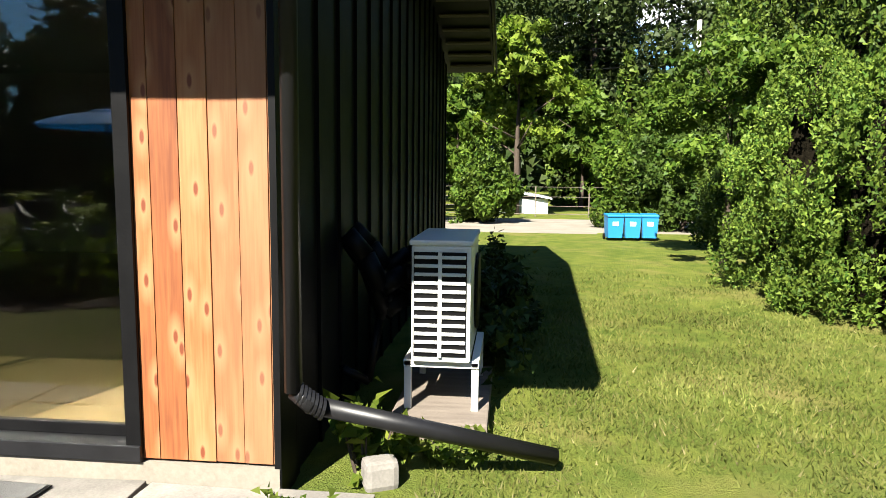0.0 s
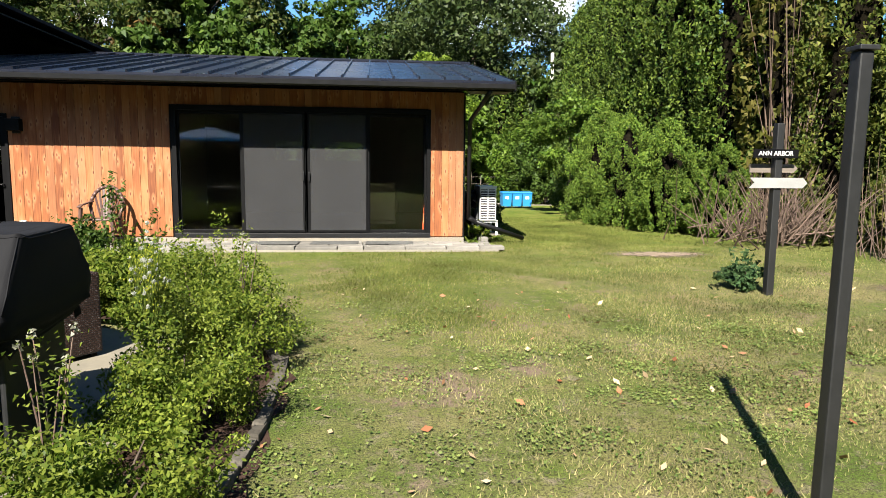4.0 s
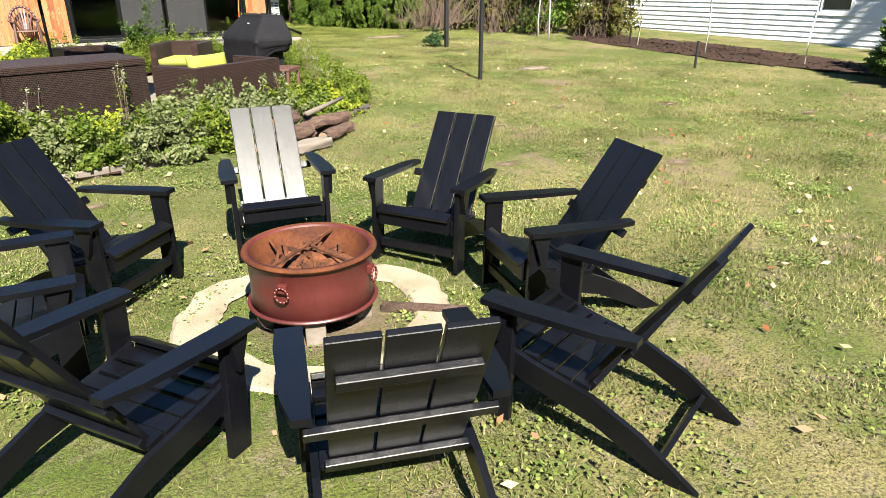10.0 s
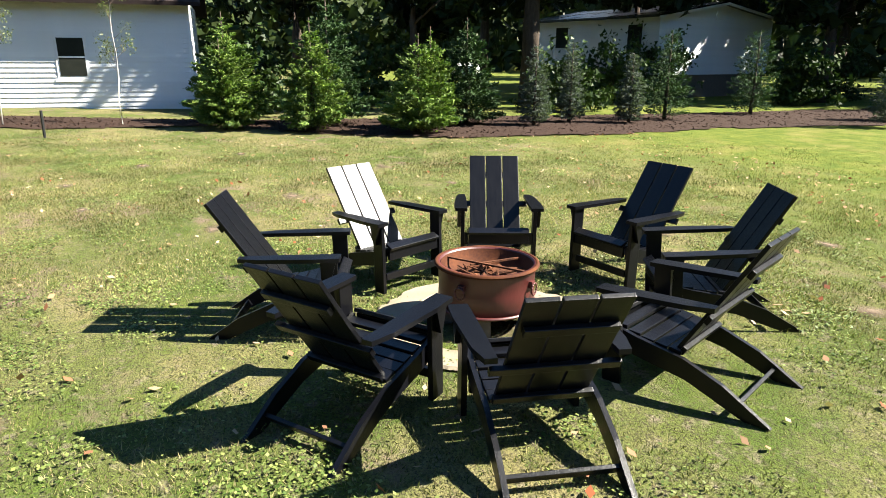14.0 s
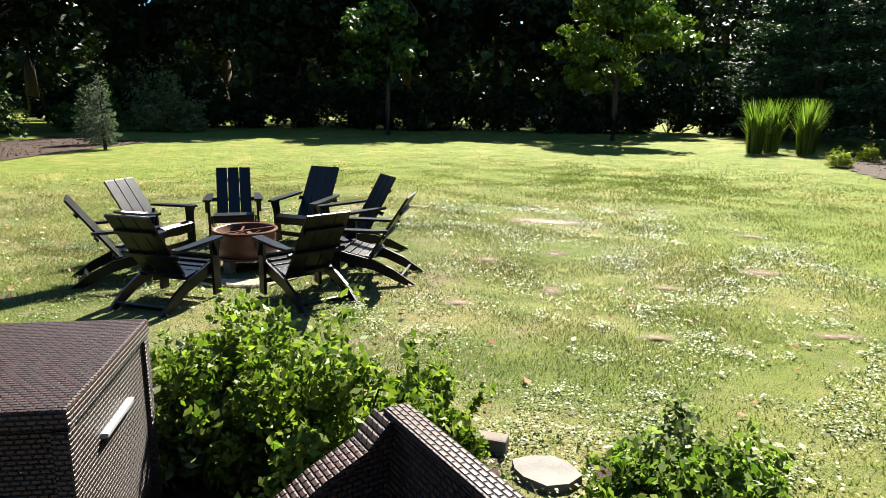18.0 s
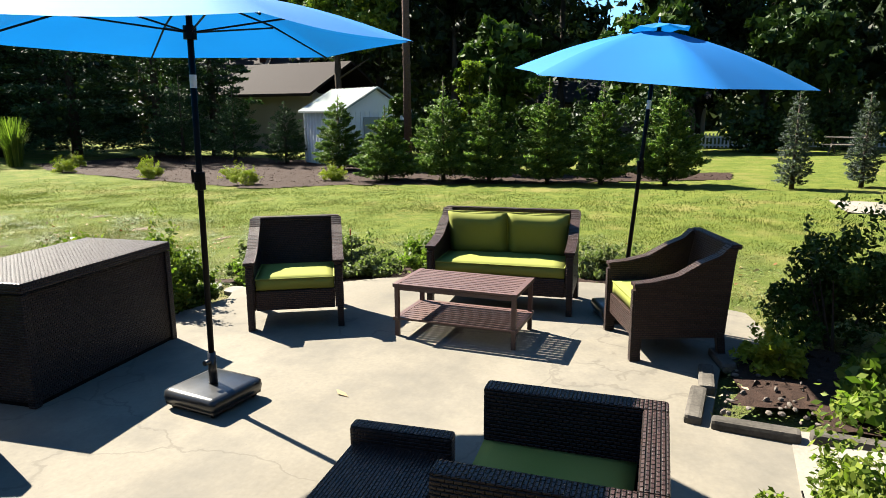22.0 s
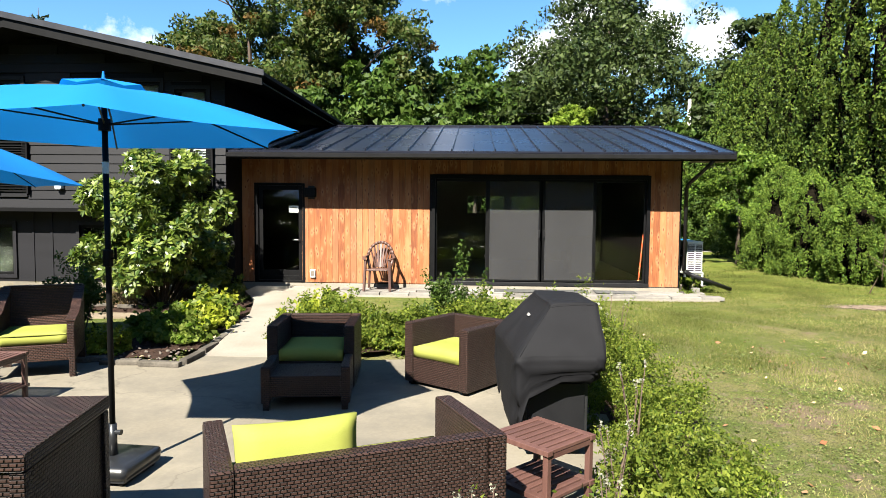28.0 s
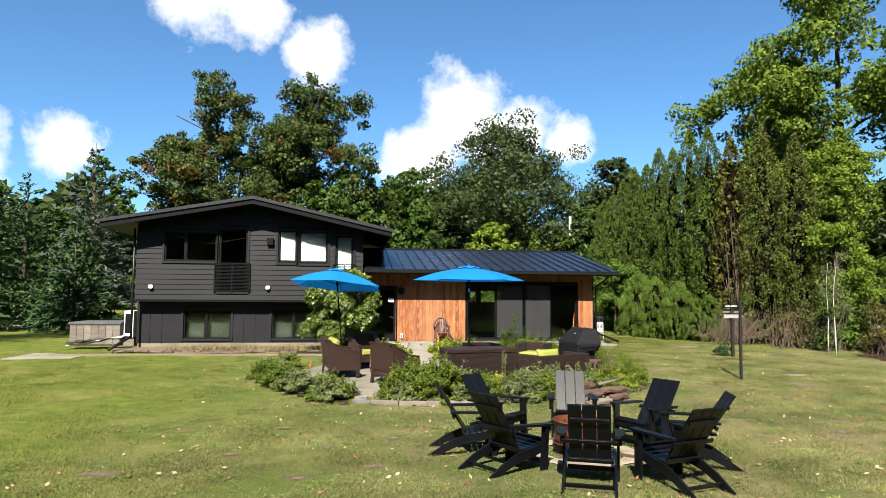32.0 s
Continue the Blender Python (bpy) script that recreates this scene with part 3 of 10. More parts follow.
def soft_soil(name, a, b, near, far):
    """Bare earth that frays out into the grass towards its rim."""
    mat = surface(name, a, b, 0.95, 6, 60, 0.8, depth=0.02)
    n, l = mat.node_tree.nodes, mat.node_tree.links
    p = n["Principled BSDF"]
    tc, sub, ln = n.new("ShaderNodeTexCoord"), n.new("ShaderNodeVectorMath"), n.new("ShaderNodeVectorMath")
    sub.operation, ln.operation = "MULTIPLY_ADD", "LENGTH"
    sub.inputs[1].default_value, sub.inputs[2].default_value = (2.0, 2.0, 0.0), (-1.0, -1.0, 0.0)
    l.new(tc.outputs["Generated"], sub.inputs[0]), l.new(sub.outputs[0], ln.inputs[0])
    noise, add, rim = n.new("ShaderNodeTexNoise"), n.new("ShaderNodeMath"), n.new("ShaderNodeMapRange")
    noise.inputs["Scale"].default_value, noise.inputs["Detail"].default_value, noise.inputs["Roughness"].default_value = 9.0, 6, 0.75
    l.new(tc.outputs["Object"], noise.inputs["Vector"])
    add.operation = "MULTIPLY_ADD"
    add.inputs[1].default_value = 1.5
    l.new(noise.outputs["Fac"], add.inputs[0]), l.new(ln.outputs["Value"], add.inputs[2])
    rim.inputs[1].default_value, rim.inputs[2].default_value = near, far
    l.new(add.outputs[0], rim.inputs[0])
    clear, mix = n.new("ShaderNodeBsdfTransparent"), n.new("ShaderNodeMixShader")
    l.new(rim.outputs[0], mix.inputs[0]), l.new(p.outputs[0], mix.inputs[1]), l.new(clear.outputs[0], mix.inputs[2])
    l.new(mix.outputs[0], n["Material Output"].inputs["Surface"])
    return mat


PATCH = soft_soil("frayed bare earth", (0.0635, 0.0444, 0.0296), (0.131, 0.0993, 0.0699), 0.82, 1.50)
PATCH_DRY = soft_soil("dry bare earth", (0.0807, 0.0593, 0.0423), (0.170, 0.133, 0.101), 1.05, 1.65)

# ---- shape tools ----
rng = np.random.default_rng(7)


def thing(name, x, y, z, turn=0.0, label="", category="", group="", kind=""):
    ob = new(name)
    ob.matrix_world = pose(x, y, z, 0, 0, turn)
    ob.empty_display_size = 0.1
    return tagged(ob, label, category, group, kind)


def mesh_of(bm, name, material, smooth=False):
    me = bpy.data.meshes.new(name)
    bm.to_mesh(me)
    bm.free()
    me.materials.append(material)
    if smooth:
        me.polygons.foreach_set("use_smooth", np.ones(len(me.polygons), dtype=bool))
    return me


def part(name, bm, material, parent=None, label="", smooth=False, at=None):
    """Links a bmesh, or a mesh, as one object under its thing."""
    me = bm if isinstance(bm, bpy.types.Mesh) else mesh_of(bm, name, material, smooth)
    ob = new(name, me)
    if parent is not None:
        ob.parent = parent
    if at is not None:
        ob.matrix_basis = at
    return tagged(ob, label)


def box(bm, sx, sy, sz, m=None, bevel=0.0):
    """A box of that size about the origin, moved by m."""
    made = bmesh.ops.create_cube(bm, size=1.0)["verts"]
    bmesh.ops.scale(bm, vec=(sx, sy, sz), verts=made)
    if bevel:
        edges = list({e for v in made for e in v.link_edges})
        out = bmesh.ops.bevel(bm, geom=edges, offset=bevel, segments=2, profile=0.6, affect="EDGES")
        made = list({v for f in out["faces"] for v in f.verts} | {v for v in made if v.is_valid})
    if m is not None:
        bmesh.ops.transform(bm, matrix=m, verts=made)
    return bm


def boxed(x0, y0, z0, x1, y1, z1, bevel=0.0):
    bm = bmesh.new()
    return box(bm, x1 - x0, y1 - y0, z1 - z0, pose((x0 + x1) / 2, (y0 + y1) / 2, (z0 + z1) / 2), bevel)


def rod(bm, a, b, r0, r1=None, sides=8):
    """A tapered round bar from a to b."""
    a, b = Vector(a), Vector(b)
    r1 = r0 if r1 is None else r1
    turn = (b - a).to_track_quat("Z", "Y").to_matrix().to_4x4()
    bmesh.ops.create_cone(bm, cap_ends=True, segments=sides, radius1=r0, radius2=r1, depth=(b - a).length, matrix=Matrix.Translation((a + b) / 2) @ turn)
    return bm


def tube(bm, points, radii, sides=8):
    """One bent, tapering bar through all the points."""
    points, rings = [Vector(p) for p in points], []
    for i, p in enumerate(points):
        way = points[min(i + 1, len(points) - 1)] - points[max(i - 1, 0)]
        m = Matrix.Translation(p) @ way.to_track_quat("Z", "Y").to_matrix().to_4x4()
        rings.append([bm.verts.new(m @ Vector((radii[i] * math.cos(2 * math.pi * k / sides), radii[i] * math.sin(2 * math.pi * k / sides), 0))) for k in range(sides)])
    for a, b in zip(rings, rings[1:]):
        for k in range(sides):
            bm.faces.new((a[k], a[(k + 1) % sides], b[(k + 1) % sides], b[k]))
    bm.faces.new(rings[0][::-1]), bm.faces.new(rings[-1])
    return bm


def beam(bm, a, b, w, h, bevel=0.0):
    """A square bar from a to b, w wide and h deep."""
    a, b = Vector(a), Vector(b)
    turn = (b - a).to_track_quat("Y", "Z").to_matrix().to_4x4()
    return box(bm, w, (b - a).length, h, Matrix.Translation((a + b) / 2) @ turn, bevel)


def prism(bm, outline, axis, lo, hi):
    """A flat outline (u, v) pushed out along an axis: x (u is y, v is z), y (u is x, v is z) or z."""
    def place(u, v, w):
        return (w, u, v) if axis == "x" else (u, w, v) if axis == "y" else (u, v, w)
    a = [bm.verts.new(place(u, v, lo)) for u, v in outline]
    b = [bm.verts.new(place(u, v, hi)) for u, v in outline]
    bm.faces.new(a), bm.faces.new(b[::-1])
    for i in range(len(a)):
        j = (i + 1) % len(a)
        bm.faces.new((a[j], a[i], b[i], b[j]))
    bmesh.ops.recalc_face_normals(bm, faces=bm.faces[:])
    return bm


def lathe(bm, profile, sides=32, closed=False):
    """Turns a profile of (radius, height) round the upright axis."""
    rings = []
    for r, z in profile:
        rings.append([bm.verts.new((r * math.cos(2 * math.pi * i / sides), r * math.sin(2 * math.pi * i / sides), z)) for i in range(sides)])
    for a, b in zip(rings, rings[1:]):
        for i in range(sides):
            j = (i + 1) % sides
            bm.faces.new((a[i], a[j], b[j], b[i]))
    if closed:
        bm.faces.new(rings[0][::-1]), bm.faces.new(rings[-1])
    return bm


def polygons(name, verts, size, material):
    """A mesh of many separate faces with that many corners each, from one array."""
    verts = np.asarray(verts, dtype=np.float32).reshape(-1, 3)
    count = len(verts) // size
    me = bpy.data.meshes.new(name)
    me.vertices.add(len(verts))
    me.vertices.foreach_set("co", verts.ravel())
    me.loops.add(len(verts))
    me.loops.foreach_set("vertex_index", np.arange(len(verts), dtype=np.int32))
    me.polygons.add(count)
    me.polygons.foreach_set("loop_start", np.arange(0, len(verts), size, dtype=np.int32))
    me.update(calc_edges=True)
    me.materials.append(material)
    return me


def unit(v):
    return v / np.maximum(np.linalg.norm(v, axis=-1, keepdims=True), 1e-6)


def leaf_faces(centers, out, size, ratio=0.55, droop=0.0, spread=0.9, axis=None, corners=3):
    """Pointed leaves at the centers, facing roughly outwards."""
    n = len(centers)
    nrm = unit(out + rng.normal(0, spread, (n, 3)))
    if axis is None:
        axis = unit(np.cross(nrm, rng.normal(0, 1, (n, 3))))
    else:
        nrm = unit(nrm - axis * (nrm * axis).sum(1, keepdims=True))
    if droop:
        axis = unit(axis * (1 - droop) + np.array([0, 0, -droop]))
        nrm = unit(nrm - axis * (nrm * axis).sum(1, keepdims=True))
    side = np.cross(nrm, axis)
    s = (size * rng.uniform(0.65, 1.35, (n, 1)))
    a, b = axis * s, side * s * ratio
    fold = nrm * s * 0.18
    if corners == 3:
        b = b * 1.3
        return np.stack([centers - a, centers + a * 0.35 + b - fold, centers + a * 0.75 - b * 0.6], 1)
    return np.stack([centers - a, centers + b * 0.9 - fold * 0.3, centers + a, centers - b * 0.9 - fold * 0.3], 1)


def clumps(centers, radii, n, shell=0.55):
    """n points in the outer part of ellipsoids, shared out by their size; with the outward ways."""
    centers, radii = np.asarray(centers, float), np.asarray(radii, float)
    if radii.ndim == 1:
        radii = np.repeat(radii[:, None], 3, 1)
    weight = radii[:, 0] * radii[:, 1] + radii[:, 1] * radii[:, 2]
    pick = rng.choice(len(centers), n, p=weight / weight.sum())
    way = unit(rng.normal(0, 1, (n, 3)))
    r = rng.uniform(shell ** 3, 1.0, (n, 1)) ** (1 / 3)
    return centers[pick] + way * r * radii[pick], way


def foliage(name, parent, material, centers, radii, n, size, ratio=0.55, shell=0.5, droop=0.0, floor=None, label="", spread=0.9, corners=3):
    pts, way = clumps(centers, radii, n, shell)
    if floor is not None:
        keep = pts[:, 2] > floor
        pts, way = pts[keep], way[keep]
    return part(name, polygons(name, leaf_faces(pts, way, size, ratio, droop, spread, None, corners), corners, material), material, parent, label)


def gz(x, y):
    """The height of the lawn: level at the house, falling gently to the yard."""
    if y > -0.5:
        return -0.03 - 0.006 * min(y + 0.5, 20)
    rise = 0.12 * math.exp(-((x + 8.3) / 2.6) ** 2 - ((y + 18.5) / 2.4) ** 2)
    if y > -16:
        return -0.03 + 0.34 * (y + 0.5) / 15.5 + rise
    return -0.37 + 0.08 * max(y + 16, -25) / 25 + rise


def gz_many(x, y):
    up = -0.03 - 0.006 * np.minimum(y + 0.5, 20)
    rise = 0.12 * np.exp(-((x + 8.3) / 2.6) ** 2 - ((y + 18.5) / 2.4) ** 2)
    mid = -0.03 + 0.34 * (y + 0.5) / 15.5
    low = -0.37 + 0.08 * np.maximum(y + 16, -25) / 25
    return np.where(y > -0.5, up, np.where(y > -16, mid, low) + rise)


PATIO_Z = -0.19


def inside(poly, x, y):
    """Which of the points lie in a closed outline."""
    res = np.zeros(len(x), dtype=bool)
    for (x0, y0), (x1, y1) in zip(poly, poly[1:] + poly[:1]):
        cross = (y0 > y) != (y1 > y)
        with np.errstate(divide="ignore", invalid="ignore"):
            res ^= cross & (x < (x1 - x0) * (y - y0) / (y1 - y0 + 1e-12) + x0)
    return res


def sheet(name, outline, lift, material, step=0.25, rough=0.0):
    """A thin uneven bed that follows the lawn within an outline."""
    xs, ys = [p[0] for p in outline], [p[1] for p in outline]
    gx, gy = np.arange(min(xs), max(xs) + step, step), np.arange(min(ys), max(ys) + step, step)
    bm = bmesh.new()
    grid = {}
    cx, cy = np.meshgrid(gx + step / 2, gy + step / 2, indexing="ij")
    ok = inside(outline, cx.ravel(), cy.ravel()).reshape(cx.shape)
    r2 = random.Random(3)
    for i, j in zip(*np.nonzero(ok)):
        face = []
        for a, b in ((i, j), (i + 1, j), (i + 1, j + 1), (i, j + 1)):
            if (a, b) not in grid:
                x, y = gx[0] + a * step + r2.uniform(-0.3, 0.3) * step, gy[0] + b * step + r2.uniform(-0.3, 0.3) * step
                grid[(a, b)] = bm.verts.new((x, y, gz(x, y) + lift + r2.uniform(-rough, rough)))
            face.append(grid[(a, b)])
        bm.faces.new(face)
    return tagged(new(name, mesh_of(bm, name, material, True)), kind="structure")

# ---- ground ----
def axis_steps(lo, hi, step, far):
    near = list(np.arange(lo, hi + 0.01, step))
    out, d, p = [], step * 2, hi
    while p < far:
        p += d
        d *= 1.35
        out.append(p)
    back, d, p = [], step * 2, lo
    while p > -far:
        p -= d
        d *= 1.35
        back.append(p)
    return np.array(back[::-1] + near + out)


PATIO = [(-5.2, -11.05), (-3.35, -10.1), (-3.0, -8.6), (-2.95, -7.2), (-3.35, -6.1), (-4.3, -5.55), (-5.6, -5.75), (-6.4, -5.7), (-6.75, -4.9), (-6.9, -3.2), (-7.05, -0.95), (-7.0, -0.12),
         (-8.75, -0.12), (-8.7, -0.9), (-8.25, -1.6), (-7.85, -3.0), (-7.72, -5.1), (-7.75, -6.15), (-8.85, -6.1), (-9.3, -5.6), (-10.3, -5.9), (-10.95, -7.4), (-10.7, -9.0), (-10.2, -9.9),
         (-9.6, -10.5), (-9.5, -10.95), (-9.38, -11.12), (-9.05, -11.15), (-8.8, -11.0), (-7.0, -11.35)]


def make_ground():
    xs, ys = axis_steps(-34, 16, 0.25, 900), axis_steps(-42, 20, 0.25, 900)
    X, Y = np.meshgrid(xs, ys, indexing="ij")
    Z = gz_many(X, Y)
    bump = np.sin(X * 1.3 + np.sin(Y * 0.9) * 2) * np.sin(Y * 1.1 + np.sin(X * 0.7) * 2) * 0.012
    Z = Z + np.where((np.abs(X) < 40) & (Y < -1), bump, 0) - 0.012
    under = np.zeros(X.shape, dtype=bool)
    for dx, dy in ((0, 0), (0.3, 0), (-0.3, 0), (0, 0.3), (0, -0.3)):
        under |= inside(PATIO, (X + dx).ravel(), (Y + dy).ravel()).reshape(X.shape)
    Z = np.where(under, np.minimum(Z, PATIO_Z - 0.04), Z)
    nx, ny = X.shape
    verts = np.stack([X, Y, Z], -1).reshape(-1, 3)
    idx = np.arange(nx * ny).reshape(nx, ny)
    faces = np.stack([idx[:-1, :-1], idx[1:, :-1], idx[1:, 1:], idx[:-1, 1:]], -1).reshape(-1, 4)
    # the slab of the patio lies in a shallow cut
    me = bpy.data.meshes.new("ground")
    me.from_pydata(verts.tolist(), [], faces.tolist())
    me.materials.append(LAWN)
    me.polygons.foreach_set("use_smooth", np.ones(len(me.polygons), dtype=bool))
    tagged(new("ground", me), "patchy green summer lawn with clover and worn spots", "lawn", kind="structure")


make_ground()

def slab(name, outline, z, thick, material, label=""):
    bm = bmesh.new()
    prism(bm, outline, "z", z - thick, z)
    top = [f for f in bm.faces if f.normal.z > 0.9]
    return tagged(new(name, mesh_of(bm, name, material)), label, kind="structure")


slab("patio", PATIO, PATIO_Z + 0.02, 0.25, CONCRETE, "pale sunlit concrete patio slab with stains and cracks")
# the walk rises from the patio to the door
bm = bmesh.new()
rows = [(-8.75, -7.0, -0.12, 0.035), (-8.72, -7.05, -0.95, 0.03), (-8.2, -7.0, -1.9, 0.0), (-7.88, -6.92, -3.1, -0.06), (-7.76, -6.78, -4.9, -0.12), (-7.74, -6.45, -5.7, -0.165)]
ring = [[bm.verts.new((a, y, z)) for a in (x0, x1)] + [bm.verts.new((a, y, z - 0.25)) for a in (x1, x0)] for x0, x1, y, z in rows]
for a, b in zip(ring, ring[1:]):
    for i in range(4):
        bm.faces.new((a[i], a[(i + 1) % 4], b[(i + 1) % 4], b[i]))
bm.faces.new(ring[0][::-1]), bm.faces.new(ring[-1])
bmesh.ops.recalc_face_normals(bm, faces=bm.faces[:])
tagged(new("pavement", mesh_of(bm, "pavement", WALKC)), "pale concrete walk from the patio to the door", kind="structure")
# the winding walk past the rockery on the west side
bm = bmesh.new()
prev = None
for k in range(90):
    x = -9.4 - k * 0.105
    mid = -3.3 + 0.30 * (k / 89) ** 2 - 0.06 * math.sin(k * 0.09)
    wide = 0.19 + 0.05 * noise.noise(Vector((x * 0.9, 0, 0))) + 0.02 * noise.noise(Vector((x * 4, 3, 0)))
    y0, y1 = mid - wide + 0.04 * noise.noise(Vector((x * 3, 7, 0))), mid + wide + 0.04 * noise.noise(Vector((x * 3, 11, 0)))
    row = [bm.verts.new((x, y, gz(x, y) + 0.015)) for y in (y0, y1)] + [bm.verts.new((x, y, gz(x, y) - 0.1)) for y in (y1, y0)]
    if prev:
        for i in range(4):
            bm.faces.new((prev[i], prev[(i + 1) % 4], row[(i + 1) % 4], row[i]))
    prev = row
bmesh.ops.recalc_face_normals(bm, faces=bm.faces[:])
tagged(new("pavement", mesh_of(bm, "pavement", PATHM)), "narrow worn tan garden path through the lawn", kind="structure")
# driveway behind the house
slab("road", [(-14, 8.9), (0.35, 9.6), (1.6, 11.0), (3.0, 13.6), (3.4, 15.4), (40, 16.2), (40, 21), (-60, 21), (-60, 15)], -0.135, 0.2, WALKC, "pale concrete driveway and road")

BED_S = [(-9.05, -12.0), (-7.9, -12.3), (-6.3, -12.15), (-5.2, -11.85), (-4.4, -11.6), (-3.5, -11.2), (-2.9, -10.6), (-2.5, -9.9), (-2.32, -8.8), (-2.28, -7.4), (-2.5, -6.4), (-3.2, -6.0), (-3.1, -8.6), (-3.5, -10.2),
         (-5.2, -11.2), (-7.0, -11.45), (-8.75, -11.2)]
BED_W = [(-9.6, -12.0), (-10.6, -11.1), (-11.4, -9.8), (-12.0, -8.4), (-11.9, -6.8), (-10.9, -6.2), (-11.0, -7.6), (-10.8, -9.1), (-10.2, -10.1), (-9.6, -10.7)]
BED_N = [(-6.4, -5.6), (-4.3, -5.4), (-3.3, -5.9), (-2.6, -5.3), (-3.0, -4.0), (-4.6, -3.3), (-6.3, -3.2), (-6.75, -4.0)]
BED_NW = [(-7.9, -5.9), (-7.8, -3.4), (-8.3, -1.9), (-9.0, -1.0), (-11.9, -1.2), (-12.4, -2.2), (-11.0, -3.0), (-9.3, -3.1), (-8.9, -4.2), (-9.3, -5.4), (-8.9, -6.0)]
MULCH_E = [(9.5, -3.5), (7.6, -4.6), (7.2, -8.0), (6.9, -11.0), (7.4, -14.0), (5.4, -16.6), (4.0, -19.6), (3.9, -24), (4.4, -27), (4.2, -31), (3.6, -36), (9, -38), (8.6, -30), (8.8, -22), (9.0, -14), (10.2, -8)]
MULCH_W = [(-19.0, -19.0), (-20.2, -25), (-21.5, -31), (-24, -35.5), (-32, -35), (-30, -24), (-27, -18), (-26.3, -12), (-26.6, -6), (-24.2, -6), (-22.2, -11.5), (-21.6, -14.2), (-20.9, -17)]
ROCKY = [(-16.9, -0.55), (-9.4, -0.95), (-9.6, -2.6), (-12.5, -2.85), (-15.0, -2.75), (-17.0, -2.3), (-17.6, -1.2)]
for nm, poly in (("mulch_bed", BED_S), ("mulch_bed", BED_W), ("mulch_bed", BED_N), ("mulch_bed", BED_NW), ("mulch_bed", MULCH_E), ("mulch_bed", MULCH_W)):
    tagged(sheet(nm, poly, 0.012, MULCH, 0.22, 0.014), "dark brown shredded bark mulch bed", "mulch bed")
tagged(sheet("rock_bed", ROCKY, 0.012, SOIL, 0.25, 0.02), "dry stony bed along the house wall", "garden bed")
# worn spots in the lawn, with uneven outlines
WORN = [(2.2, -8.9, 0.62, 0.30), (3.2, -1.4, 0.95, 0.4), (-8.9, -14.9, 0.34, 0.22), (-9.3, -16.6, 0.30, 0.24), (-7.2, -18.9, 0.35, 0.25), (1.2, -13.0, 0.5, 0.25), (-2.0, -12.7, 0.22, 0.14), (-5.5, -20.3, 0.4, 0.2),
        (-7.1, -13.2, 0.3, 0.18), (2.4, -14.6, 0.45, 0.2), (-1.2, -17.6, 0.3, 0.16), (-12.2, -14.1, 0.5, 0.2), (-10.6, -14.0, 0.35, 0.22), (0.6, -16.9, 0.4, 0.2), (5.0, -4.4, 0.8, 0.3), (-2.99, -12.12, 0.2, 0.12), (-10.2, -17.0, 0.4, 0.25), (-11.2, -15.6, 0.45, 0.2), (-0.4, -12.2, 0.3, 0.2), (-12.6, -16.4, 0.6, 0.4), (-10.4, -19.2, 0.7, 0.35), (-8.2, -20.6, 0.5, 0.3), (-13.4, -18.6, 0.6, 0.3), (-3.2, -14.2, 0.35, 0.2), (-1.6, -15.2, 0.45, 0.3), (-9.9, -15.4, 0.3, 0.3), (-6.9, -19.6, 0.5, 0.25), (-4.6, -18.9, 0.35, 0.25)]
WORN = [(x, y, rx * (1.0 if rx > 0.6 else 0.6), ry * (1.0 if rx > 0.6 else 0.65)) for x, y, rx, ry in WORN]
for x, y, rx, ry in WORN:
    r3 = random.Random(int(x * 100))
    ph = [r3.uniform(0, 6.28) for _ in range(4)]
    bm = bmesh.new()
    rows = []
    for f in (0.02, 0.4, 0.75, 1.0):
        row = []
        for a in np.linspace(0, 2 * math.pi, 49)[:-1]:
            g = 1.25 * f * (0.82 + 0.16 * math.sin(a * 2 + ph[0]) + 0.12 * math.sin(a * 5 + ph[1]) + 0.07 * math.sin(a * 11 + ph[2]) + 0.05 * math.sin(a * 19 + ph[3]))
            px, py = x + rx * g * math.cos(a), y + ry * g * math.sin(a)
            row.append(bm.verts.new((px, py, gz(px, py) + 0.002)))
        rows.append(row)
    for p, q in zip(rows, rows[1:]):
        for i in range(48):
            bm.faces.new((p[i], p[(i + 1) % 48], q[(i + 1) % 48], q[i]))
    bm.faces.new(rows[0])
    bmesh.ops.recalc_face_normals(bm, faces=bm.faces[:])
    tagged(new("bare_patch", mesh_of(bm, "bare_patch", PATCH_DRY if rx > 0.6 and x < 4 else PATCH, True)), "worn bare earth in the lawn", "bare patch", kind="structure")

# ---- cedar wing ----
EAVE_Y, EAVE_Z, RIDGE_Y, RIDGE_Z, ROOF_X1, ROOF_X0 = -0.89, 2.80, 4.55, 3.92, 0.73, -9.05
DEPTH, WEST = 7.5, -9.1


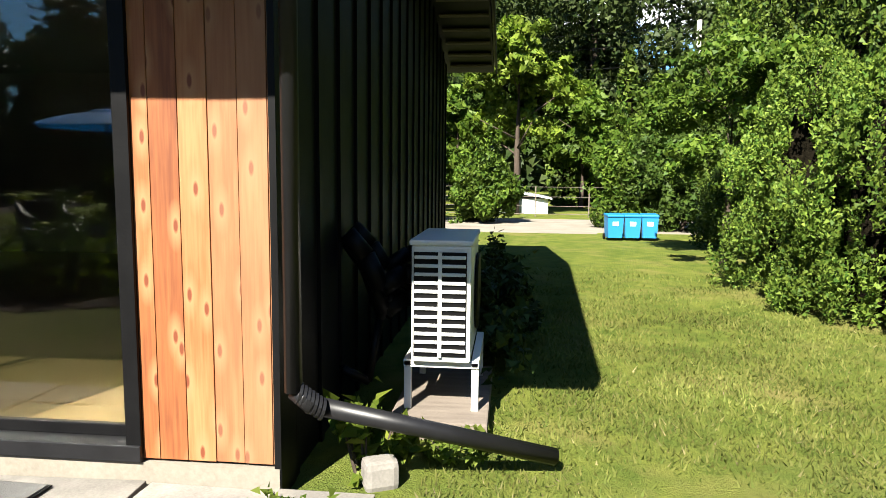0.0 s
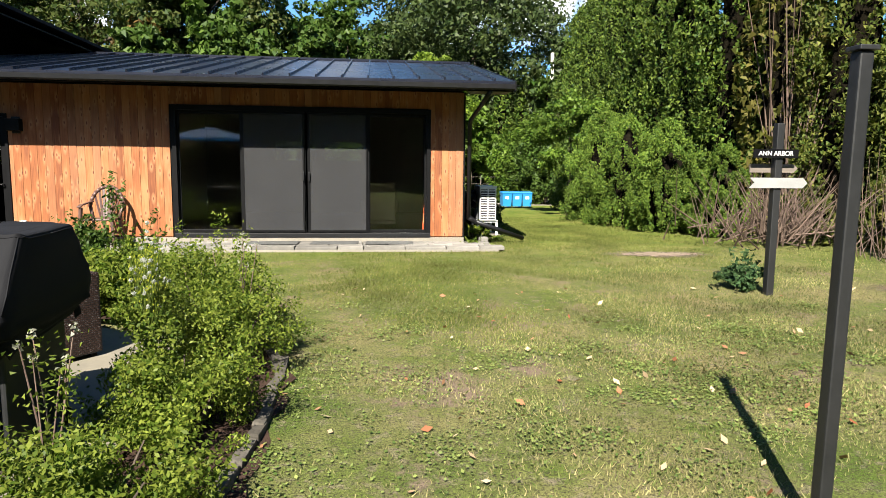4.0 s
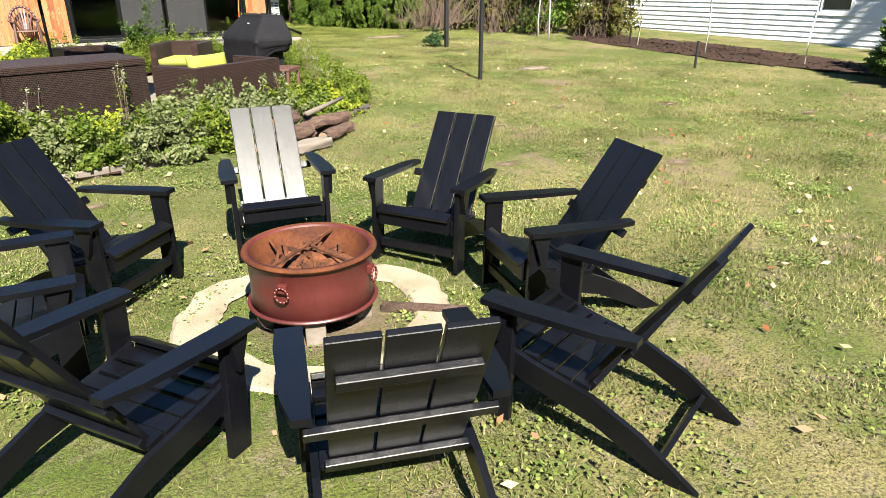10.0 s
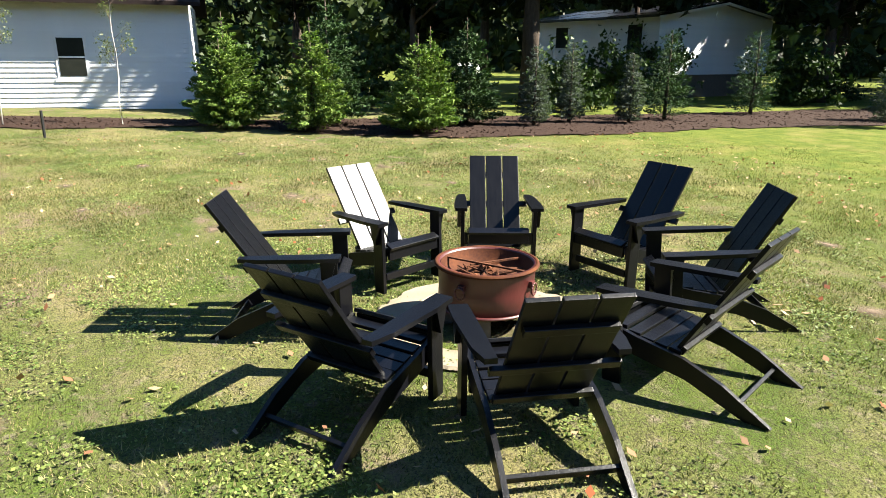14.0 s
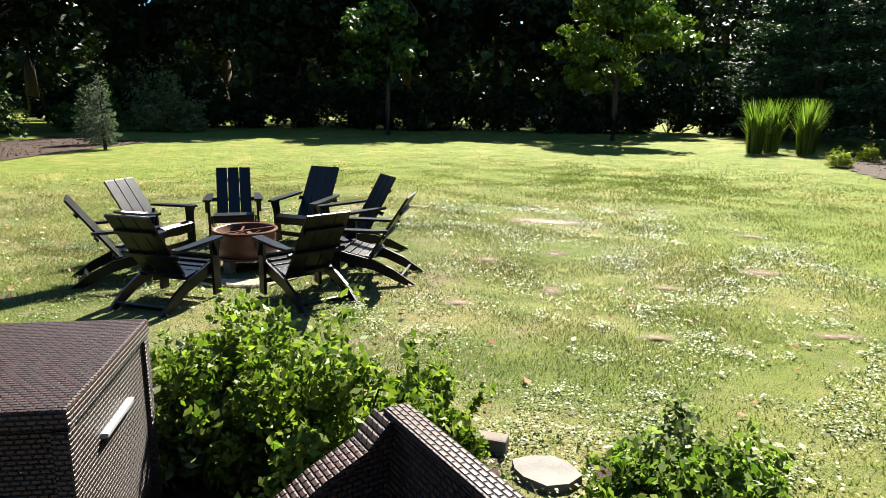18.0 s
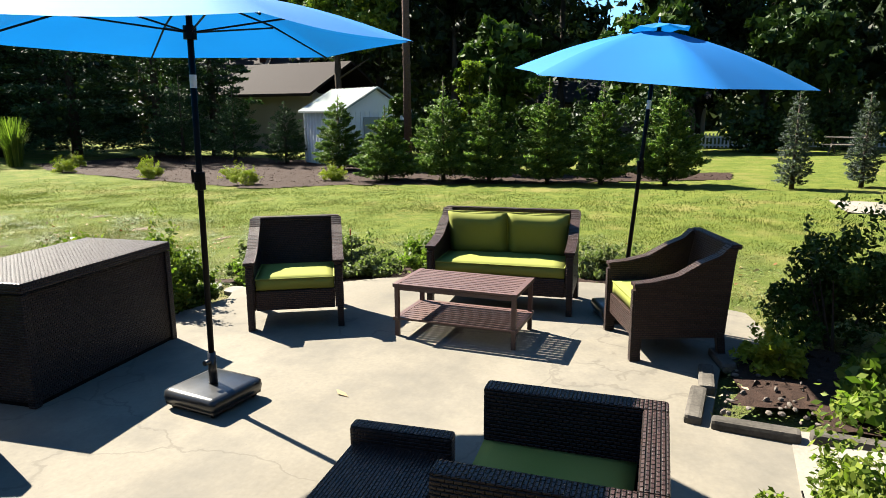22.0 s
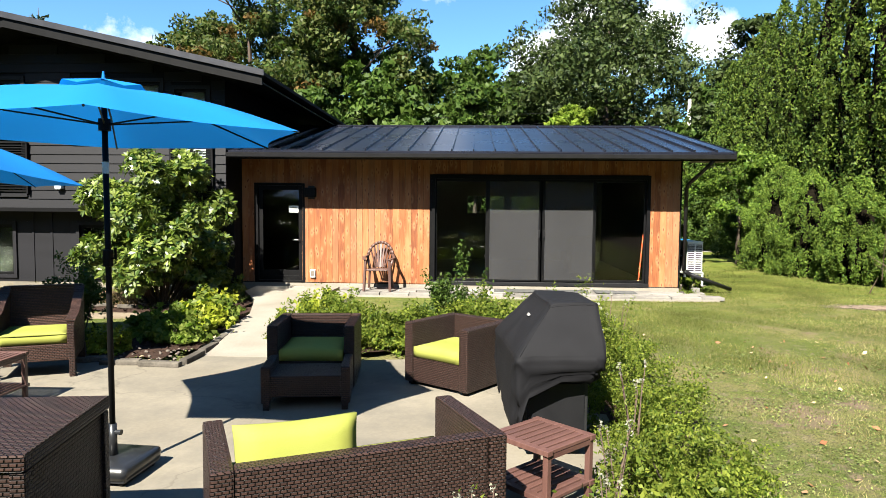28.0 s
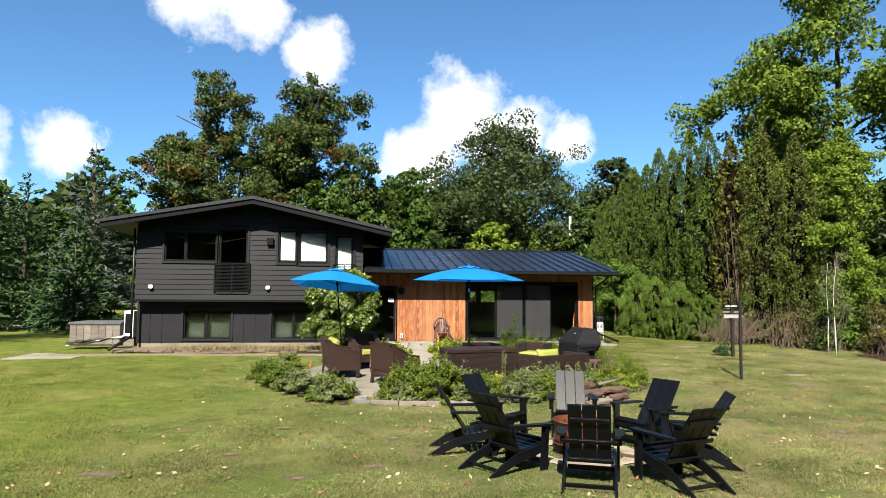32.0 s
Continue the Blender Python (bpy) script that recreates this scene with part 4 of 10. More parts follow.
def shell():
    wall = tagged(new("wall_south", mesh_of(boxed(WEST, 0.03, -0.3, -8.80, 0.2, 2.72), "wall_south", BLACK)), "cedar-clad house front with black framing", kind="structure")
    for x0, x1, z0, z1 in ((-7.76, -5.09, -0.3, 2.72), (-0.60, 0.0, -0.3, 2.72), (-8.80, -7.76, 2.19, 2.72), (-5.09, -0.60, 2.39, 2.72), (-8.80, -7.76, -0.3, 0.10), (-5.09, -0.60, -0.3, 0.13)):
        part("wall_core", boxed(x0, 0.03, z0, x1, 0.2, z1), BLACK, wall)
    # foundation strip
    part("foundation", boxed(WEST, -0.012, -0.3, 0.02, 0.028, 0.095), WALKC, wall, "pale concrete base of the wall")
    # boards
    r4, x = random.Random(5), WEST
    bw = 0.128
    shared = {}
    while x < -0.01:
        w = min(bw, -x)
        mid = x + w / 2
        if -8.80 < mid < -7.76:
            spans = [(2.20, 2.70)]
        elif -5.09 < mid < -0.60:
            spans = [(2.40, 2.70)]
        else:
            spans = [(0.11, 2.70)]
        for z0, z1 in spans:
            key = (round(w, 3), z0)
            if key not in shared:
                shared[key] = mesh_of(boxed(-w / 2 + 0.0015, -0.011, z0, w / 2 - 0.0015, 0.011, z1, 0.0025), "board", CEDAR)
            part("board", shared[key], CEDAR, wall, at=pose(mid, 0.015 + r4.uniform(-0.002, 0.002), 0))
        x += bw
    # end wall and back, dark boards and battens
    def gable():
        return [(0.2, -0.3), (DEPTH, -0.3), (DEPTH, 3.0), (RIDGE_Y, 3.72), (0.2, 2.72)]
    end = tagged(new("wall_east", mesh_of(prism(bmesh.new(), gable(), "x", -0.2, 0.0), "wall_east", BLACK)), "black board and batten end wall in shade", kind="structure")
    for i in range(18):
        y = 0.22 + i * 0.42
        if y < DEPTH:
            top = 2.72 + (y - 0.2) * 1.0 / (RIDGE_Y - 0.2) if y < RIDGE_Y else 3.72 - (y - RIDGE_Y) * 0.72 / (DEPTH - RIDGE_Y)
            part("batten", boxed(0.0, y, -0.05, 0.02, y + 0.04, top - 0.02), BLACK, end)
    part("corner_board", boxed(-0.004, -0.006, -0.05, 0.026, 0.2, 2.7), BLACK, end)
    # back wall with two windows
    bx = [(-9.1, -4.42, 0, 3.0), (-4.42, -3.28, 0, 1.54), (-4.42, -3.28, 2.08, 3.0), (-3.28, -3.03, 0, 3.0), (-3.03, -1.98, 0, 1.54), (-3.03, -1.98, 2.08, 3.0), (-1.98, -0.2, 0, 3.0)]
    back = tagged(new("wall_north", mesh_of(boxed(-9.1, DEPTH - 0.2, -0.3, -0.2, DEPTH, 0.0), "wall_north", INTER)), "plain back wall with high windows", kind="structure")
    for x0, x1, z0, z1 in bx:
        part("wall_core", boxed(x0, DEPTH - 0.2, z0, x1, DEPTH, z1), INTER, back)
    for x0, x1 in ((-4.42, -3.28), (-3.03, -1.98)):
        part("window_pane", boxed(x0, DEPTH - 0.11, 1.54, x1, DEPTH - 0.10, 2.08), GLASS, back).visible_shadow = False
    tagged(new("wall_west", mesh_of(boxed(-9.3, -0.1, -0.3, -9.102, DEPTH, 3.0), "wall_west", BLACK)), "dark wall between the two wings", kind="structure")
    tagged(new("floor", mesh_of(boxed(-9.1, 0.2, -0.2, -0.2, DEPTH - 0.2, 0.06), "floor", FLOORW)), "tan wooden floor inside", kind="structure")
    tagged(new("wall_inner", mesh_of(boxed(-5.9, 0.25, 0.06, -5.75, 5.0, 2.9), "wall_inner", INTER)), "cream inner partition wall", kind="structure")
    ceil = prism(bmesh.new(), [(0.2, 2.66), (RIDGE_Y, 3.5), (DEPTH - 0.2, 2.9), (DEPTH - 0.2, 2.98), (RIDGE_Y, 3.58), (0.2, 2.74)], "x", -9.1, -0.2)
    tagged(new("ceiling", mesh_of(ceil, "ceiling", INTER)), "cream sloped ceiling", kind="structure")


shell()


def metal_roof():
    back_y, back_z = 8.25, 3.16
    roof = tagged(new("roof", mesh_of(prism(bmesh.new(), [(EAVE_Y, EAVE_Z - 0.035), (RIDGE_Y, RIDGE_Z - 0.035), (back_y, back_z - 0.035), (back_y, back_z), (RIDGE_Y, RIDGE_Z), (EAVE_Y, EAVE_Z)], "x", ROOF_X0, ROOF_X1), "roof", ROOFM)),
                  "blue-black standing seam metal roof", kind="structure")
    # soffit and fascia
    part("soffit", prism(bmesh.new(), [(EAVE_Y + 0.04, EAVE_Z - 0.14), (RIDGE_Y, RIDGE_Z - 0.17), (back_y - 0.04, back_z - 0.14), (back_y - 0.04, back_z - 0.04), (RIDGE_Y, RIDGE_Z - 0.04), (EAVE_Y + 0.04, EAVE_Z - 0.04)], "x", ROOF_X0 + 0.02, ROOF_X1 - 0.03), BLACK, roof)
    part("fascia", boxed(ROOF_X0, EAVE_Y - 0.004, EAVE_Z - 0.17, ROOF_X1, EAVE_Y + 0.03, EAVE_Z - 0.04), BLACK, roof)
    part("gutter", prism(bmesh.new(), [(EAVE_Y - 0.11, EAVE_Z - 0.06), (EAVE_Y - 0.10, EAVE_Z - 0.13), (EAVE_Y - 0.08, EAVE_Z - 0.15), (EAVE_Y - 0.008, EAVE_Z - 0.15), (EAVE_Y - 0.008, EAVE_Z - 0.05), (EAVE_Y - 0.02, EAVE_Z - 0.05), (EAVE_Y - 0.03, EAVE_Z - 0.12), (EAVE_Y - 0.09, EAVE_Z - 0.12), (EAVE_Y - 0.095, EAVE_Z - 0.05)], "x", ROOF_X0, ROOF_X1 - 0.02), DARKMETAL, roof)
    part("rake_board", prism(bmesh.new(), [(EAVE_Y, EAVE_Z - 0.16), (RIDGE_Y, RIDGE_Z - 0.16), (back_y, back_z - 0.16), (back_y, back_z + 0.01), (RIDGE_Y, RIDGE_Z + 0.012), (EAVE_Y, EAVE_Z + 0.01)], "x", ROOF_X1, ROOF_X1 + 0.025), BLACK, roof)
    seam = None
    slope = math.hypot(RIDGE_Y - EAVE_Y, RIDGE_Z - EAVE_Z)
    ang = math.degrees(math.atan2(RIDGE_Z - EAVE_Z, RIDGE_Y - EAVE_Y))
    seam = mesh_of(boxed(-0.012, 0, 0.0, 0.012, slope, 0.045), "seam", ROOFM)
    x = ROOF_X0 + 0.2
    while x < ROOF_X1 - 0.1:
        part("seam", seam, ROOFM, roof, at=pose(x, EAVE_Y, EAVE_Z - 0.002, ang, 0, 0))
        x += 0.42
    rod_bm = bmesh.new()
    box(rod_bm, ROOF_X1 - ROOF_X0, 0.22, 0.05, pose((ROOF_X0 + ROOF_X1) / 2, RIDGE_Y, RIDGE_Z + 0.01))
    part("ridge_cap", rod_bm, ROOFM, roof)
    # brown slatted underside at the gable end
    for i in range(21):
        y = EAVE_Y + 0.1 + i * 0.43
        z = EAVE_Z + (y - EAVE_Y) * (RIDGE_Z - EAVE_Z) / (RIDGE_Y - EAVE_Y) if y < RIDGE_Y else RIDGE_Z - (y - RIDGE_Y) * (RIDGE_Z - back_z) / (back_y - RIDGE_Y)
        part("soffit_board", boxed(0.03, y, z - 0.185, ROOF_X1 - 0.06, y + 0.40, z - 0.165), GREYW, roof, at=pose(0, 0, 0))


metal_roof()


def downpipe():
    ob = thing("downpipe", 0.1, -0.05, 0, 0, "black corrugated downspout with a drain hose on the grass", "downspout")
    bm = bmesh.new()
    tube(bm, [(0.22, -0.85, 2.64), (0.12, -0.50, 2.43), (0.01, -0.06, 2.22), (0.0, 0.0, 2.12), (0.0, 0.0, 0.46)], [0.038] * 5, 12)
    part("pipe", bm, DARKMETAL, ob, smooth=True)
    bm = bmesh.new()
    a, b = Vector((0.0, 0.02, 0.46)), Vector((0.09, 0.0, 0.40))
    rod(bm, a, b, 0.042, sides=12)
    rod(bm, (0.06, 0.0, 0.41), (1.12, 0.46, 0.035), 0.040, 0.042, sides=14)
    part("hose", bm, DARKMETAL, ob, "ribbed black drain hose", smooth=True)
    ring = mesh_of(rod(bmesh.new(), (0, 0, -0.006), (0, 0, 0.006), 0.047, sides=14), "rib", DARKMETAL)
    way = Vector((1.02, 0.45, -0.36))
    for i in range(7):
        m = Matrix.Translation(Vector((0.02, 0.01, 0.45)).lerp(Vector((0.12, 0, 0.39)), i / 6)) @ way.to_track_quat("Z", "Y").to_matrix().to_4x4()
        part("rib", ring, DARKMETAL, ob, at=m)


downpipe()


def glazing(name, x0, x1, z0, z1, y, parent=None, frame_w=0.06, depth=0.09, material=None, pane=True):
    """A framed pane that fills an opening in a wall that faces south."""
    material = material or BLACK
    ob = parent or tagged(new(name), kind="structure")
    bm = bmesh.new()
    box(bm, frame_w, depth, z1 - z0, pose(x0 + frame_w / 2, y, (z0 + z1) / 2), 0.004)
    box(bm, frame_w, depth, z1 - z0, pose(x1 - frame_w / 2, y, (z0 + z1) / 2), 0.004)
    box(bm, x1 - x0 - 2 * frame_w, depth, frame_w, pose((x0 + x1) / 2, y, z0 + frame_w / 2), 0.004)
    box(bm, x1 - x0 - 2 * frame_w, depth, frame_w, pose((x0 + x1) / 2, y, z1 - frame_w / 2), 0.004)
    part("window_frame", bm, material, ob)
    if pane:
        g = part("pane", boxed(x0 + frame_w, y - 0.004, z0 + frame_w, x1 - frame_w, y + 0.004, z1 - frame_w), GLASS, ob)
        g.visible_shadow = False
    return ob


def slider():
    ob = tagged(new("door_1"), "wide black-framed four-panel sliding glass door with grey screens", "sliding door", kind="structure")
    x0, x1, z0, z1 = -5.09, -0.60, 0.13, 2.39
    bm = bmesh.new()
    for cx, w in ((x0 + 0.035, 0.07), (x1 - 0.035, 0.07)):
        box(bm, w, 0.16, z1 - z0, pose(cx, 0.06, (z0 + z1) / 2), 0.004)
    box(bm, x1 - x0 - 0.14, 0.16, 0.085, pose((x0 + x1) / 2, 0.06, z1 - 0.0425), 0.004)
    part("frame", bm, BLACK, ob)
    part("sill", boxed(x0, -0.03, z0 - 0.03, x1, 0.14, z0 + 0.045, 0.006), DARKMETAL, ob)
    edges = [-5.02, -3.93, -2.81, -1.72, -0.67]
    for i in range(4):
        y = 0.085 if i in (0, 3) else 0.045
        glazing("panel", edges[i] - 0.02, edges[i + 1] + 0.02, 0.175, 2.31, y, part("panel", boxed(edges[i] + 0.05, y - 0.012, 2.27, edges[i + 1] - 0.05, y + 0.012, 2.30), BLACK, ob), 0.055, 0.035)
    for a, b in ((-3.90, -2.86), (-2.76, -1.75)):
        s = part("screen", boxed(a, -0.006, 0.21, b, -0.002, 2.28), SCREEN, ob, "grey insect screen panel")
        bm = bmesh.new()
        for px in (a, b):
            box(bm, 0.03, 0.02, 2.1, pose(px, -0.004, 1.245))
        box(bm, b - a - 0.03, 0.02, 0.03, pose((a + b) / 2, -0.004, 0.21))
        box(bm, b - a - 0.03, 0.02, 0.03, pose((a + b) / 2, -0.004, 2.28))
        part("screen_frame", bm, BLACK, s)
    for x in (-2.86, -2.76):
        bm = bmesh.new()
        box(bm, 0.03, 0.045, 0.16, pose(x, -0.03, 1.18), 0.008)
        part("door_handle", bm, DARKMETAL, ob, "black pull handle")


slider()


def entry_door():
    ob = tagged(new("door_2"), "narrow black-framed glazed entry door, closed", "door", kind="structure")
    glazing("door_2", -8.80, -7.76, 0.10, 2.19, 0.06, ob, 0.05, 0.16, BLACK, False)
    leafob = part("door_leaf", boxed(-8.74, 0.03, 0.14, -7.82, 0.075, 0.36), BLACK, ob)
    glazing("leaf", -8.75, -7.81, 0.15, 2.14, 0.05, leafob, 0.09, 0.05)
    bm = bmesh.new()
    rod(bm, (-7.88, 0.02, 1.0), (-7.88, -0.03, 1.0), 0.012)
    rod(bm, (-7.88, -0.03, 1.0), (-7.99, -0.03, 1.0), 0.011)
    part("door_handle", bm, DARKMETAL, ob)
    n = part("notice", boxed(-8.10, 0.008, 1.58, -7.90, 0.012, 1.72), WHITE, ob, "small white notice on the glass")
    for i in range(3):
        part("text_bar", boxed(-8.08, 0.004, 1.61 + i * 0.035, -7.93, 0.007, 1.618 + i * 0.035), BLACK, n)


entry_door()


def wall_fittings():
    lamp = thing("wall_lamp", -7.62, 0.0, 2.0, 0, "square black wall lamp beside the door", "wall lamp")
    part("housing", boxed(-0.11, -0.13, -0.1, 0.11, 0.004, 0.1, 0.008), BLACK, lamp)
    part("backplate", boxed(-0.07, -0.005, -0.14, 0.07, 0.004, 0.14, 0.003), DARKMETAL, lamp)
    sock = thing("outlet_box", -7.59, 0.0, 0.30, 0, "small grey weatherproof outlet on the cedar wall", "outlet")
    part("cover", boxed(-0.055, -0.05, -0.085, 0.055, 0.004, 0.085, 0.012), WHITE, sock)
    part("flap", boxed(-0.035, -0.056, -0.06, 0.035, -0.05, 0.06, 0.002), GREYW, sock)


wall_fittings()

# paver strip along the glass front, in rows
strip = tagged(new("pavement", mesh_of(boxed(-7.0, -0.98, -0.25, 0.5, -0.02, -0.02), "pavement", WALKC)), "weathered paver strip under the glass doors", kind="structure")
r5 = random.Random(9)
paver_meshes = [mesh_of(boxed(-w / 2, -0.145, -0.03, w / 2, 0.145, 0.03, 0.008), "paver", PAVER) for w in (0.42, 0.56, 0.68)]
for row in range(3):
    x = -6.9
    while x < 0.45:
        k = r5.randrange(3)
        w = (0.42, 0.56, 0.68)[k]
        if x + w < 0.62:
            part("paver", paver_meshes[k], PAVER, strip, at=pose(x + w / 2, -0.19 - row * 0.31, 0.0 + r5.uniform(-0.006, 0.006), r5.uniform(-1, 1), r5.uniform(-1, 1), r5.uniform(-1.5, 1.5)))
        x += w + 0.015
for x, w in ((-3.35, 0.85), (-2.3, 0.8), (-1.35, 0.8)):
    ob = thing("door_mat", x, -0.36, 0.032, r5.uniform(-3, 3), "flat dark grey rubber door mat", "door mat", "mats before the glass doors")
    part("pad", boxed(-w / 2, -0.22, 0, w / 2, 0.22, 0.012, 0.004), MATM, ob)
    part("rim", boxed(-w / 2 - 0.012, -0.232, 0, w / 2 + 0.012, 0.232, 0.006, 0.002), BLACK, ob)


# ---- grey two-storey wing ----
def grey_house():
    X0, X1, YU, YL, Z0, Z1 = -16.95, -9.1, -0.88, -0.45, 0.10, 1.58
    wall = tagged(new("house"), "charcoal split-level house wing with a low gable roof", "house", kind="structure")
    ups = [(-16.02, -14.26, 2.98, 4.02), (-14.17, -13.20, 1.92, 4.16), (-12.14, -11.47, 2.97, 4.14), (-11.42, -10.38, 2.95, 4.12), (-10.10, -9.45, 1.95, 3.98)]
    lows = [(-15.41, -13.77, 0.24, 1.28), (-12.35, -10.70, 0.24, 1.28)]

    def roof_z(x):
        return 5.18 - abs(x + 12.95) * 0.185

    def wall_with_holes(name, x0, x1, z0, ztop, y0, y1, holes):
        xs = sorted({x0, x1, *[h[0] for h in holes], *[h[1] for h in holes], -12.95})
        xs = [x for x in xs if x0 <= x <= x1]
        k = 0
        for a, b in zip(xs, xs[1:]):
            hole = [h for h in holes if h[0] <= a + 1e-4 and h[1] >= b - 1e-4]
            top_a, top_b = (ztop(a), ztop(b))
            if hole:
                part("wall_core", boxed(a, y0, z0, b, y1, hole[0][2]), BLACK, wall)
                part("wall_core", prism(bmesh.new(), [(a, hole[0][3]), (b, hole[0][3]), (b, top_b), (a, top_a)], "y", y0, y1), BLACK, wall)
            else:
                part("wall_core", prism(bmesh.new(), [(a, z0), (b, z0), (b, top_b), (a, top_a)], "y", y0, y1), BLACK, wall)

    wall_with_holes("upper", X0, X1, Z1 + 0.05, lambda x: roof_z(x) - 0.2, YU + 0.03, YU + 0.2, ups)
    wall_with_holes("lower", X0, X1, Z0, lambda x: Z1 + 0.05, YL + 0.02, YL + 0.2, lows)
    # lapped siding above
    z, step = Z1 + 0.055, 0.178
    while z < 5.0:
        segs, x = [], X0
        cuts = sorted([(h[0] - 0.07, h[1] + 0.07) for h in ups if h[2] - 0.07 < z + step * 0.7 and h[3] + 0.07 > z + 0.02])
        left, right = X0, X1
        lim = (5.18 - 0.25 - (z + step)) / 0.185
        if lim < 0.2:
            break
        left, right = max(left, -12.95 - lim), min(right, -12.95 + lim)
        x = left
        for a, b in cuts:
            if a > x:
                segs.append((x, min(a, right)))
            x = max(x, b)
        if x < right:
            segs.append((x, right))
        for a, b in segs:
            if b - a > 0.08:
                bm = bmesh.new()
                prism(bm, [(YU + 0.022, z + step + 0.01), (YU + 0.008, z + step + 0.01), (YU - 0.012, z), (YU + 0.022, z)], "x", a, b)
                part("siding_board", bm, SIDING, wall)
        z += step
    # skirt board and shadow gap, batten wall below
    part("skirt", boxed(X0, YU - 0.018, Z1 - 0.02, X1, YU + 0.03, Z1 + 0.054), BLACK, wall)
    part("overhang", boxed(X0, YU + 0.03, Z1 + 0.0, X1, YL + 0.2, Z1 + 0.05), BLACK, wall)
    x = X0
    while x < X1 - 0.05:
        w = min(0.40, X1 - x)
        mid = x + w / 2
        h = [q for q in lows if q[0] - 0.07 < x + w and q[1] + 0.07 > x]
        if not h:
            part("panel", boxed(x, YL, Z0 + 0.0, x + w - 0.002, YL + 0.018, Z1 - 0.03), SIDING, wall)
            part("batten", boxed(x - 0.02, YL - 0.018, Z0 + 0.0, x + 0.02, YL, Z1 - 0.03), SIDING, wall)
        else:
            q = h[0]
            a, b = max(x, q[0] - 0.07), min(x + w, q[1] + 0.07)
            part("panel", boxed(x, YL, Z0, x + w - 0.002, YL + 0.018, q[2] - 0.065), SIDING, wall)
            part("panel", boxed(x, YL, q[3] + 0.065, x + w - 0.002, YL + 0.018, Z1 - 0.03), SIDING, wall)
            if a > x + 0.02:
                part("panel", boxed(x, YL, q[2] - 0.064, a, YL + 0.018, q[3] + 0.064), SIDING, wall)
            if b < x + w - 0.02:
                part("panel", boxed(b, YL, q[2] - 0.064, x + w - 0.002, YL + 0.018, q[3] + 0.064), SIDING, wall)
        x += 0.40
    part("foundation", boxed(X0 + 0.02, YL + 0.01, -0.25, X1, YL + 0.2, Z0), CONCRETE, wall, "pale concrete footing")
    # other walls
    part("wall_side", boxed(X1 - 0.2, YU + 0.02, Z1, X1, 9.0, 4.26), BLACK, wall)
    part("wall_side", boxed(X1 - 0.19, YL + 0.02, -0.2, X1 - 0.002, 9.0, Z1), SIDING, wall)
    part("wall_side", boxed(X0, YU + 0.2, Z1, X0 + 0.2, 9.0, 4.35), SIDING, wall)
    part("wall_side", boxed(X0 + 0.01, YL + 0.2, -0.2, X0 + 0.2, 9.0, Z1), SIDING, wall)
    part("wall_back", boxed(X0, 8.8, -0.2, X1, 9.0, 4.3), SIDING, wall)
    part("floor_upper", boxed(X0 + 0.2, YL + 0.2, Z1 + 0.06, X1 - 0.2, 8.8, Z1 + 0.14), FLOORW, wall)
    part("floor_lower", boxed(X0 + 0.2, YL + 0.2, -0.1, X1 - 0.2, 8.8, 0.0), FLOORW, wall)
    part("gable_end", prism(bmesh.new(), [(X0, 4.2), (X1, 4.2), (-12.95, 4.98)], "y", 8.8, 9.0), SIDING, wall)
    # roof
    y0, y1 = -1.72, 9.6
    for s, fall, run in ((-1, 0.185, 5.0), (1, 0.218, 4.88)):
        def strip(top, low, reach):
            return [(-12.95, top), (-12.95 + s * reach, top - reach * fall), (-12.95 + s * reach, low - reach * fall), (-12.95, low)]
        part("roof", prism(bmesh.new(), strip(5.22, 5.16, run), "y", y0, y1), SHINGLE, wall, "dark low-pitched roof")
        part("fascia", prism(bmesh.new(), strip(5.155, 4.97, run - 0.03), "y", y0 + 0.02, y0 + 0.06), BLACK, wall)
        part("drip_edge", prism(bmesh.new(), strip(5.25, 5.14, run + 0.02), "y", y0 - 0.03, y0), DRIP, wall, "dark metal roof edge catching light")
        part("soffit", prism(bmesh.new(), strip(5.03, 5.0, run - 0.03), "y", y0 + 0.06, y1 - 0.1), BLACK, wall)
    # windows
    for i, (x0, x1, z0, z1) in enumerate(ups + lows):
        y = YU + 0.05 if i < len(ups) else YL + 0.06
        w = part("window", boxed(x0, y - 0.03, z0 - 0.035, x1, y + 0.08, z0 - 0.001), BLACK, wall)
        trim = bmesh.new()
        yy = (YU if i < len(ups) else YL) - 0.022
        for a in (x0 - 0.035, x1 + 0.035):
            box(trim, 0.07, 0.035, z1 - z0 + 0.14, pose(a, yy, (z0 + z1) / 2))
        for c in (z0 - 0.035, z1 + 0.035):
            box(trim, x1 - x0, 0.035, 0.07, pose((x0 + x1) / 2, yy, c))
        part("trim", trim, SIDING, w)
        if i in (0, 5, 6):
            mid = x0 + (x1 - x0) * (0.40 if i == 0 else 0.47)
            glazing("w", x0, mid, z0, z1, y, w, 0.055, 0.07)
            glazing("w", mid, x1, z0, z1, y, w, 0.055, 0.07)
        else:
            glazing("w", x0, x1, z0, z1, y, w, 0.06, 0.07)
        if i in (2, 3, 4):
            part("blind", boxed(x0 + 0.08, y + 0.07, z0 + (0.1 if i != 4 else 0.3), x1 - 0.08, y + 0.085, z1 - 0.05), BLIND, w, "white roller blind drawn down")
        if i >= 5:
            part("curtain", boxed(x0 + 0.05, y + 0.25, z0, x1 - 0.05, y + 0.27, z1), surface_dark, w)
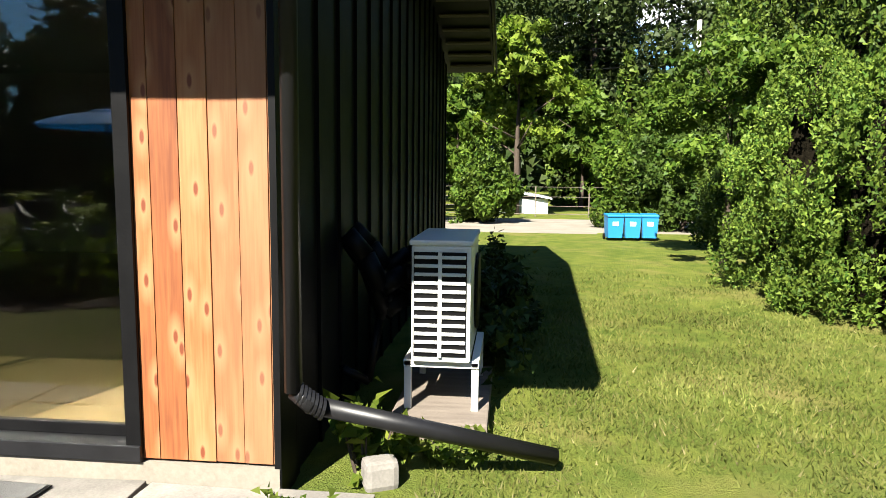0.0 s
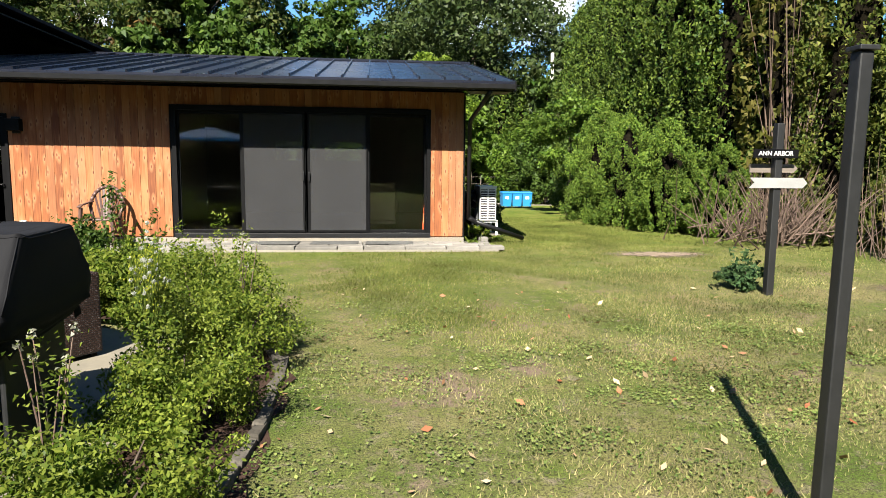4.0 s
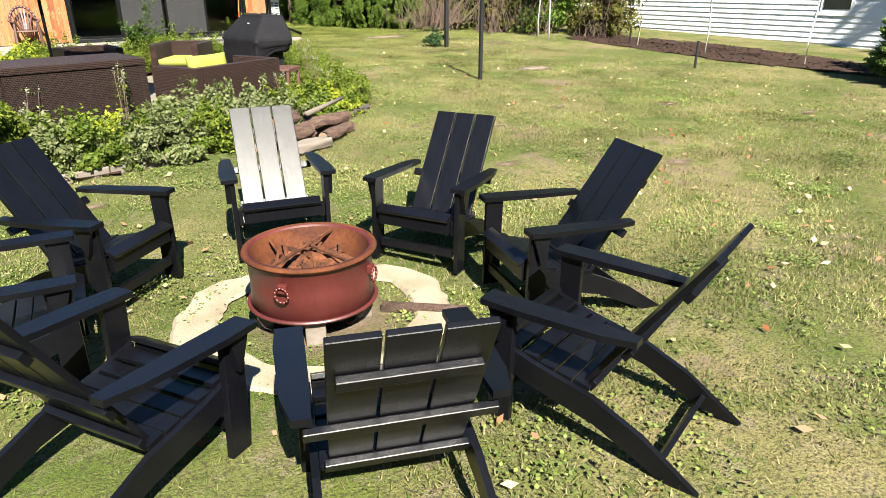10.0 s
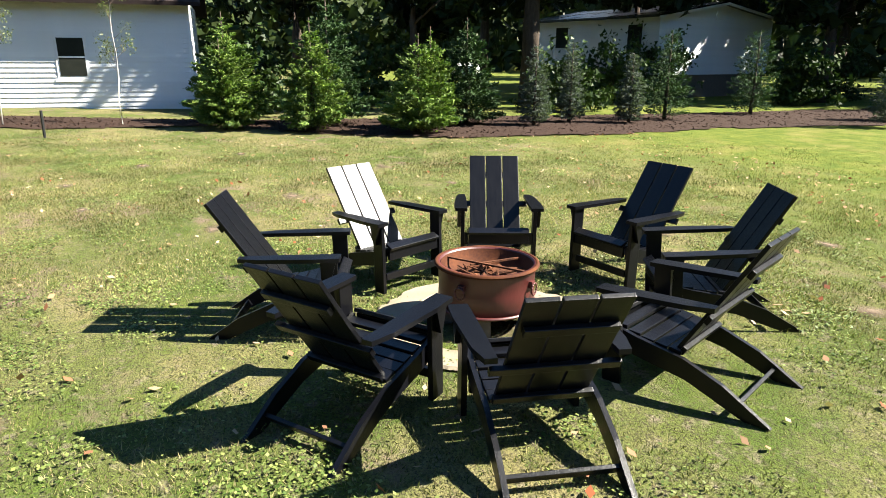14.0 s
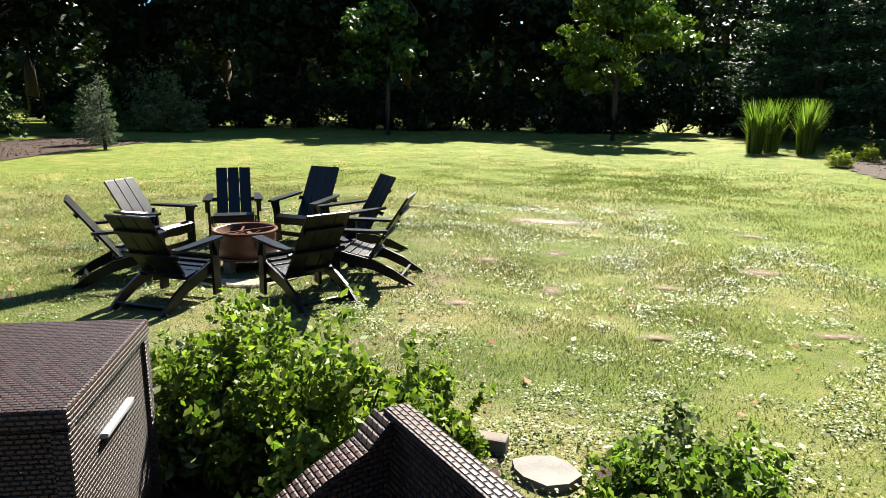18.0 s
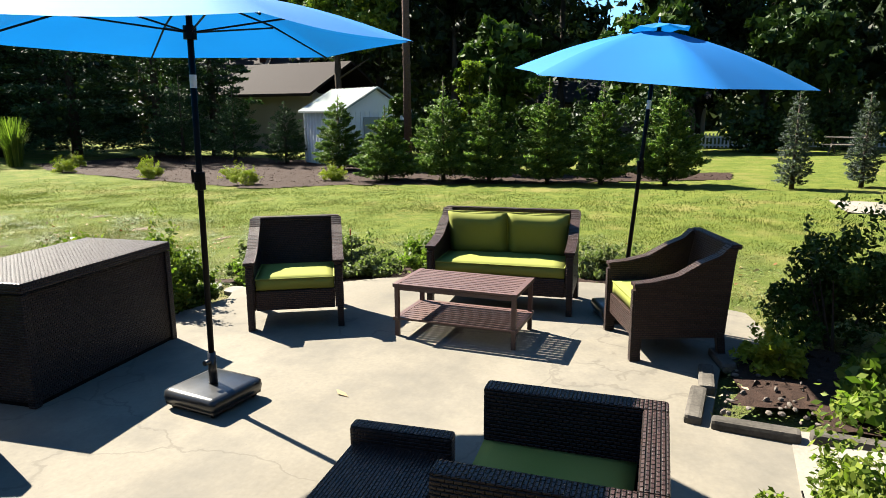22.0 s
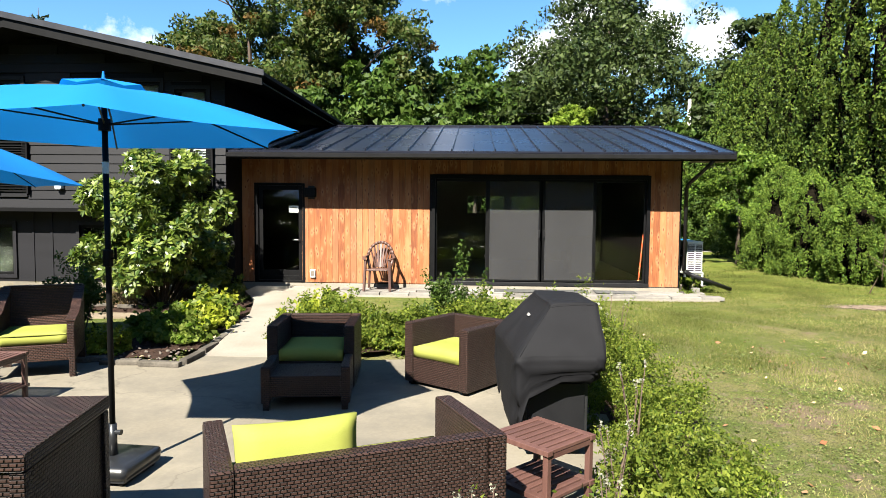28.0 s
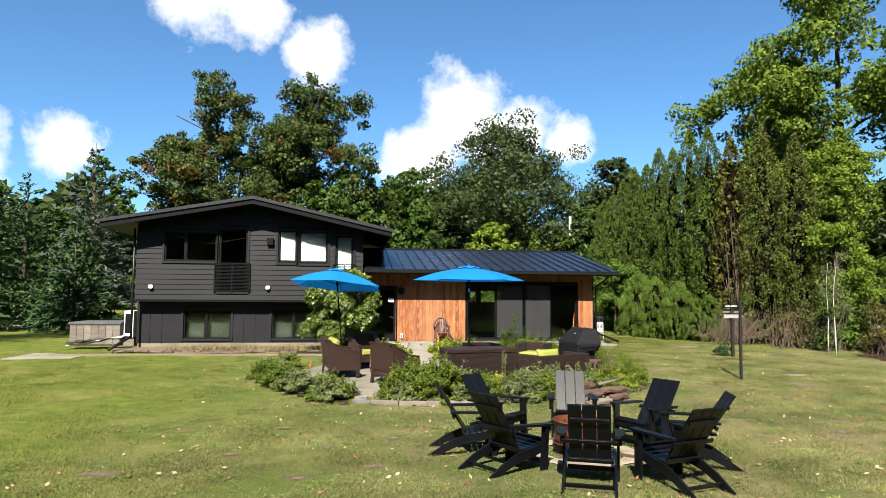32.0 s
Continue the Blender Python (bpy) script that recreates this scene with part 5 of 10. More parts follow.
    # juliet railings
    for x0, x1 in ((-14.30, -13.10), (-10.18, -9.35)):
        bm = bmesh.new()
        for z in np.arange(1.97, 2.92, 0.05):
            box(bm, x1 - x0, 0.012, 0.022, pose((x0 + x1) / 2, YU - 0.07, z))
        rail = part("railing", bm, BLACK, wall, "black horizontal bar railing")
        bm = bmesh.new()
        for px in (x0, (x0 + x1) / 2, x1):
            box(bm, 0.035, 0.06, 1.02, pose(px, YU - 0.05, 2.42))
        part("post", bm, BLACK, rail)
        part("top_rail", boxed(x0, YU - 0.085, 2.91, x1, YU - 0.055, 2.945), BLACK, rail)
    sc = thing("wall_lamp", -12.41, YU - 0.02, 3.73, 0, "square black wall lamp high on grey siding", "wall lamp")
    part("housing", boxed(-0.11, -0.12, -0.13, 0.11, 0.02, 0.13, 0.008), BLACK, sc)
    for x in (-16.42, -12.46):
        led = thing("floodlight", x, YU - 0.01, 2.08, 0, "small white flood lamp on the siding", "flood lamp", "siding flood lamps")
        part("body", boxed(-0.07, -0.09, -0.06, 0.07, 0.01, 0.06, 0.015), WHITE, led)
        part("lens", boxed(-0.05, -0.1, -0.075, 0.05, -0.03, -0.06, 0.004), BLIND, led)
    # rain pipe at the west corner
    pipe = thing("downpipe", X0 - 0.06, YU - 0.05, 0, 0, "dark rain pipe with a drain hose over the grass", "downspout")
    bm = bmesh.new()
    rod(bm, (0, 0, 4.1), (0, 0, 0.35), 0.04)
    rod(bm, (0, 0, 0.35), (-0.2, -1.5, 0.02), 0.045)
    part("pipe", bm, DARKMETAL, pipe, smooth=True)


DRIP = surface("grey metal edge", (0.016, 0.016, 0.019), (0.024, 0.024, 0.028), 0.35, 6, 80, 0.05, 0.3)
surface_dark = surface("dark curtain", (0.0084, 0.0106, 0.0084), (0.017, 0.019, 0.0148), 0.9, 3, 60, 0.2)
grey_house()

# ---- fire pit and lounge chairs ----
def lounge_chair(x, y, turn, sink, tip, label):
    """A low slatted garden armchair that faces its own +y."""
    ob = thing("adirondack_chair", x, y, gz(x, y) + sink, turn, label, "garden chair", "chairs round the fire pit")
    ob.matrix_world = ob.matrix_world @ pose(0, 0, 0, tip, 0, 0)
    # back of three wide boards
    lean = math.degrees(math.atan2(0.43, 0.66))
    length = math.hypot(0.43, 0.66)
    slat = mesh_of(boxed(-0.0745, -0.012, 0, 0.0745, 0.012, length, 0.004), "back_slat", NAVY)
    for i in (-1, 0, 1):
        part("back_slat", slat, NAVY, ob, at=pose(i * 0.159, -0.02, 0.27, lean, 0, 0))
    for d, w in ((0.60, 0.42), (0.30, 0.62), (0.03, 0.50)):
        c = Vector((0, -0.02, 0.27)) + Vector((0, -0.43, 0.66)).normalized() * d + Vector((0, -0.66, -0.43)).normalized() * 0.028
        bm = box(bmesh.new(), w, 0.028, 0.05, pose(0, 0, 0), 0.004)
        part("back_rail", bm, NAVY, ob, at=Matrix.Translation(c) @ pose(0, 0, 0, lean, 0, 0))
    # seat of slats on a gentle curve
    slat = mesh_of(boxed(-0.265, -0.037, -0.012, 0.265, 0.037, 0.012, 0.004), "seat_slat", NAVY)
    for i in range(6):
        f = i / 5
        yy, zz = -0.02 + f * 0.405, 0.275 + 0.105 * f + 0.02 * math.sin(f * math.pi) * -1
        part("seat_slat", slat, NAVY, ob, at=pose(0, yy, zz, 12 - 10 * f if f < 0.95 else -25, 0, 0))
    part("apron", boxed(-0.265, 0.37, 0.27, 0.265, 0.395, 0.365, 0.004), NAVY, ob)
    part("front_stretcher", boxed(-0.275, 0.335, 0.10, 0.275, 0.365, 0.155, 0.004), NAVY, ob)
    for s in (-1, 1):
        part("arm", prism(bmesh.new(), [(s * 0.277, 0.405), (s * 0.282, 0.41), (s * 0.379, 0.41), (s * 0.384, 0.405), (s * 0.390, 0.24), (s * 0.37, -0.12), (s * 0.34, -0.25), (s * 0.28, -0.25), (s * 0.275, 0.0)], "z", 0.563, 0.590), NAVY, ob)
        part("front_leg", boxed(s * 0.315 - 0.016, 0.275, 0.0, s * 0.315 + 0.016, 0.385, 0.563, 0.004), NAVY, ob)
        part("arm_bracket", prism(bmesh.new(), [(0.275, 0.563), (0.385, 0.563), (0.375, 0.535), (0.335, 0.405), (0.32, 0.405), (0.285, 0.535)], "x", s * 0.332, s * 0.362), NAVY, ob)
        side = [(0.37, 0.365), (0.37, 0.26), (0.20, 0.20), (-0.10, 0.135), (-0.42, -0.005), (-0.55, -0.005), (-0.30, 0.16), (-0.08, 0.255), (0.2, 0.315)]
        part("side_rail", prism(bmesh.new(), side, "x", s * 0.282 - 0.014, s * 0.282 + 0.014), NAVY, ob)
    part("rear_stretcher", box(bmesh.new(), 0.536, 0.022, 0.05, pose(0, -0.37, 0.06, 30, 0, 0), 0.003), NAVY, ob)
    return ob


PIT = (-6.42, -16.13)
for cx, cy, turn, sink, tip, state in [(-7.372, -15.003, 220.9, 0.0, 1.7, "beside the planting bed"), (-6.064, -14.792, 164.6, 0.0, 1.3, "its back glaring in the sun"), (-5.191, -15.658, 117.5, 0.0, 1.8, "facing the fire pit"), (-5.055, -16.746, 72.4, 0.0, 1.3, "facing the fire pit"),
                                       (-5.783, -17.709, 16.8, 0.0, 0.7, "facing the fire pit"), (-6.860, -17.706, 337.7, -0.022, -3.7, "facing the fire pit"), (-7.654, -16.941, 299.2, -0.014, -3.4, "facing the fire pit"), (-7.942, -15.82, 262.3, 0.0, -0.2, "facing the fire pit")]:
    lounge_chair(cx, cy, turn, sink, tip, "low black slatted garden armchair " + state)


def fire_pit():
    x, y = PIT
    g = gz(x, y) - 0.022
    ob = thing("fire_pit", x, y, g, 20, "rusty round steel fire pit filled with ash", "fire pit")
    R = 0.345
    bm = lathe(bmesh.new(), [(R - 0.03, 0.165), (R, 0.185), (R - 0.005, 0.32), (R, 0.46), (R + 0.012, 0.47), (R + 0.012, 0.485), (R - 0.012, 0.485), (R - 0.015, 0.32), (R - 0.03, 0.22), (0.02, 0.21)], 48)
    part("bowl", bm, RUST, ob, smooth=True)
    for z, r in ((0.475, 0.016), (0.18, 0.012)):
        bm = bmesh.new()
        lathe(bm, [(R + 0.012 + r * math.cos(a), z + r * math.sin(a)) for a in np.linspace(0, 2 * math.pi, 9)], 48)
        part("rim", bm, RUST2 if z > 0.3 else RUST, ob, smooth=True)
    part("inner_wall", lathe(bmesh.new(), [(R - 0.018, 0.475), (R - 0.05, 0.40), (R - 0.10, 0.36)], 48), RUST2, ob, "orange rust inside", smooth=True)
    bm = lathe(bmesh.new(), [(R - 0.03, 0.37), (0.24, 0.375), (0.14, 0.40), (0.05, 0.415), (0.005, 0.42)], 28)
    for v in bm.verts:
        v.co.z += random.Random(int(v.co.x * 900 + v.co.y * 37)).uniform(-0.03, 0.03)
    part("ash", bm, ASH, ob, "heap of ash and charred bits")
    r6 = random.Random(4)
    for i in range(9):
        a, c = r6.uniform(0, 6.28), r6.uniform(0.05, 0.2)
        bm = rod(bmesh.new(), (c * math.cos(a), c * math.sin(a), 0.40), (c * math.cos(a) + r6.uniform(-0.14, 0.14), c * math.sin(a) + r6.uniform(-0.14, 0.14), 0.42 + r6.uniform(0, 0.05)), 0.012, 0.006, 6)
        part("charred_stick", bm, ASH, ob)
    bm = bmesh.new()
    beam(bm, (-R + 0.02, -0.05, 0.48), (R - 0.03, 0.12, 0.455), 0.02, 0.012)
    beam(bm, (0.0, -R + 0.03, 0.445), (0.06, 0.1, 0.455), 0.02, 0.012)
    part("grate_bar", bm, ASH, ob)
    for a in (200, 290, 20, 110):
        m = pose(0, 0, 0, 0, 0, a)
        bm = bmesh.new()
        box(bm, 0.03, 0.05, 0.05, pose(R + 0.008, 0, 0.375), 0.006)
        h = part("handle_plate", bm, RUST, ob, at=m)
        bm = bmesh.new()
        pts = [(R + 0.028, 0.038 * math.cos(t), 0.345 + 0.042 * math.sin(t)) for t in np.linspace(0, 2 * math.pi, 13)]
        for p, q in zip(pts, pts[1:]):
            rod(bm, p, q, 0.007, sides=6)
        part("ring_handle", bm, RUST, h, smooth=True)
    for i in range(4):
        a = radians(45 + 90 * i)
        part("leg", box(bmesh.new(), 0.09, 0.11, 0.175, pose(0.28 * math.cos(a), 0.28 * math.sin(a), 0.088, 0, 0, 45 + 90 * i), 0.012), GREYW, ob, "weathered wooden block under the bowl")
    # ring of pale sand with bare earth inside
    bm = bmesh.new()
    n, r7 = 72, random.Random(8)
    rad = [[], []]
    for i in range(n):
        a = 2 * math.pi * i / n
        wob = math.sin(a * 3 + 1) * 0.03 + math.sin(a * 7) * 0.015
        rad[0].append((0.565 + wob + r7.uniform(-0.012, 0.012), a))
        rad[1].append((0.815 + wob * 1.3 + r7.uniform(-0.02, 0.02), a))
    rows = []
    for k, (lst, dz) in enumerate(((rad[0], 0.0), (rad[0], 0.016), (rad[1], 0.016), (rad[1], 0.0))):
        off = (0.0, 0.02, -0.02, 0.0)[k]
        rows.append([bm.verts.new((x + 0.03 + (r + off) * math.cos(a), y + 0.015 + (r + off) * math.sin(a), gz(x + r * math.cos(a), y + r * math.sin(a)) + dz - 0.002)) for r, a in lst])
    for p, q in zip(rows, rows[1:]):
        for i in range(n):
            j = (i + 1) % n
            bm.faces.new((p[i], p[j], q[j], q[i]))
    bmesh.ops.recalc_face_normals(bm, faces=bm.faces[:])
    tagged(new("sand_ring", mesh_of(bm, "sand_ring", SAND)), "ring of pale sand round the fire pit", "sand ring", kind="structure")
    bm = bmesh.new()
    rows = [[bm.verts.new((x + 0.06 + f * math.cos(a), y - 0.03 + f * math.sin(a), gz(x, y + f * math.sin(a)) + 0.004)) for a in np.linspace(0, 2 * math.pi, 41)[:-1]] for f in (0.05, 0.3, 0.64)]
    bm.faces.new(rows[0])
    for p, q in zip(rows, rows[1:]):
        for i in range(40):
            bm.faces.new((p[i], q[i], q[(i + 1) % 40], p[(i + 1) % 40]))
    bmesh.ops.recalc_face_normals(bm, faces=bm.faces[:])
    tagged(new("bare_patch", mesh_of(bm, "bare_patch", PATCH, True)), "bare earth under the fire pit", "bare patch", kind="structure")
    st = thing("stick", x + 0.62, y - 0.32, g + 0.03, 0, "short charred stick lying beside the fire pit", "stick")
    part("branch", rod(bmesh.new(), (-0.24, 0.2, 0.0), (0.14, -0.16, 0.01), 0.038, 0.028, 9), LOG, st, smooth=True)


fire_pit()


# ---- log pile and stone edging ----
def log_pile():
    spots = [((-4.80, -12.32, 0.18), 12, 0.48, 0.090), ((-4.84, -12.20, 0.31), 40, 0.44, 0.088), ((-4.22, -11.98, 0.19), 21, 0.74, 0.078), ((-4.14, -12.10, 0.070), 33, 0.70, 0.075), ((-4.70, -12.08, 0.085), 6, 0.50, 0.085), ((-4.98, -12.02, 0.20), 48, 0.42, 0.076), ((-4.25, -11.80, 0.075), 24, 0.62, 0.078), ((-5.14, -12.20, 0.070), 55, 0.34, 0.074)]
    for i, ((x, y, z), a, ln, r) in enumerate(spots):
        ob = thing("log", x, y, gz(x, y) + z, a, "cut brown firewood log with rough bark", "log", "log pile")
        bm = bmesh.new()
        n, rr = 30, random.Random(20 + i)
        rows = []
        for k in range(21):
            u = -ln / 2 + ln * k / 20
            bow, end = 0.014 * math.sin(u * 7 + i * 2), 1 - 0.10 * abs(2 * u / ln) ** 6
            rows.append([bm.verts.new((u + (0.05 * noise.noise(Vector((math.cos(t) * 2, math.sin(t) * 2, i * 3.1 + k))) if k in (0, 20) else 0.0), bow + r * math.cos(t) * g * end, r * math.sin(t) * g * end)) for t, g in ((t, 1 + 0.05 * math.sin(t * 3 + i + k * 0.25) + 0.03 * math.sin(t * 9 + k * 0.9) + 0.20 * noise.noise(Vector((u * 5, math.cos(t) * 1.4 + i, math.sin(t) * 1.4))) - 0.10 * abs(noise.noise(Vector((u * 3, math.cos(t) * 7, math.sin(t) * 7 + i)))) + rr.uniform(-0.03, 0.03)) for t in np.linspace(0, 2 * math.pi, n + 1)[:-1])])
        for p, q in zip(rows, rows[1:]):
            for j in range(n):
                bm.faces.new((p[j], p[(j + 1) % n], q[(j + 1) % n], q[j]))
        part("bark", bm, LOG, ob, smooth=True)
        for s in (-1, 1):
            bm = bmesh.new()
            bmesh.ops.create_circle(bm, cap_ends=True, segments=14, radius=r * 0.80, matrix=pose(s * (ln / 2 - 0.004), 0, 0, 0, 90, 0))
            part("cut_end", bm, LOGEND, ob)
    st = thing("branch", -4.2, -11.93, gz(-4.2, -11.93) + 0.36, 34, "long peeled branch resting on the log pile", "branch")
    part("stem", rod(bmesh.new(), (-0.46, 0.0, -0.02), (0.44, 0.0, 0.03), 0.032, 0.022, 8), GREYW, st, smooth=True)
    st = thing("timber", -4.68, -12.46, gz(-4.7, -12.4) + 0.05, 20, "flat grey split timber at the foot of the pile", "timber")
    bm = boxed(-0.27, -0.10, -0.05, 0.27, 0.10, 0.05, 0.02)
    bmesh.ops.subdivide_edges(bm, edges=bm.edges[:], cuts=3, use_grid_fill=True)
    for v in bm.verts:
        v.co += Vector((noise.noise(v.co * 21), noise.noise(v.co * 17 + Vector((3, 0, 0))), noise.noise(v.co * 19 + Vector((0, 5, 0))))) * 0.022
    part("plank", bm, GREYW, st, smooth=True)


log_pile()


def stone_edging():
    line = [(-9.15, -12.02), (-8.2, -12.28), (-7.3, -12.25), (-6.3, -12.12), (-5.4, -11.85), (-4.6, -11.62), (-3.6, -11.22), (-3.05, -10.8), (-2.6, -10.1), (-2.38, -9.2), (-2.28, -8.2), (-2.3, -7.2), (-2.5, -6.4)]
    ob = tagged(new("stone_edging"), "low border of flat grey stones round the planting bed", "edging", kind="structure")
    r8 = random.Random(31)
    shapes = [mesh_of(box(bmesh.new(), L, 0.075, 0.065, pose(0, 0, 0), 0.014), "stone", EDGE) for L in (0.22, 0.30, 0.38)]
    sleepers = [mesh_of(box(bmesh.new(), L, 0.10, 0.10, pose(0, 0, 0), 0.014), "timber", GREYW) for L in (0.55, 0.8, 1.0)]
    for (x0, y0), (x1, y1) in zip(line, line[1:]):
        d, ln = 0.0, math.hypot(x1 - x0, y1 - y0)
        a = math.degrees(math.atan2(y1 - y0, x1 - x0))
        while d < ln - 0.05:
            k = r8.randrange(3)
            if x0 < -5.0:
                L = (0.55, 0.8, 1.0)[k]
                f = min((d + L / 2) / ln, 1.0)
                x, y = x0 + (x1 - x0) * f, y0 + (y1 - y0) * f
                part("timber", sleepers[k], GREYW, ob, at=pose(x, y, gz(x, y) + 0.03, r8.uniform(-4, 4), r8.uniform(-1.5, 1.5), a + r8.uniform(-2, 2)))
                d += L + 0.01
                continue
            L = (0.22, 0.30, 0.38)[k]
            f = (d + L / 2) / ln
            x, y = x0 + (x1 - x0) * f, y0 + (y1 - y0) * f
            part("stone", shapes[k], EDGE, ob, at=pose(x, y, gz(x, y) + 0.018, r8.uniform(-5, 5), r8.uniform(-4, 4), a + r8.uniform(-7, 7)))
            d += L + 0.01
    ob2 = tagged(new("stone_edging"), "grey stone kerb of the raised planting bed", "edging", kind="structure")
    for x, y, a, L in [(-7.85, -6.25, 0, 0.5), (-8.35, -6.2, 4, 0.48), (-8.8, -6.1, 20, 0.4), (-7.62, -5.9, 85, 0.5), (-7.64, -5.35, 90, 0.5), (-7.7, -4.8, 92, 0.5), (-7.76, -4.2, 94, 0.5)]:
        part("stone", box(bmesh.new(), L, 0.11, 0.08, pose(0, 0, 0), 0.025), EDGE, ob2, at=pose(x, y, PATIO_Z + 0.045, r8.uniform(-4, 4), r8.uniform(-4, 4), a + r8.uniform(-5, 5)))
    for i in range(14):
        x, y = -9.8 - i * 0.52 + r8.uniform(-0.15, 0.15), -2.55 + r8.uniform(-0.15, 0.2)
        part("stone", shapes[i % 3], EDGE, ob2, at=pose(x, y, gz(x, y) + 0.04, 0, 0, r8.uniform(-30, 30)))


stone_edging()

# flat stones that carry the walk from the patio to the lawn
r8 = random.Random(63)
for x, y, w in ((-9.34, -11.30, 0.40), (-9.33, -11.79, 0.36), (-9.39, -10.80, 0.38)):
    ob = thing("stepping_stone", x, y, gz(x, y), r8.uniform(0, 180), "flat pale stepping stone sunk between the beds", "stepping stone", "stepping stones")
    bm = bmesh.new()
    prism(bm, [(w / 2 * (1 + r8.uniform(-0.18, 0.12)) * math.cos(a), 0.8 * w / 2 * (1 + r8.uniform(-0.18, 0.12)) * math.sin(a)) for a in np.linspace(0, 2 * math.pi, 10)[:-1]], "z", -0.03, 0.028)
    part("slab", bm, PAVER, ob)

# small stones on the soil of the raised bed
r9 = np.random.default_rng(77)
bm = bmesh.new()
for k in range(34):
    px, py, pr = r9.uniform(-8.7, -7.75), r9.uniform(-6.1, -5.45), r9.uniform(0.008, 0.024)
    bmesh.ops.create_icosphere(bm, subdivisions=1, radius=pr, matrix=pose(px, py, gz(px, py) + 0.02 + pr * 0.3, r9.uniform(0, 90), 0, r9.uniform(0, 180)) @ Matrix.Diagonal((1.4, 1.0, 0.6, 1)))
tagged(new("pebbles", mesh_of(bm, "pebbles", GREYW)), "loose tan pebbles on the soil of the raised bed", "pebbles", kind="stuff")

# ---- patio furniture ----
PZ = PATIO_Z + 0.02


def cushion(sx, sy, sz, puffy=False):
    bm = bmesh.new()
    bmesh.ops.create_grid(bm, x_segments=10, y_segments=10, size=0.5)
    top = bm.verts[:]
    res = bmesh.ops.duplicate(bm, geom=bm.faces[:])
    low = [v for v in res["geom"] if isinstance(v, bmesh.types.BMVert)]
    for v in top:
        u, w = v.co.x * 2, v.co.y * 2
        edge = (1 - u ** 6) * (1 - w ** 6)
        v.co.z = (0.12 + 0.38 * max(edge, 0) ** 0.6) if puffy else (0.32 + 0.18 * max(edge, 0) ** 0.5)
    for v in low:
        u, w = v.co.x * 2, v.co.y * 2
        v.co.z = -(0.12 + 0.38 * max((1 - u ** 6) * (1 - w ** 6), 0) ** 0.6) if puffy else -0.5
    for v in top + low:
        u, w = v.co.x * 2, v.co.y * 2
        k = 0.06 if puffy else 0.02
        v.co.x, v.co.y = v.co.x * (1 - k * (1 - w * w) * 0.6), v.co.y * (1 - k * (1 - u * u))
    bmesh.ops.bridge_loops(bm, edges=[e for e in bm.edges if e.is_boundary])
    bmesh.ops.scale(bm, vec=(sx, sy, sz), verts=bm.verts[:])
    bmesh.ops.recalc_face_normals(bm, faces=bm.faces[:])
    return bm


def piping(sx, sy, r=0.007):
    bm = bmesh.new()
    c = [(-sx / 2, -sy / 2), (sx / 2, -sy / 2), (sx / 2, sy / 2), (-sx / 2, sy / 2)]
    for (x0, y0), (x1, y1) in zip(c, c[1:] + c[:1]):
        rod(bm, (x0, y0, 0), (x1, y1, 0), r, sides=6)
    return bm


def arm_side(s, hw, depth, top, front, thick=0.075):
    """A swept woven arm: high at the back, falling to the front post."""
    out = [(depth / 2, 0.19), (depth / 2, front), (depth * 0.30, front + 0.015), (depth * 0.05, front + 0.06), (-depth * 0.18, front + 0.16), (-depth * 0.36, top - 0.07), (-depth * 0.46, top), (-depth / 2 - 0.03, top), (-depth / 2 + 0.02, 0.19)]
    return prism(bmesh.new(), out, "x", s * hw - thick / 2, s * hw + thick / 2)


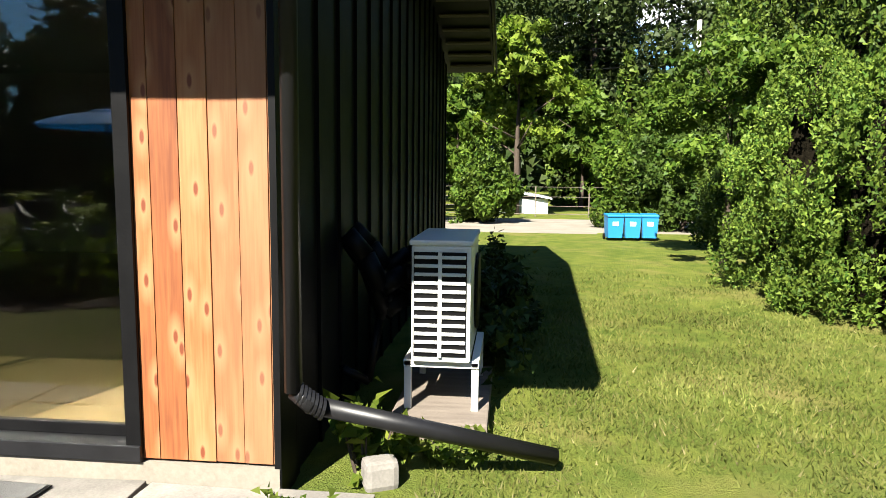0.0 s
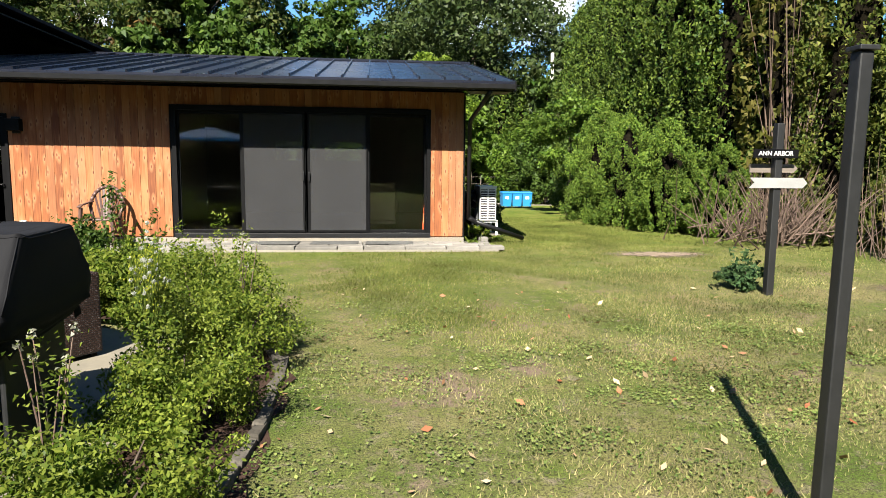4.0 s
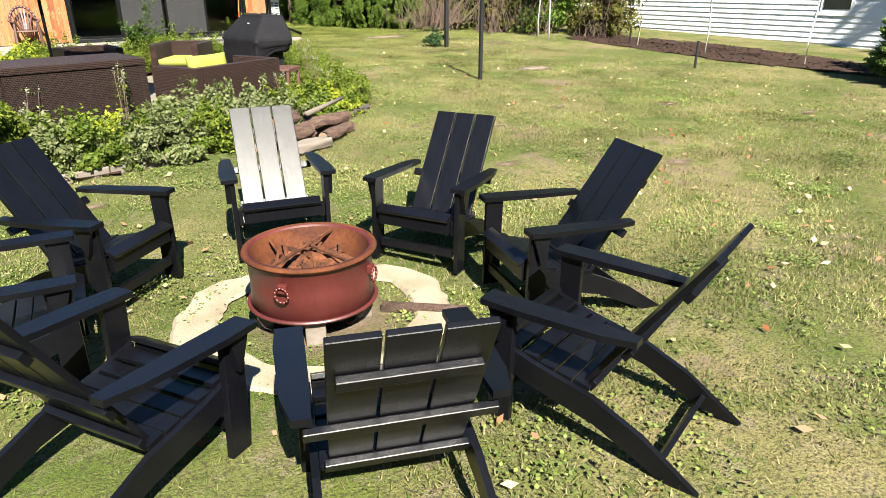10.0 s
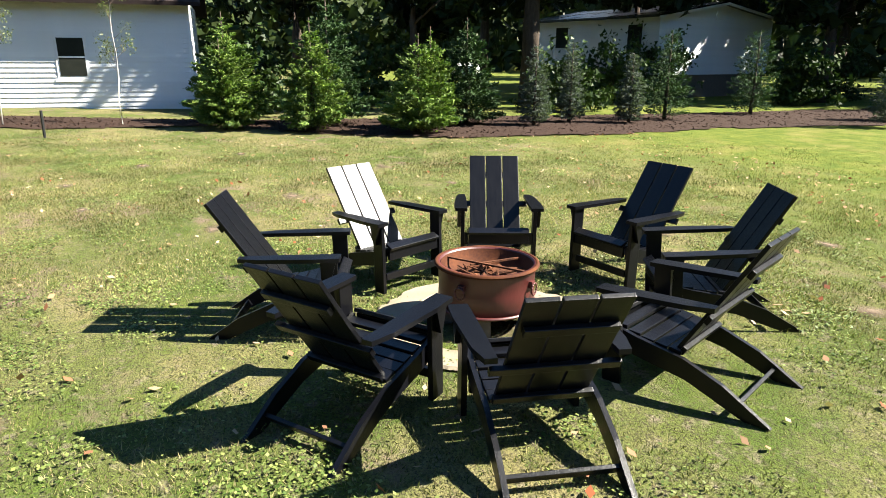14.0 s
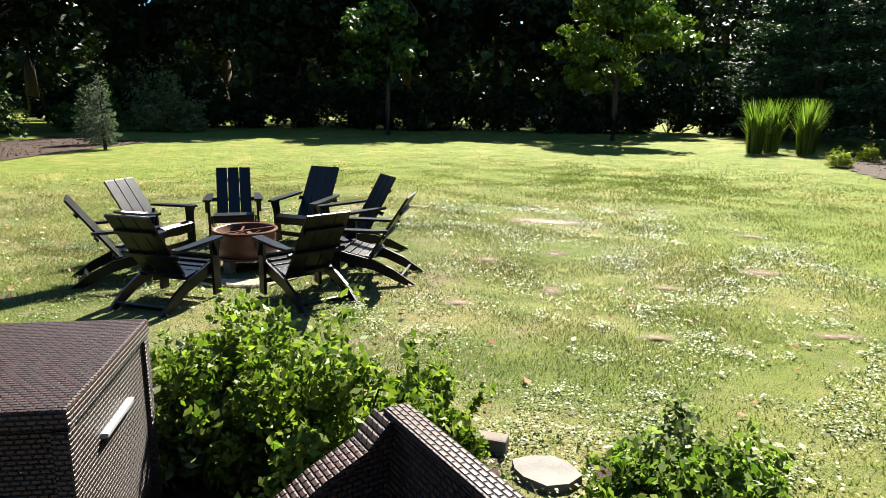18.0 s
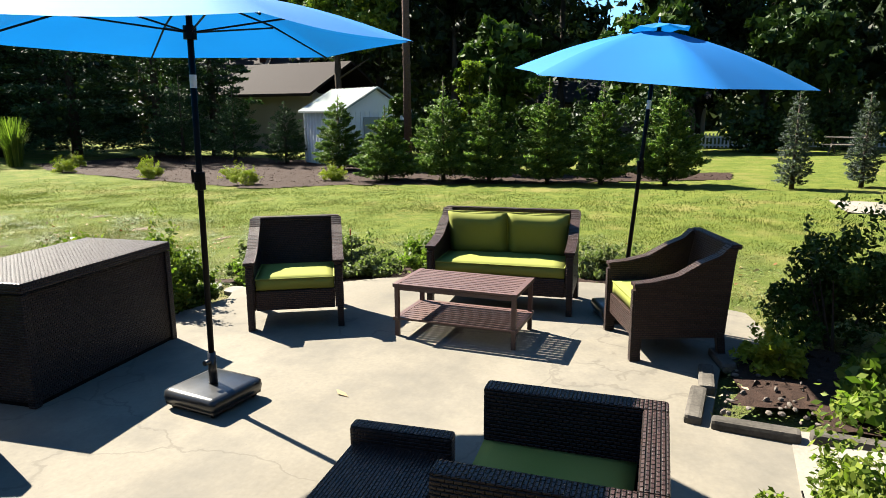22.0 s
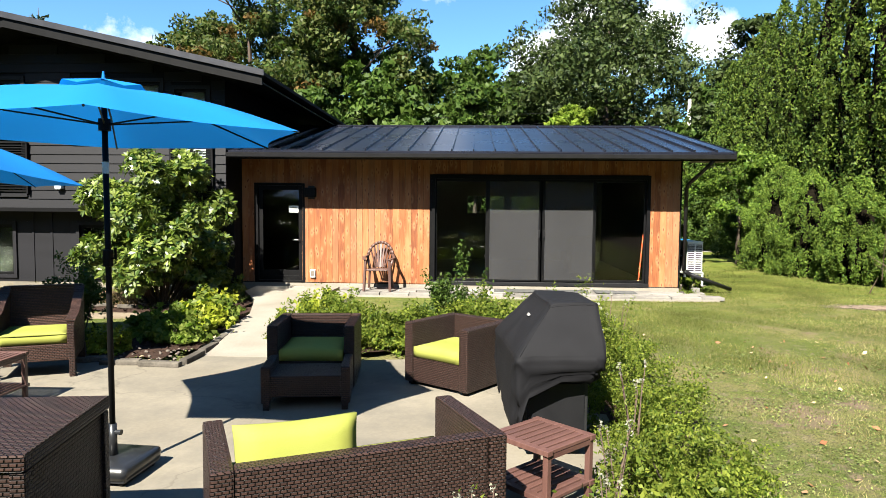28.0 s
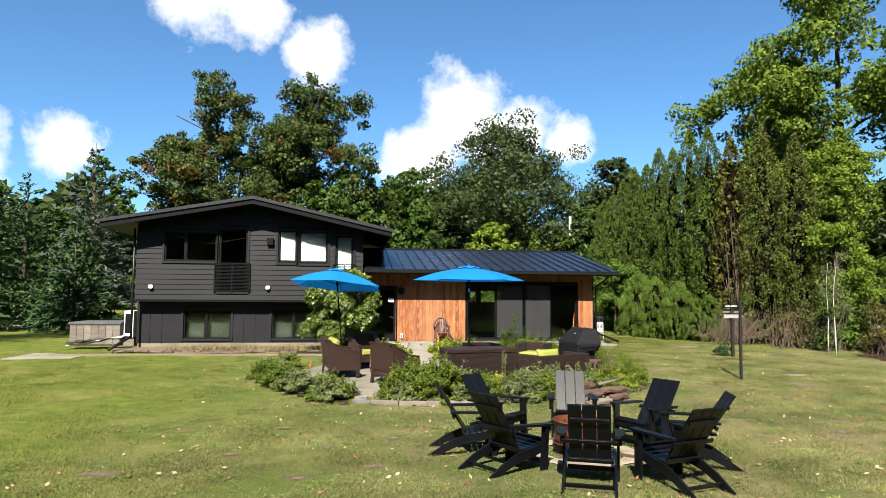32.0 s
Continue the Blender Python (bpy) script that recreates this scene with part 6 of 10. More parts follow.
def swept_seat(name, x, y, turn, width, label, category, backs=0):
    ob = thing(name, x, y, PZ, turn, label, category, "high-backed wicker seats")
    d, top, hw = 0.74, 0.915, width / 2 - 0.04
    for s in (-1, 1):
        part("arm", arm_side(s, hw, d, top, 0.635), WICKER, ob)
        part("arm_cap", prism(bmesh.new(), [(d / 2 + 0.012, 0.635), (d * 0.30, 0.653), (d * 0.05, 0.698), (-d * 0.18, 0.798), (-d * 0.36, top - 0.062), (-d * 0.46, top + 0.012), (-d * 0.46, top - 0.01), (-d * 0.33, top - 0.095), (-d * 0.18, 0.770), (d * 0.05, 0.670), (d * 0.3, 0.625), (d / 2 + 0.012, 0.610)], "x", s * hw - 0.05, s * hw + 0.05), WICKER, ob)
        for yy in (d / 2 - 0.045, -d / 2 + 0.05):
            bm = bmesh.new()
            beam(bm, (s * (hw + 0.004), yy + (0.02 if yy > 0 else 0.0), 0.58 if yy > 0 else 0.24), (s * (hw + 0.008), yy + (0.02 if yy > 0 else -0.03), 0.0), 0.085, 0.06, 0.008)
            part("leg", bm, WICKER2, ob)
    bm = bmesh.new()
    beam(bm, (0, -d / 2 + 0.07, 0.30), (0, -d / 2 - 0.03, top - 0.02), width - 0.11, 0.07, 0.01)
    part("backrest", bm, WICKER, ob)
    part("top_rail", box(bmesh.new(), width - 0.02, 0.085, 0.04, pose(0, -d / 2 - 0.028, top, 0, 0, 0), 0.012), WICKER, ob)
    part("seat_frame", boxed(-width / 2 + 0.08, -d / 2 + 0.05, 0.18, width / 2 - 0.08, d / 2 - 0.01, 0.36, 0.012), WICKER, ob)
    cw, cd = width - 0.17, d - 0.12
    c = part("seat_cushion", cushion(cw, cd, 0.125), LIME, ob, "lime green seat cushion", True, pose(0, 0.035, 0.43))
    part("piping", piping(cw, cd), LIME, c, at=pose(0, 0, 0.04))
    for i in range(backs):
        bw = (width - 0.19) / backs
        px = -((backs - 1) / 2) * bw + i * bw
        b = part("back_cushion", cushion(bw - 0.005, 0.47, 0.22, True), LIME, ob, "lime green back cushion", True, pose(px, -0.20, 0.69, 76, 0, 0))
        part("piping", piping(bw - 0.005, 0.47), LIME, b, at=pose(0, 0, 0.0))
    return ob


swept_seat("armchair", -8.542, -9.903, -57, 0.87, "high-backed brown wicker armchair with a lime cushion, at the patio edge", "armchair")
swept_seat("armchair", -9.08, -6.585, 204, 0.83, "high-backed brown wicker armchair with a lime cushion, beside a shrub", "armchair")
swept_seat("loveseat", -9.80, -8.22, -82, 1.46, "brown wicker loveseat with lime seat and back cushions", "loveseat", 2)


def tub_seat(name, x, y, turn, width, depth, label, category, height=0.67, seat_label="lime green seat cushion", backs=0):
    """A square woven tub seat that faces its own +y."""
    ob = thing(name, x, y, PZ, turn, label, category, "square wicker seats")
    t = 0.11
    for s in (-1, 1):
        part("arm", boxed(s * (width / 2 - t / 2) - t / 2, -depth / 2, 0.03, s * (width / 2 - t / 2) + t / 2, depth / 2, height, 0.018), WICKER2, ob)
    part("backrest", boxed(-width / 2 + t, -depth / 2, 0.03, width / 2 - t, -depth / 2 + t, height, 0.018), WICKER2, ob)
    part("seat_frame", boxed(-width / 2 + t, -depth / 2 + t, 0.04, width / 2 - t, depth / 2 - 0.015, 0.30, 0.012), WICKER2, ob)
    part("seat_cushion", cushion(width - 2 * t - 0.02, depth - t - 0.02, 0.13), LIME, ob, seat_label, True, pose(0, t / 2, 0.37))
    foot = mesh_of(boxed(-0.025, -0.025, -0.02, 0.025, 0.025, 0.035), "foot", BLACK)
    for sx in (-1, 1):
        for sy in (-1, 1):
            part("foot", foot, BLACK, ob, at=pose(sx * (width / 2 - 0.06), sy * (depth / 2 - 0.06), 0.02))
    for i in range(backs):
        part("back_cushion", cushion((width - 2 * t) / 2 - 0.02, 0.40, 0.20, True), LIME, ob, "lime green back cushion", True, pose(-(width - 2 * t) / 4, -depth / 2 + t + 0.12, 0.60, 78, 0, 0))
    return ob


tub_seat("armchair", -5.885, -6.71, 185, 0.89, 0.83, "square dark wicker armchair with a lime cushion in shade", "armchair")
tub_seat("armchair", -4.345, -6.67, 144, 0.835, 0.83, "square dark wicker armchair with a lime cushion, beside the grill", "armchair")
tub_seat("sofa", -4.86, -10.14, 25, 1.52, 0.80, "square dark wicker sofa with lime cushions, backed by shrubs", "sofa", backs=1)


def ottoman():
    ob = thing("ottoman", -5.77, -7.51, PZ, 7.5, "dark wicker footstool with raised ends before the armchair", "ottoman")
    part("body", boxed(-0.36, -0.25, 0.12, 0.36, 0.25, 0.32, 0.012), WICKER2, ob)
    for s in (-1, 1):
        part("end_rail", boxed(s * 0.365 - 0.045, -0.265, 0.06, s * 0.365 + 0.045, 0.265, 0.41, 0.02), WICKER2, ob)
        for q in (-1, 1):
            part("leg", boxed(s * 0.36 - 0.03, q * 0.23 - 0.03, 0, s * 0.36 + 0.03, q * 0.23 + 0.03, 0.1, 0.004), WICKER2, ob)


ottoman()


def deck_box():
    ob = thing("deck_box", -6.81, -10.84, PZ, -171.5, "large dark brown woven storage box with a flat lid", "storage box")
    w, d = 1.50, 0.86
    # body and posts in the shade-darkened wicker, the lid in the plain one
    part("body", boxed(-w / 2 + 0.02, -d / 2 + 0.02, 0.03, w / 2 - 0.02, d / 2 - 0.02, 0.79, 0.01), WICKER_SHADED, ob)
    part("base", boxed(-w / 2 + 0.03, -d / 2 + 0.03, 0.0, w / 2 - 0.03, d / 2 - 0.03, 0.035), BLACK, ob)
    part("lid", boxed(-w / 2, -d / 2, 0.795, w / 2, d / 2, 0.87, 0.014), WICKER2, ob)
    for s in (-1, 1):
        for q in (-1, 1):
            part("corner_post", boxed(s * (w / 2 - 0.035) - 0.03, q * (d / 2 - 0.035) - 0.03, 0.0, s * (w / 2 - 0.035) + 0.03, q * (d / 2 - 0.035) + 0.03, 0.79, 0.008), WICKER_SHADED, ob)
    part("side_handle", boxed(w / 2 - 0.03, -0.15, 0.61, w / 2 + 0.004, 0.15, 0.632, 0.006), SIGNGREY, ob, "pale strap handle")


deck_box()


def slat_table(name, cx, cy, turn, L, W, H, label, category, shelf=True, n=11):
    ob = thing(name, cx, cy, PZ, turn, label, category)
    for s in (-1, 1):
        for q in (-1, 1):
            part("leg", boxed(s * (L / 2 - 0.03) - 0.019, q * (W / 2 - 0.03) - 0.019, 0, s * (L / 2 - 0.03) + 0.019, q * (W / 2 - 0.03) + 0.019, H - 0.02, 0.004), TABLEW, ob)
    for z, on in ((H - 0.012, True), (H * 0.34, shelf)):
        if not on:
            continue
        part("end_rail", boxed(-L / 2, -W / 2, z - 0.02, -L / 2 + 0.05, W / 2, z + 0.012, 0.003), TABLEW, ob)
        part("end_rail", boxed(L / 2 - 0.05, -W / 2, z - 0.02, L / 2, W / 2, z + 0.012, 0.003), TABLEW, ob)
        sw = W / n
        slat = mesh_of(boxed(-L / 2 + 0.05, -sw * 0.38, -0.01, L / 2 - 0.05, sw * 0.38, 0.010, 0.002), "slat", TABLEW)
        for i in range(n):
            part("slat", slat, TABLEW, ob, at=pose(0, -W / 2 + sw * (i + 0.5), z))
    for q in (-1, 1):
        part("apron", boxed(-L / 2 + 0.05, q * (W / 2 - 0.02) - 0.01, H - 0.058, L / 2 - 0.05, q * (W / 2 - 0.02) + 0.01, H - 0.026), TABLEW, ob)
    return ob


slat_table("coffee_table", -8.72, -8.24, 92, 1.12, 0.62, 0.48, "reddish brown slatted coffee table with a lower shelf", "coffee table")
slat_table("side_table", -3.75, -9.55, 45, 0.48, 0.48, 0.46, "small reddish brown slatted side table beside the sofa", "side table", True, 8)


def umbrella(x, y, hub, top, radius, turn, label, lean=(0, 0), tilt=(0, 0)):
    ob = thing("patio_umbrella", x, y, PZ, turn, label, "umbrella", "blue patio umbrellas")
    hub, top = hub - PZ, top - PZ
    ax = Vector((lean[0], lean[1], hub)) / hub

    def on(z):
        return Vector((ax.x * z, ax.y * z, z))
    part("base", box(bmesh.new(), 0.47, 0.47, 0.10, pose(0, 0, 0.09), 0.045), PADBLACK, ob, "square black plastic umbrella base", True)
    part("base_tray", boxed(-0.22, -0.22, 0.03, 0.22, 0.22, 0.06, 0.008), PADBLACK, ob)
    for s in (-1, 1):
        for q in (-1, 1):
            part("caster", rod(bmesh.new(), (s * 0.18 - 0.012, q * 0.18, 0.022), (s * 0.18 + 0.012, q * 0.18, 0.022), 0.022, sides=10), BLACK, ob)
    part("sleeve", rod(bmesh.new(), on(0.12), on(0.36), 0.030, 0.027, 14), PADBLACK, ob, smooth=True)
    part("knob", rod(bmesh.new(), on(0.30) + Vector((0.02, 0, 0)), on(0.30) + Vector((0.065, 0, 0)), 0.016, 0.02, 10), PADBLACK, ob)
    part("pole", rod(bmesh.new(), on(0.12), on(top - 0.05), 0.0195, sides=14), BLACK, ob, smooth=True)
    part("crank_box", box(bmesh.new(), 0.05, 0.06, 0.12, Matrix.Translation(on(hub * 0.62)), 0.012), BLACK, ob)
    crank = part("crank_handle", rod(bmesh.new(), on(hub * 0.62) + Vector((0.02, 0, 0)), on(hub * 0.62) + Vector((0.055, 0, 0)), 0.007, sides=8), BLACK, ob)
    part("grip", rod(bmesh.new(), on(hub * 0.62) + Vector((0.055, 0, -0.005)), on(hub * 0.62) + Vector((0.055, 0, 0.075)), 0.009, sides=8), BLACK, crank)
    part("tag", rod(bmesh.new(), on(hub - 0.35), on(hub - 0.27), 0.0215, sides=14), WHITE, ob, "small white paper tag round the pole")
    part("hub", rod(bmesh.new(), on(hub - 0.06), on(hub + 0.02), 0.04, sides=14), BLACK, ob)
    apex = on(top - 0.06)
    rim_z = hub - 0.07
    n = 6
    tips = []
    for i in range(n):
        a = 2 * math.pi * i / n
        tips.append(Vector((ax.x * rim_z + radius * math.cos(a), ax.y * rim_z + radius * math.sin(a), rim_z + tilt[0] * math.cos(a) + tilt[1] * math.sin(a))))
    bm = bmesh.new()
    rows = []
    for k in range(9):
        f = 0.10 + 0.90 * k / 8
        row = []
        for i in range(n):
            for j in range(6):
                u = j / 6
                p = tips[i].lerp(tips[(i + 1) % n], u)
                p = p + (apex - p).normalized() * 0.10 * math.sin(u * math.pi) * f * 0.8
                q = apex.lerp(p, f)
                q.z += 0.055 * math.sin(f * math.pi) - 0.03 * math.sin(u * math.pi) * f
                row.append(bm.verts.new(q))
        rows.append(row)
    m = len(rows[0])
    for r0, r1 in zip(rows, rows[1:]):
        for i in range(m):
            bm.faces.new((r0[i], r0[(i + 1) % m], r1[(i + 1) % m], r1[i]))
    canopy = part("canopy", bm, BLUE, ob, "bright blue canvas canopy", True)
    bm = bmesh.new()
    r0 = [bm.verts.new(apex + Vector((0.02 * math.cos(2 * math.pi * i / 12), 0.02 * math.sin(2 * math.pi * i / 12), 0.05))) for i in range(12)]
    r1 = [bm.verts.new(apex + Vector((0.27 * math.cos(2 * math.pi * i / 12), 0.27 * math.sin(2 * math.pi * i / 12), -0.022 + (0.0 if i % 2 else 0.03)))) for i in range(12)]
    for i in range(12):
        bm.faces.new((r0[i], r0[(i + 1) % 12], r1[(i + 1) % 12], r1[i]))
    bm.faces.new(r0)
    part("vent", bm, BLUE, canopy, smooth=False)
    part("finial", rod(bmesh.new(), apex + Vector((0, 0, 0.04)), apex + Vector((0, 0, 0.10)), 0.014, 0.006, 8), BLUE, ob)
    for i in range(n):
        mid = apex.lerp(tips[i], 0.55)
        mid.z += 0.028
        bm = bmesh.new()
        rod(bm, apex + Vector((0, 0, -0.02)), mid, 0.007, sides=6)
        rod(bm, mid, tips[i] + Vector((0, 0, -0.006)), 0.007, sides=6)
        rib = part("rib", bm, BLACK, ob)
        part("strut", rod(bmesh.new(), on(hub - 0.02), mid + Vector((0, 0, -0.01)), 0.006, sides=6), BLACK, rib)


umbrella(-6.70, -9.29, 2.275, 2.575, 1.37, -4, "open blue patio umbrella on a weighted base", lean=(-0.02, 0.02))
umbrella(-9.72, -7.02, 2.14, 2.565, 1.36, 25, "tilted open blue patio umbrella behind the loveseat", lean=(-0.118, 0.232), tilt=(-0.146, -0.076))


def grill():
    """A kettle cart under a fitted black cover with sagging folds."""
    ob = thing("covered_grill", -3.60, -8.41, PZ, 5, "gas grill under a creased black fabric cover", "grill")
    bm = bmesh.new()
    # rings of the cover: west, east, south and north reach, height
    levels = [(0.33, 0.27, 0.49, 0.56, 0.26), (0.34, 0.28, 0.52, 0.58, 0.34), (0.345, 0.30, 0.56, 0.62, 0.56), (0.345, 0.32, 0.585, 0.645, 0.74), (0.345, 0.33, 0.59, 0.65, 0.80), (0.335, 0.33, 0.58, 0.64, 0.83),
              (0.055, 0.325, 0.335, 0.40, 1.150), (0.05, 0.32, 0.33, 0.395, 1.165), (0.04, 0.31, 0.32, 0.385, 1.171), (0.02, 0.24, 0.22, 0.22, 1.172)]
    fine = []
    for p, q in zip(levels, levels[1:]):
        fine += [tuple(a + (b - a) * u / 4 for a, b in zip(p, q)) for u in range(4)]
    fine.append(levels[-1])
    n, rings = 112, []
    for w, e, so, no, z in fine:
        ring = []
        for i in range(n):
            t = 2 * math.pi * i / n
            c, s = math.cos(t), math.sin(t)
            px = (e if c > 0 else w) * math.copysign(abs(c) ** 0.14, c)
            py = (no if s > 0 else so) * math.copysign(abs(s) ** 0.14, s)
            hang = max(0.0, min(1.0, (0.85 - z) / 0.35))
            # the front hangs low, the ends and the back are hitched up
            drop = z if z > 0.72 else z + (0.72 - z) * 0.80 * max(0.0, min(1.0, (px + 0.30) / 0.12))
            # upright folds in the hanging skirt, slack creases on the slopes
            wave = noise.noise(Vector((px * 9, py * 9, z * 1.5))) * 0.085 * hang + noise.noise(Vector((px * 4 + 7, py * 4, z * 5))) * 0.034 + (0.5 - abs(noise.noise(Vector((px * 3, py * 4 + 4, z * 5 + px * 5))))) ** 3 * 0.30 * (z < 1.14)
            lift = noise.noise(Vector((px * 6, py * 6, 3.3))) * 0.016 + (0.5 - abs(noise.noise(Vector((px * 5 + py * 3, py * 5 - px * 2, 9.1))))) ** 4 * 0.20
            ring.append(bm.verts.new((px * (1 + wave), py * (1 + wave), drop + lift + (0.03 * math.sin(t * 5) + 0.02 * math.sin(t * 11) if z < 0.42 else 0))))
        rings.append(ring)
    for p, q in zip(rings, rings[1:]):
        for i in range(n):
            bm.faces.new((p[i], p[(i + 1) % n], q[(i + 1) % n], q[i]))
    bm.faces.new(rings[-1])
    corner = [min(range(n), key=lambda i: (rings[24][i].co.x - cx) ** 2 + (rings[24][i].co.y - cy) ** 2) for cx, cy in ((-0.05, -0.33), (-0.05, 0.39), (0.32, -0.33), (0.32, 0.39))]
    seams = [[rings[24][i].co.copy() for i in range(n)] + [rings[24][0].co.copy()]] + [[rings[r][i].co.copy() for r in range(20, 25)] for i in corner]
    cover = part("cover", bm, COVER, ob, smooth=True)
    for line in seams:
        part("seam", tube(bmesh.new(), line, [0.0035] * len(line), 6), COVER, cover, smooth=True)
    part("badge", boxed(-0.012, -0.035, -0.004, 0.012, 0.035, 0.004, 0.002), SIGNGREY, ob, "small pale badge shape", at=pose(-0.165, -0.06, 1.045, 0, -50, 0))
    m = pose(0, 0, 0, 0, 0, 90)
    part("cabinet", boxed(-0.38, -0.24, 0.09, 0.38, 0.24, 0.62, 0.012), POSTM, ob, "dark metal cart below the cover", at=m)
    for s in (-1, 1):
        part("door", boxed(s * 0.185 - 0.17, 0.243, 0.13, s * 0.185 + 0.17, 0.258, 0.58, 0.006), POSTM, ob, at=m)
        part("side_panel", boxed(s * 0.39 - 0.008, -0.21, 0.13, s * 0.39 + 0.008, 0.21, 0.58, 0.004), DARKMETAL, ob, at=m)
    for s in (-1, 1):
        part("wheel", rod(bmesh.new(), (0.36, s * 0.21, 0.05), (0.36, s * 0.24, 0.05), 0.05, sides=16), BLACK, ob, at=m)


grill()


def resin_chair():
    """A stacking armchair with a fan back, at the wall, facing the yard."""
    x, y = -6.12, -0.50
    ob = thing("resin_chair", x, y, 0.035, 180, "brown moulded resin armchair with a fan back by the wall", "plastic chair")
    bm = cushion(0.46, 0.44, 0.03)
    part("seat", bm, PLASTIC, ob, smooth=True, at=pose(0, 0.03, 0.42))
    for s in (-1, 1):
        part("front_leg", beam(bmesh.new(), (s * 0.26, 0.27, 0), (s * 0.235, 0.21, 0.62), 0.045, 0.05, 0.008), PLASTIC, ob)
        part("rear_leg", beam(bmesh.new(), (s * 0.25, -0.30, 0), (s * 0.21, -0.18, 0.46), 0.045, 0.05, 0.008), PLASTIC, ob)
        bm = bmesh.new()
        beam(bm, (s * 0.245, 0.26, 0.63), (s * 0.31, 0.0, 0.65), 0.06, 0.025, 0.008)
        beam(bm, (s * 0.31, 0.0, 0.65), (s * 0.235, -0.26, 0.70), 0.05, 0.025, 0.008)
        part("arm", bm, PLASTIC, ob)
    bm = bmesh.new()
    pts = [Vector((0.265 * math.cos(t), -0.23 - 0.10 * math.sin(t), 0.62 + 0.33 * math.sin(t))) for t in np.linspace(0, math.pi, 13)]
    pts = [Vector((0.21, -0.18, 0.43))] + pts + [Vector((-0.21, -0.18, 0.43))]
    for p, q in zip(pts, pts[1:]):
        rod(bm, p, q, 0.03, sides=8)
    part("back_frame", bm, PLASTIC, ob, smooth=True)
    for i in range(7):
        a = radians(50 + i * 80 / 6)
        u = (i - 3) / 3
        part("back_slat", beam(bmesh.new(), (u * 0.09, -0.19, 0.44), (u * 0.215, -0.23 - 0.10 * math.sin(a), 0.62 + 0.32 * math.sin(math.acos(min(1, abs(u) * 0.8)))), 0.036, 0.012, 0.003), PLASTIC, ob)


resin_chair()


def outdoor_unit():
    ob = thing("heat_pump", 0.62, 1.28, 0.0, 0, "white outdoor heat pump unit on a metal stand", "heat pump")
    g = gz(0.6, 1.2)
    part("pad", boxed(-0.27, -0.55, g - 0.05, 0.27, 0.55, 0.05, 0.01), GREYW, ob, "grey concrete pad")
    part("case", boxed(-0.165, -0.40, 0.335, 0.165, 0.40, 0.99, 0.02), WHITE, ob)
    part("top_cover", boxed(-0.175, -0.41, 0.985, 0.175, 0.41, 1.015, 0.01), WHITE, ob)
    part("coil", boxed(-0.15, -0.405, 0.37, 0.14, -0.399, 0.95), BLACK, ob, "dark finned coil behind the louvres")
    lou = mesh_of(boxed(-0.145, -0.416, -0.009, 0.135, -0.404, 0.009, 0.003), "louvre", WHITE)
    for i in range(12):
        part("louvre", lou, WHITE, ob, at=pose(0, 0, 0.405 + i * 0.047))
    for x in (-0.005,):
        part("louvre_bar", boxed(x - 0.01, -0.419, 0.37, x + 0.01, -0.404, 0.95), WHITE, ob)
    bm = bmesh.new()
    lathe(bm, [(0.02, 0), (0.23, 0), (0.24, 0.01), (0.23, 0.02), (0.02, 0.02)], 24)
    part("fan_grille", bm, BLACK, ob, at=pose(0.168, 0.1, 0.66, 0, 90, 0))
    for s in (-1, 1):
        for q in (-1, 1):
            part("stand_leg", boxed(s * 0.19 - 0.02, q * 0.33 - 0.02, 0.04, s * 0.19 + 0.02, q * 0.33 + 0.02, 0.33, 0.003), WHITE, ob)
        part("stand_rail", boxed(s * 0.19 - 0.022, -0.36, 0.30, s * 0.19 + 0.022, 0.36, 0.335, 0.003), WHITE, ob)
    part("stand_bar", boxed(-0.21, -0.36, 0.295, 0.21, -0.32, 0.33, 0.003), WHITE, ob)
    bm = bmesh.new()
    pts = [(-0.17, 0.1, 0.62), (-0.30, 0.0, 0.72), (-0.40, -0.1, 0.5), (-0.45, -0.2, 0.15), (-0.58, -0.3, 0.25)]
    for p, q in zip(pts, pts[1:]):
        rod(bm, p, q, 0.028, sides=8)
    part("line_set", bm, BLACK, ob, "black insulated pipes", True)
    for dy, dz, rad in ((0.10, 0.0, 0.05), (-0.06, -0.10, 0.06), (0.02, -0.26, 0.055)):
        bm = bmesh.new()
        pts = [(-0.16, dy + 0.05, 0.86 + dz), (-0.26, dy, 0.88 + dz), (-0.38, dy - 0.08, 0.80 + dz), (-0.47, dy - 0.1, 0.94 + dz * 0.5), (-0.58, dy - 0.12, 1.05 + dz * 0.3)]
        for p, q in zip(pts, pts[1:]):
            rod(bm, p, q, rad, sides=10)
        part("insulated_pipe", bm, BLACK, ob, smooth=True)
    r = thing("stone", 0.42, 0.18, gz(0.4, 0.2) + 0.05, 25, "small pale stone at the foot of the wall", "stone")
    part("block", box(bmesh.new(), 0.16, 0.12, 0.14, pose(0, 0, 0), 0.03), PAVER, r)


outdoor_unit()


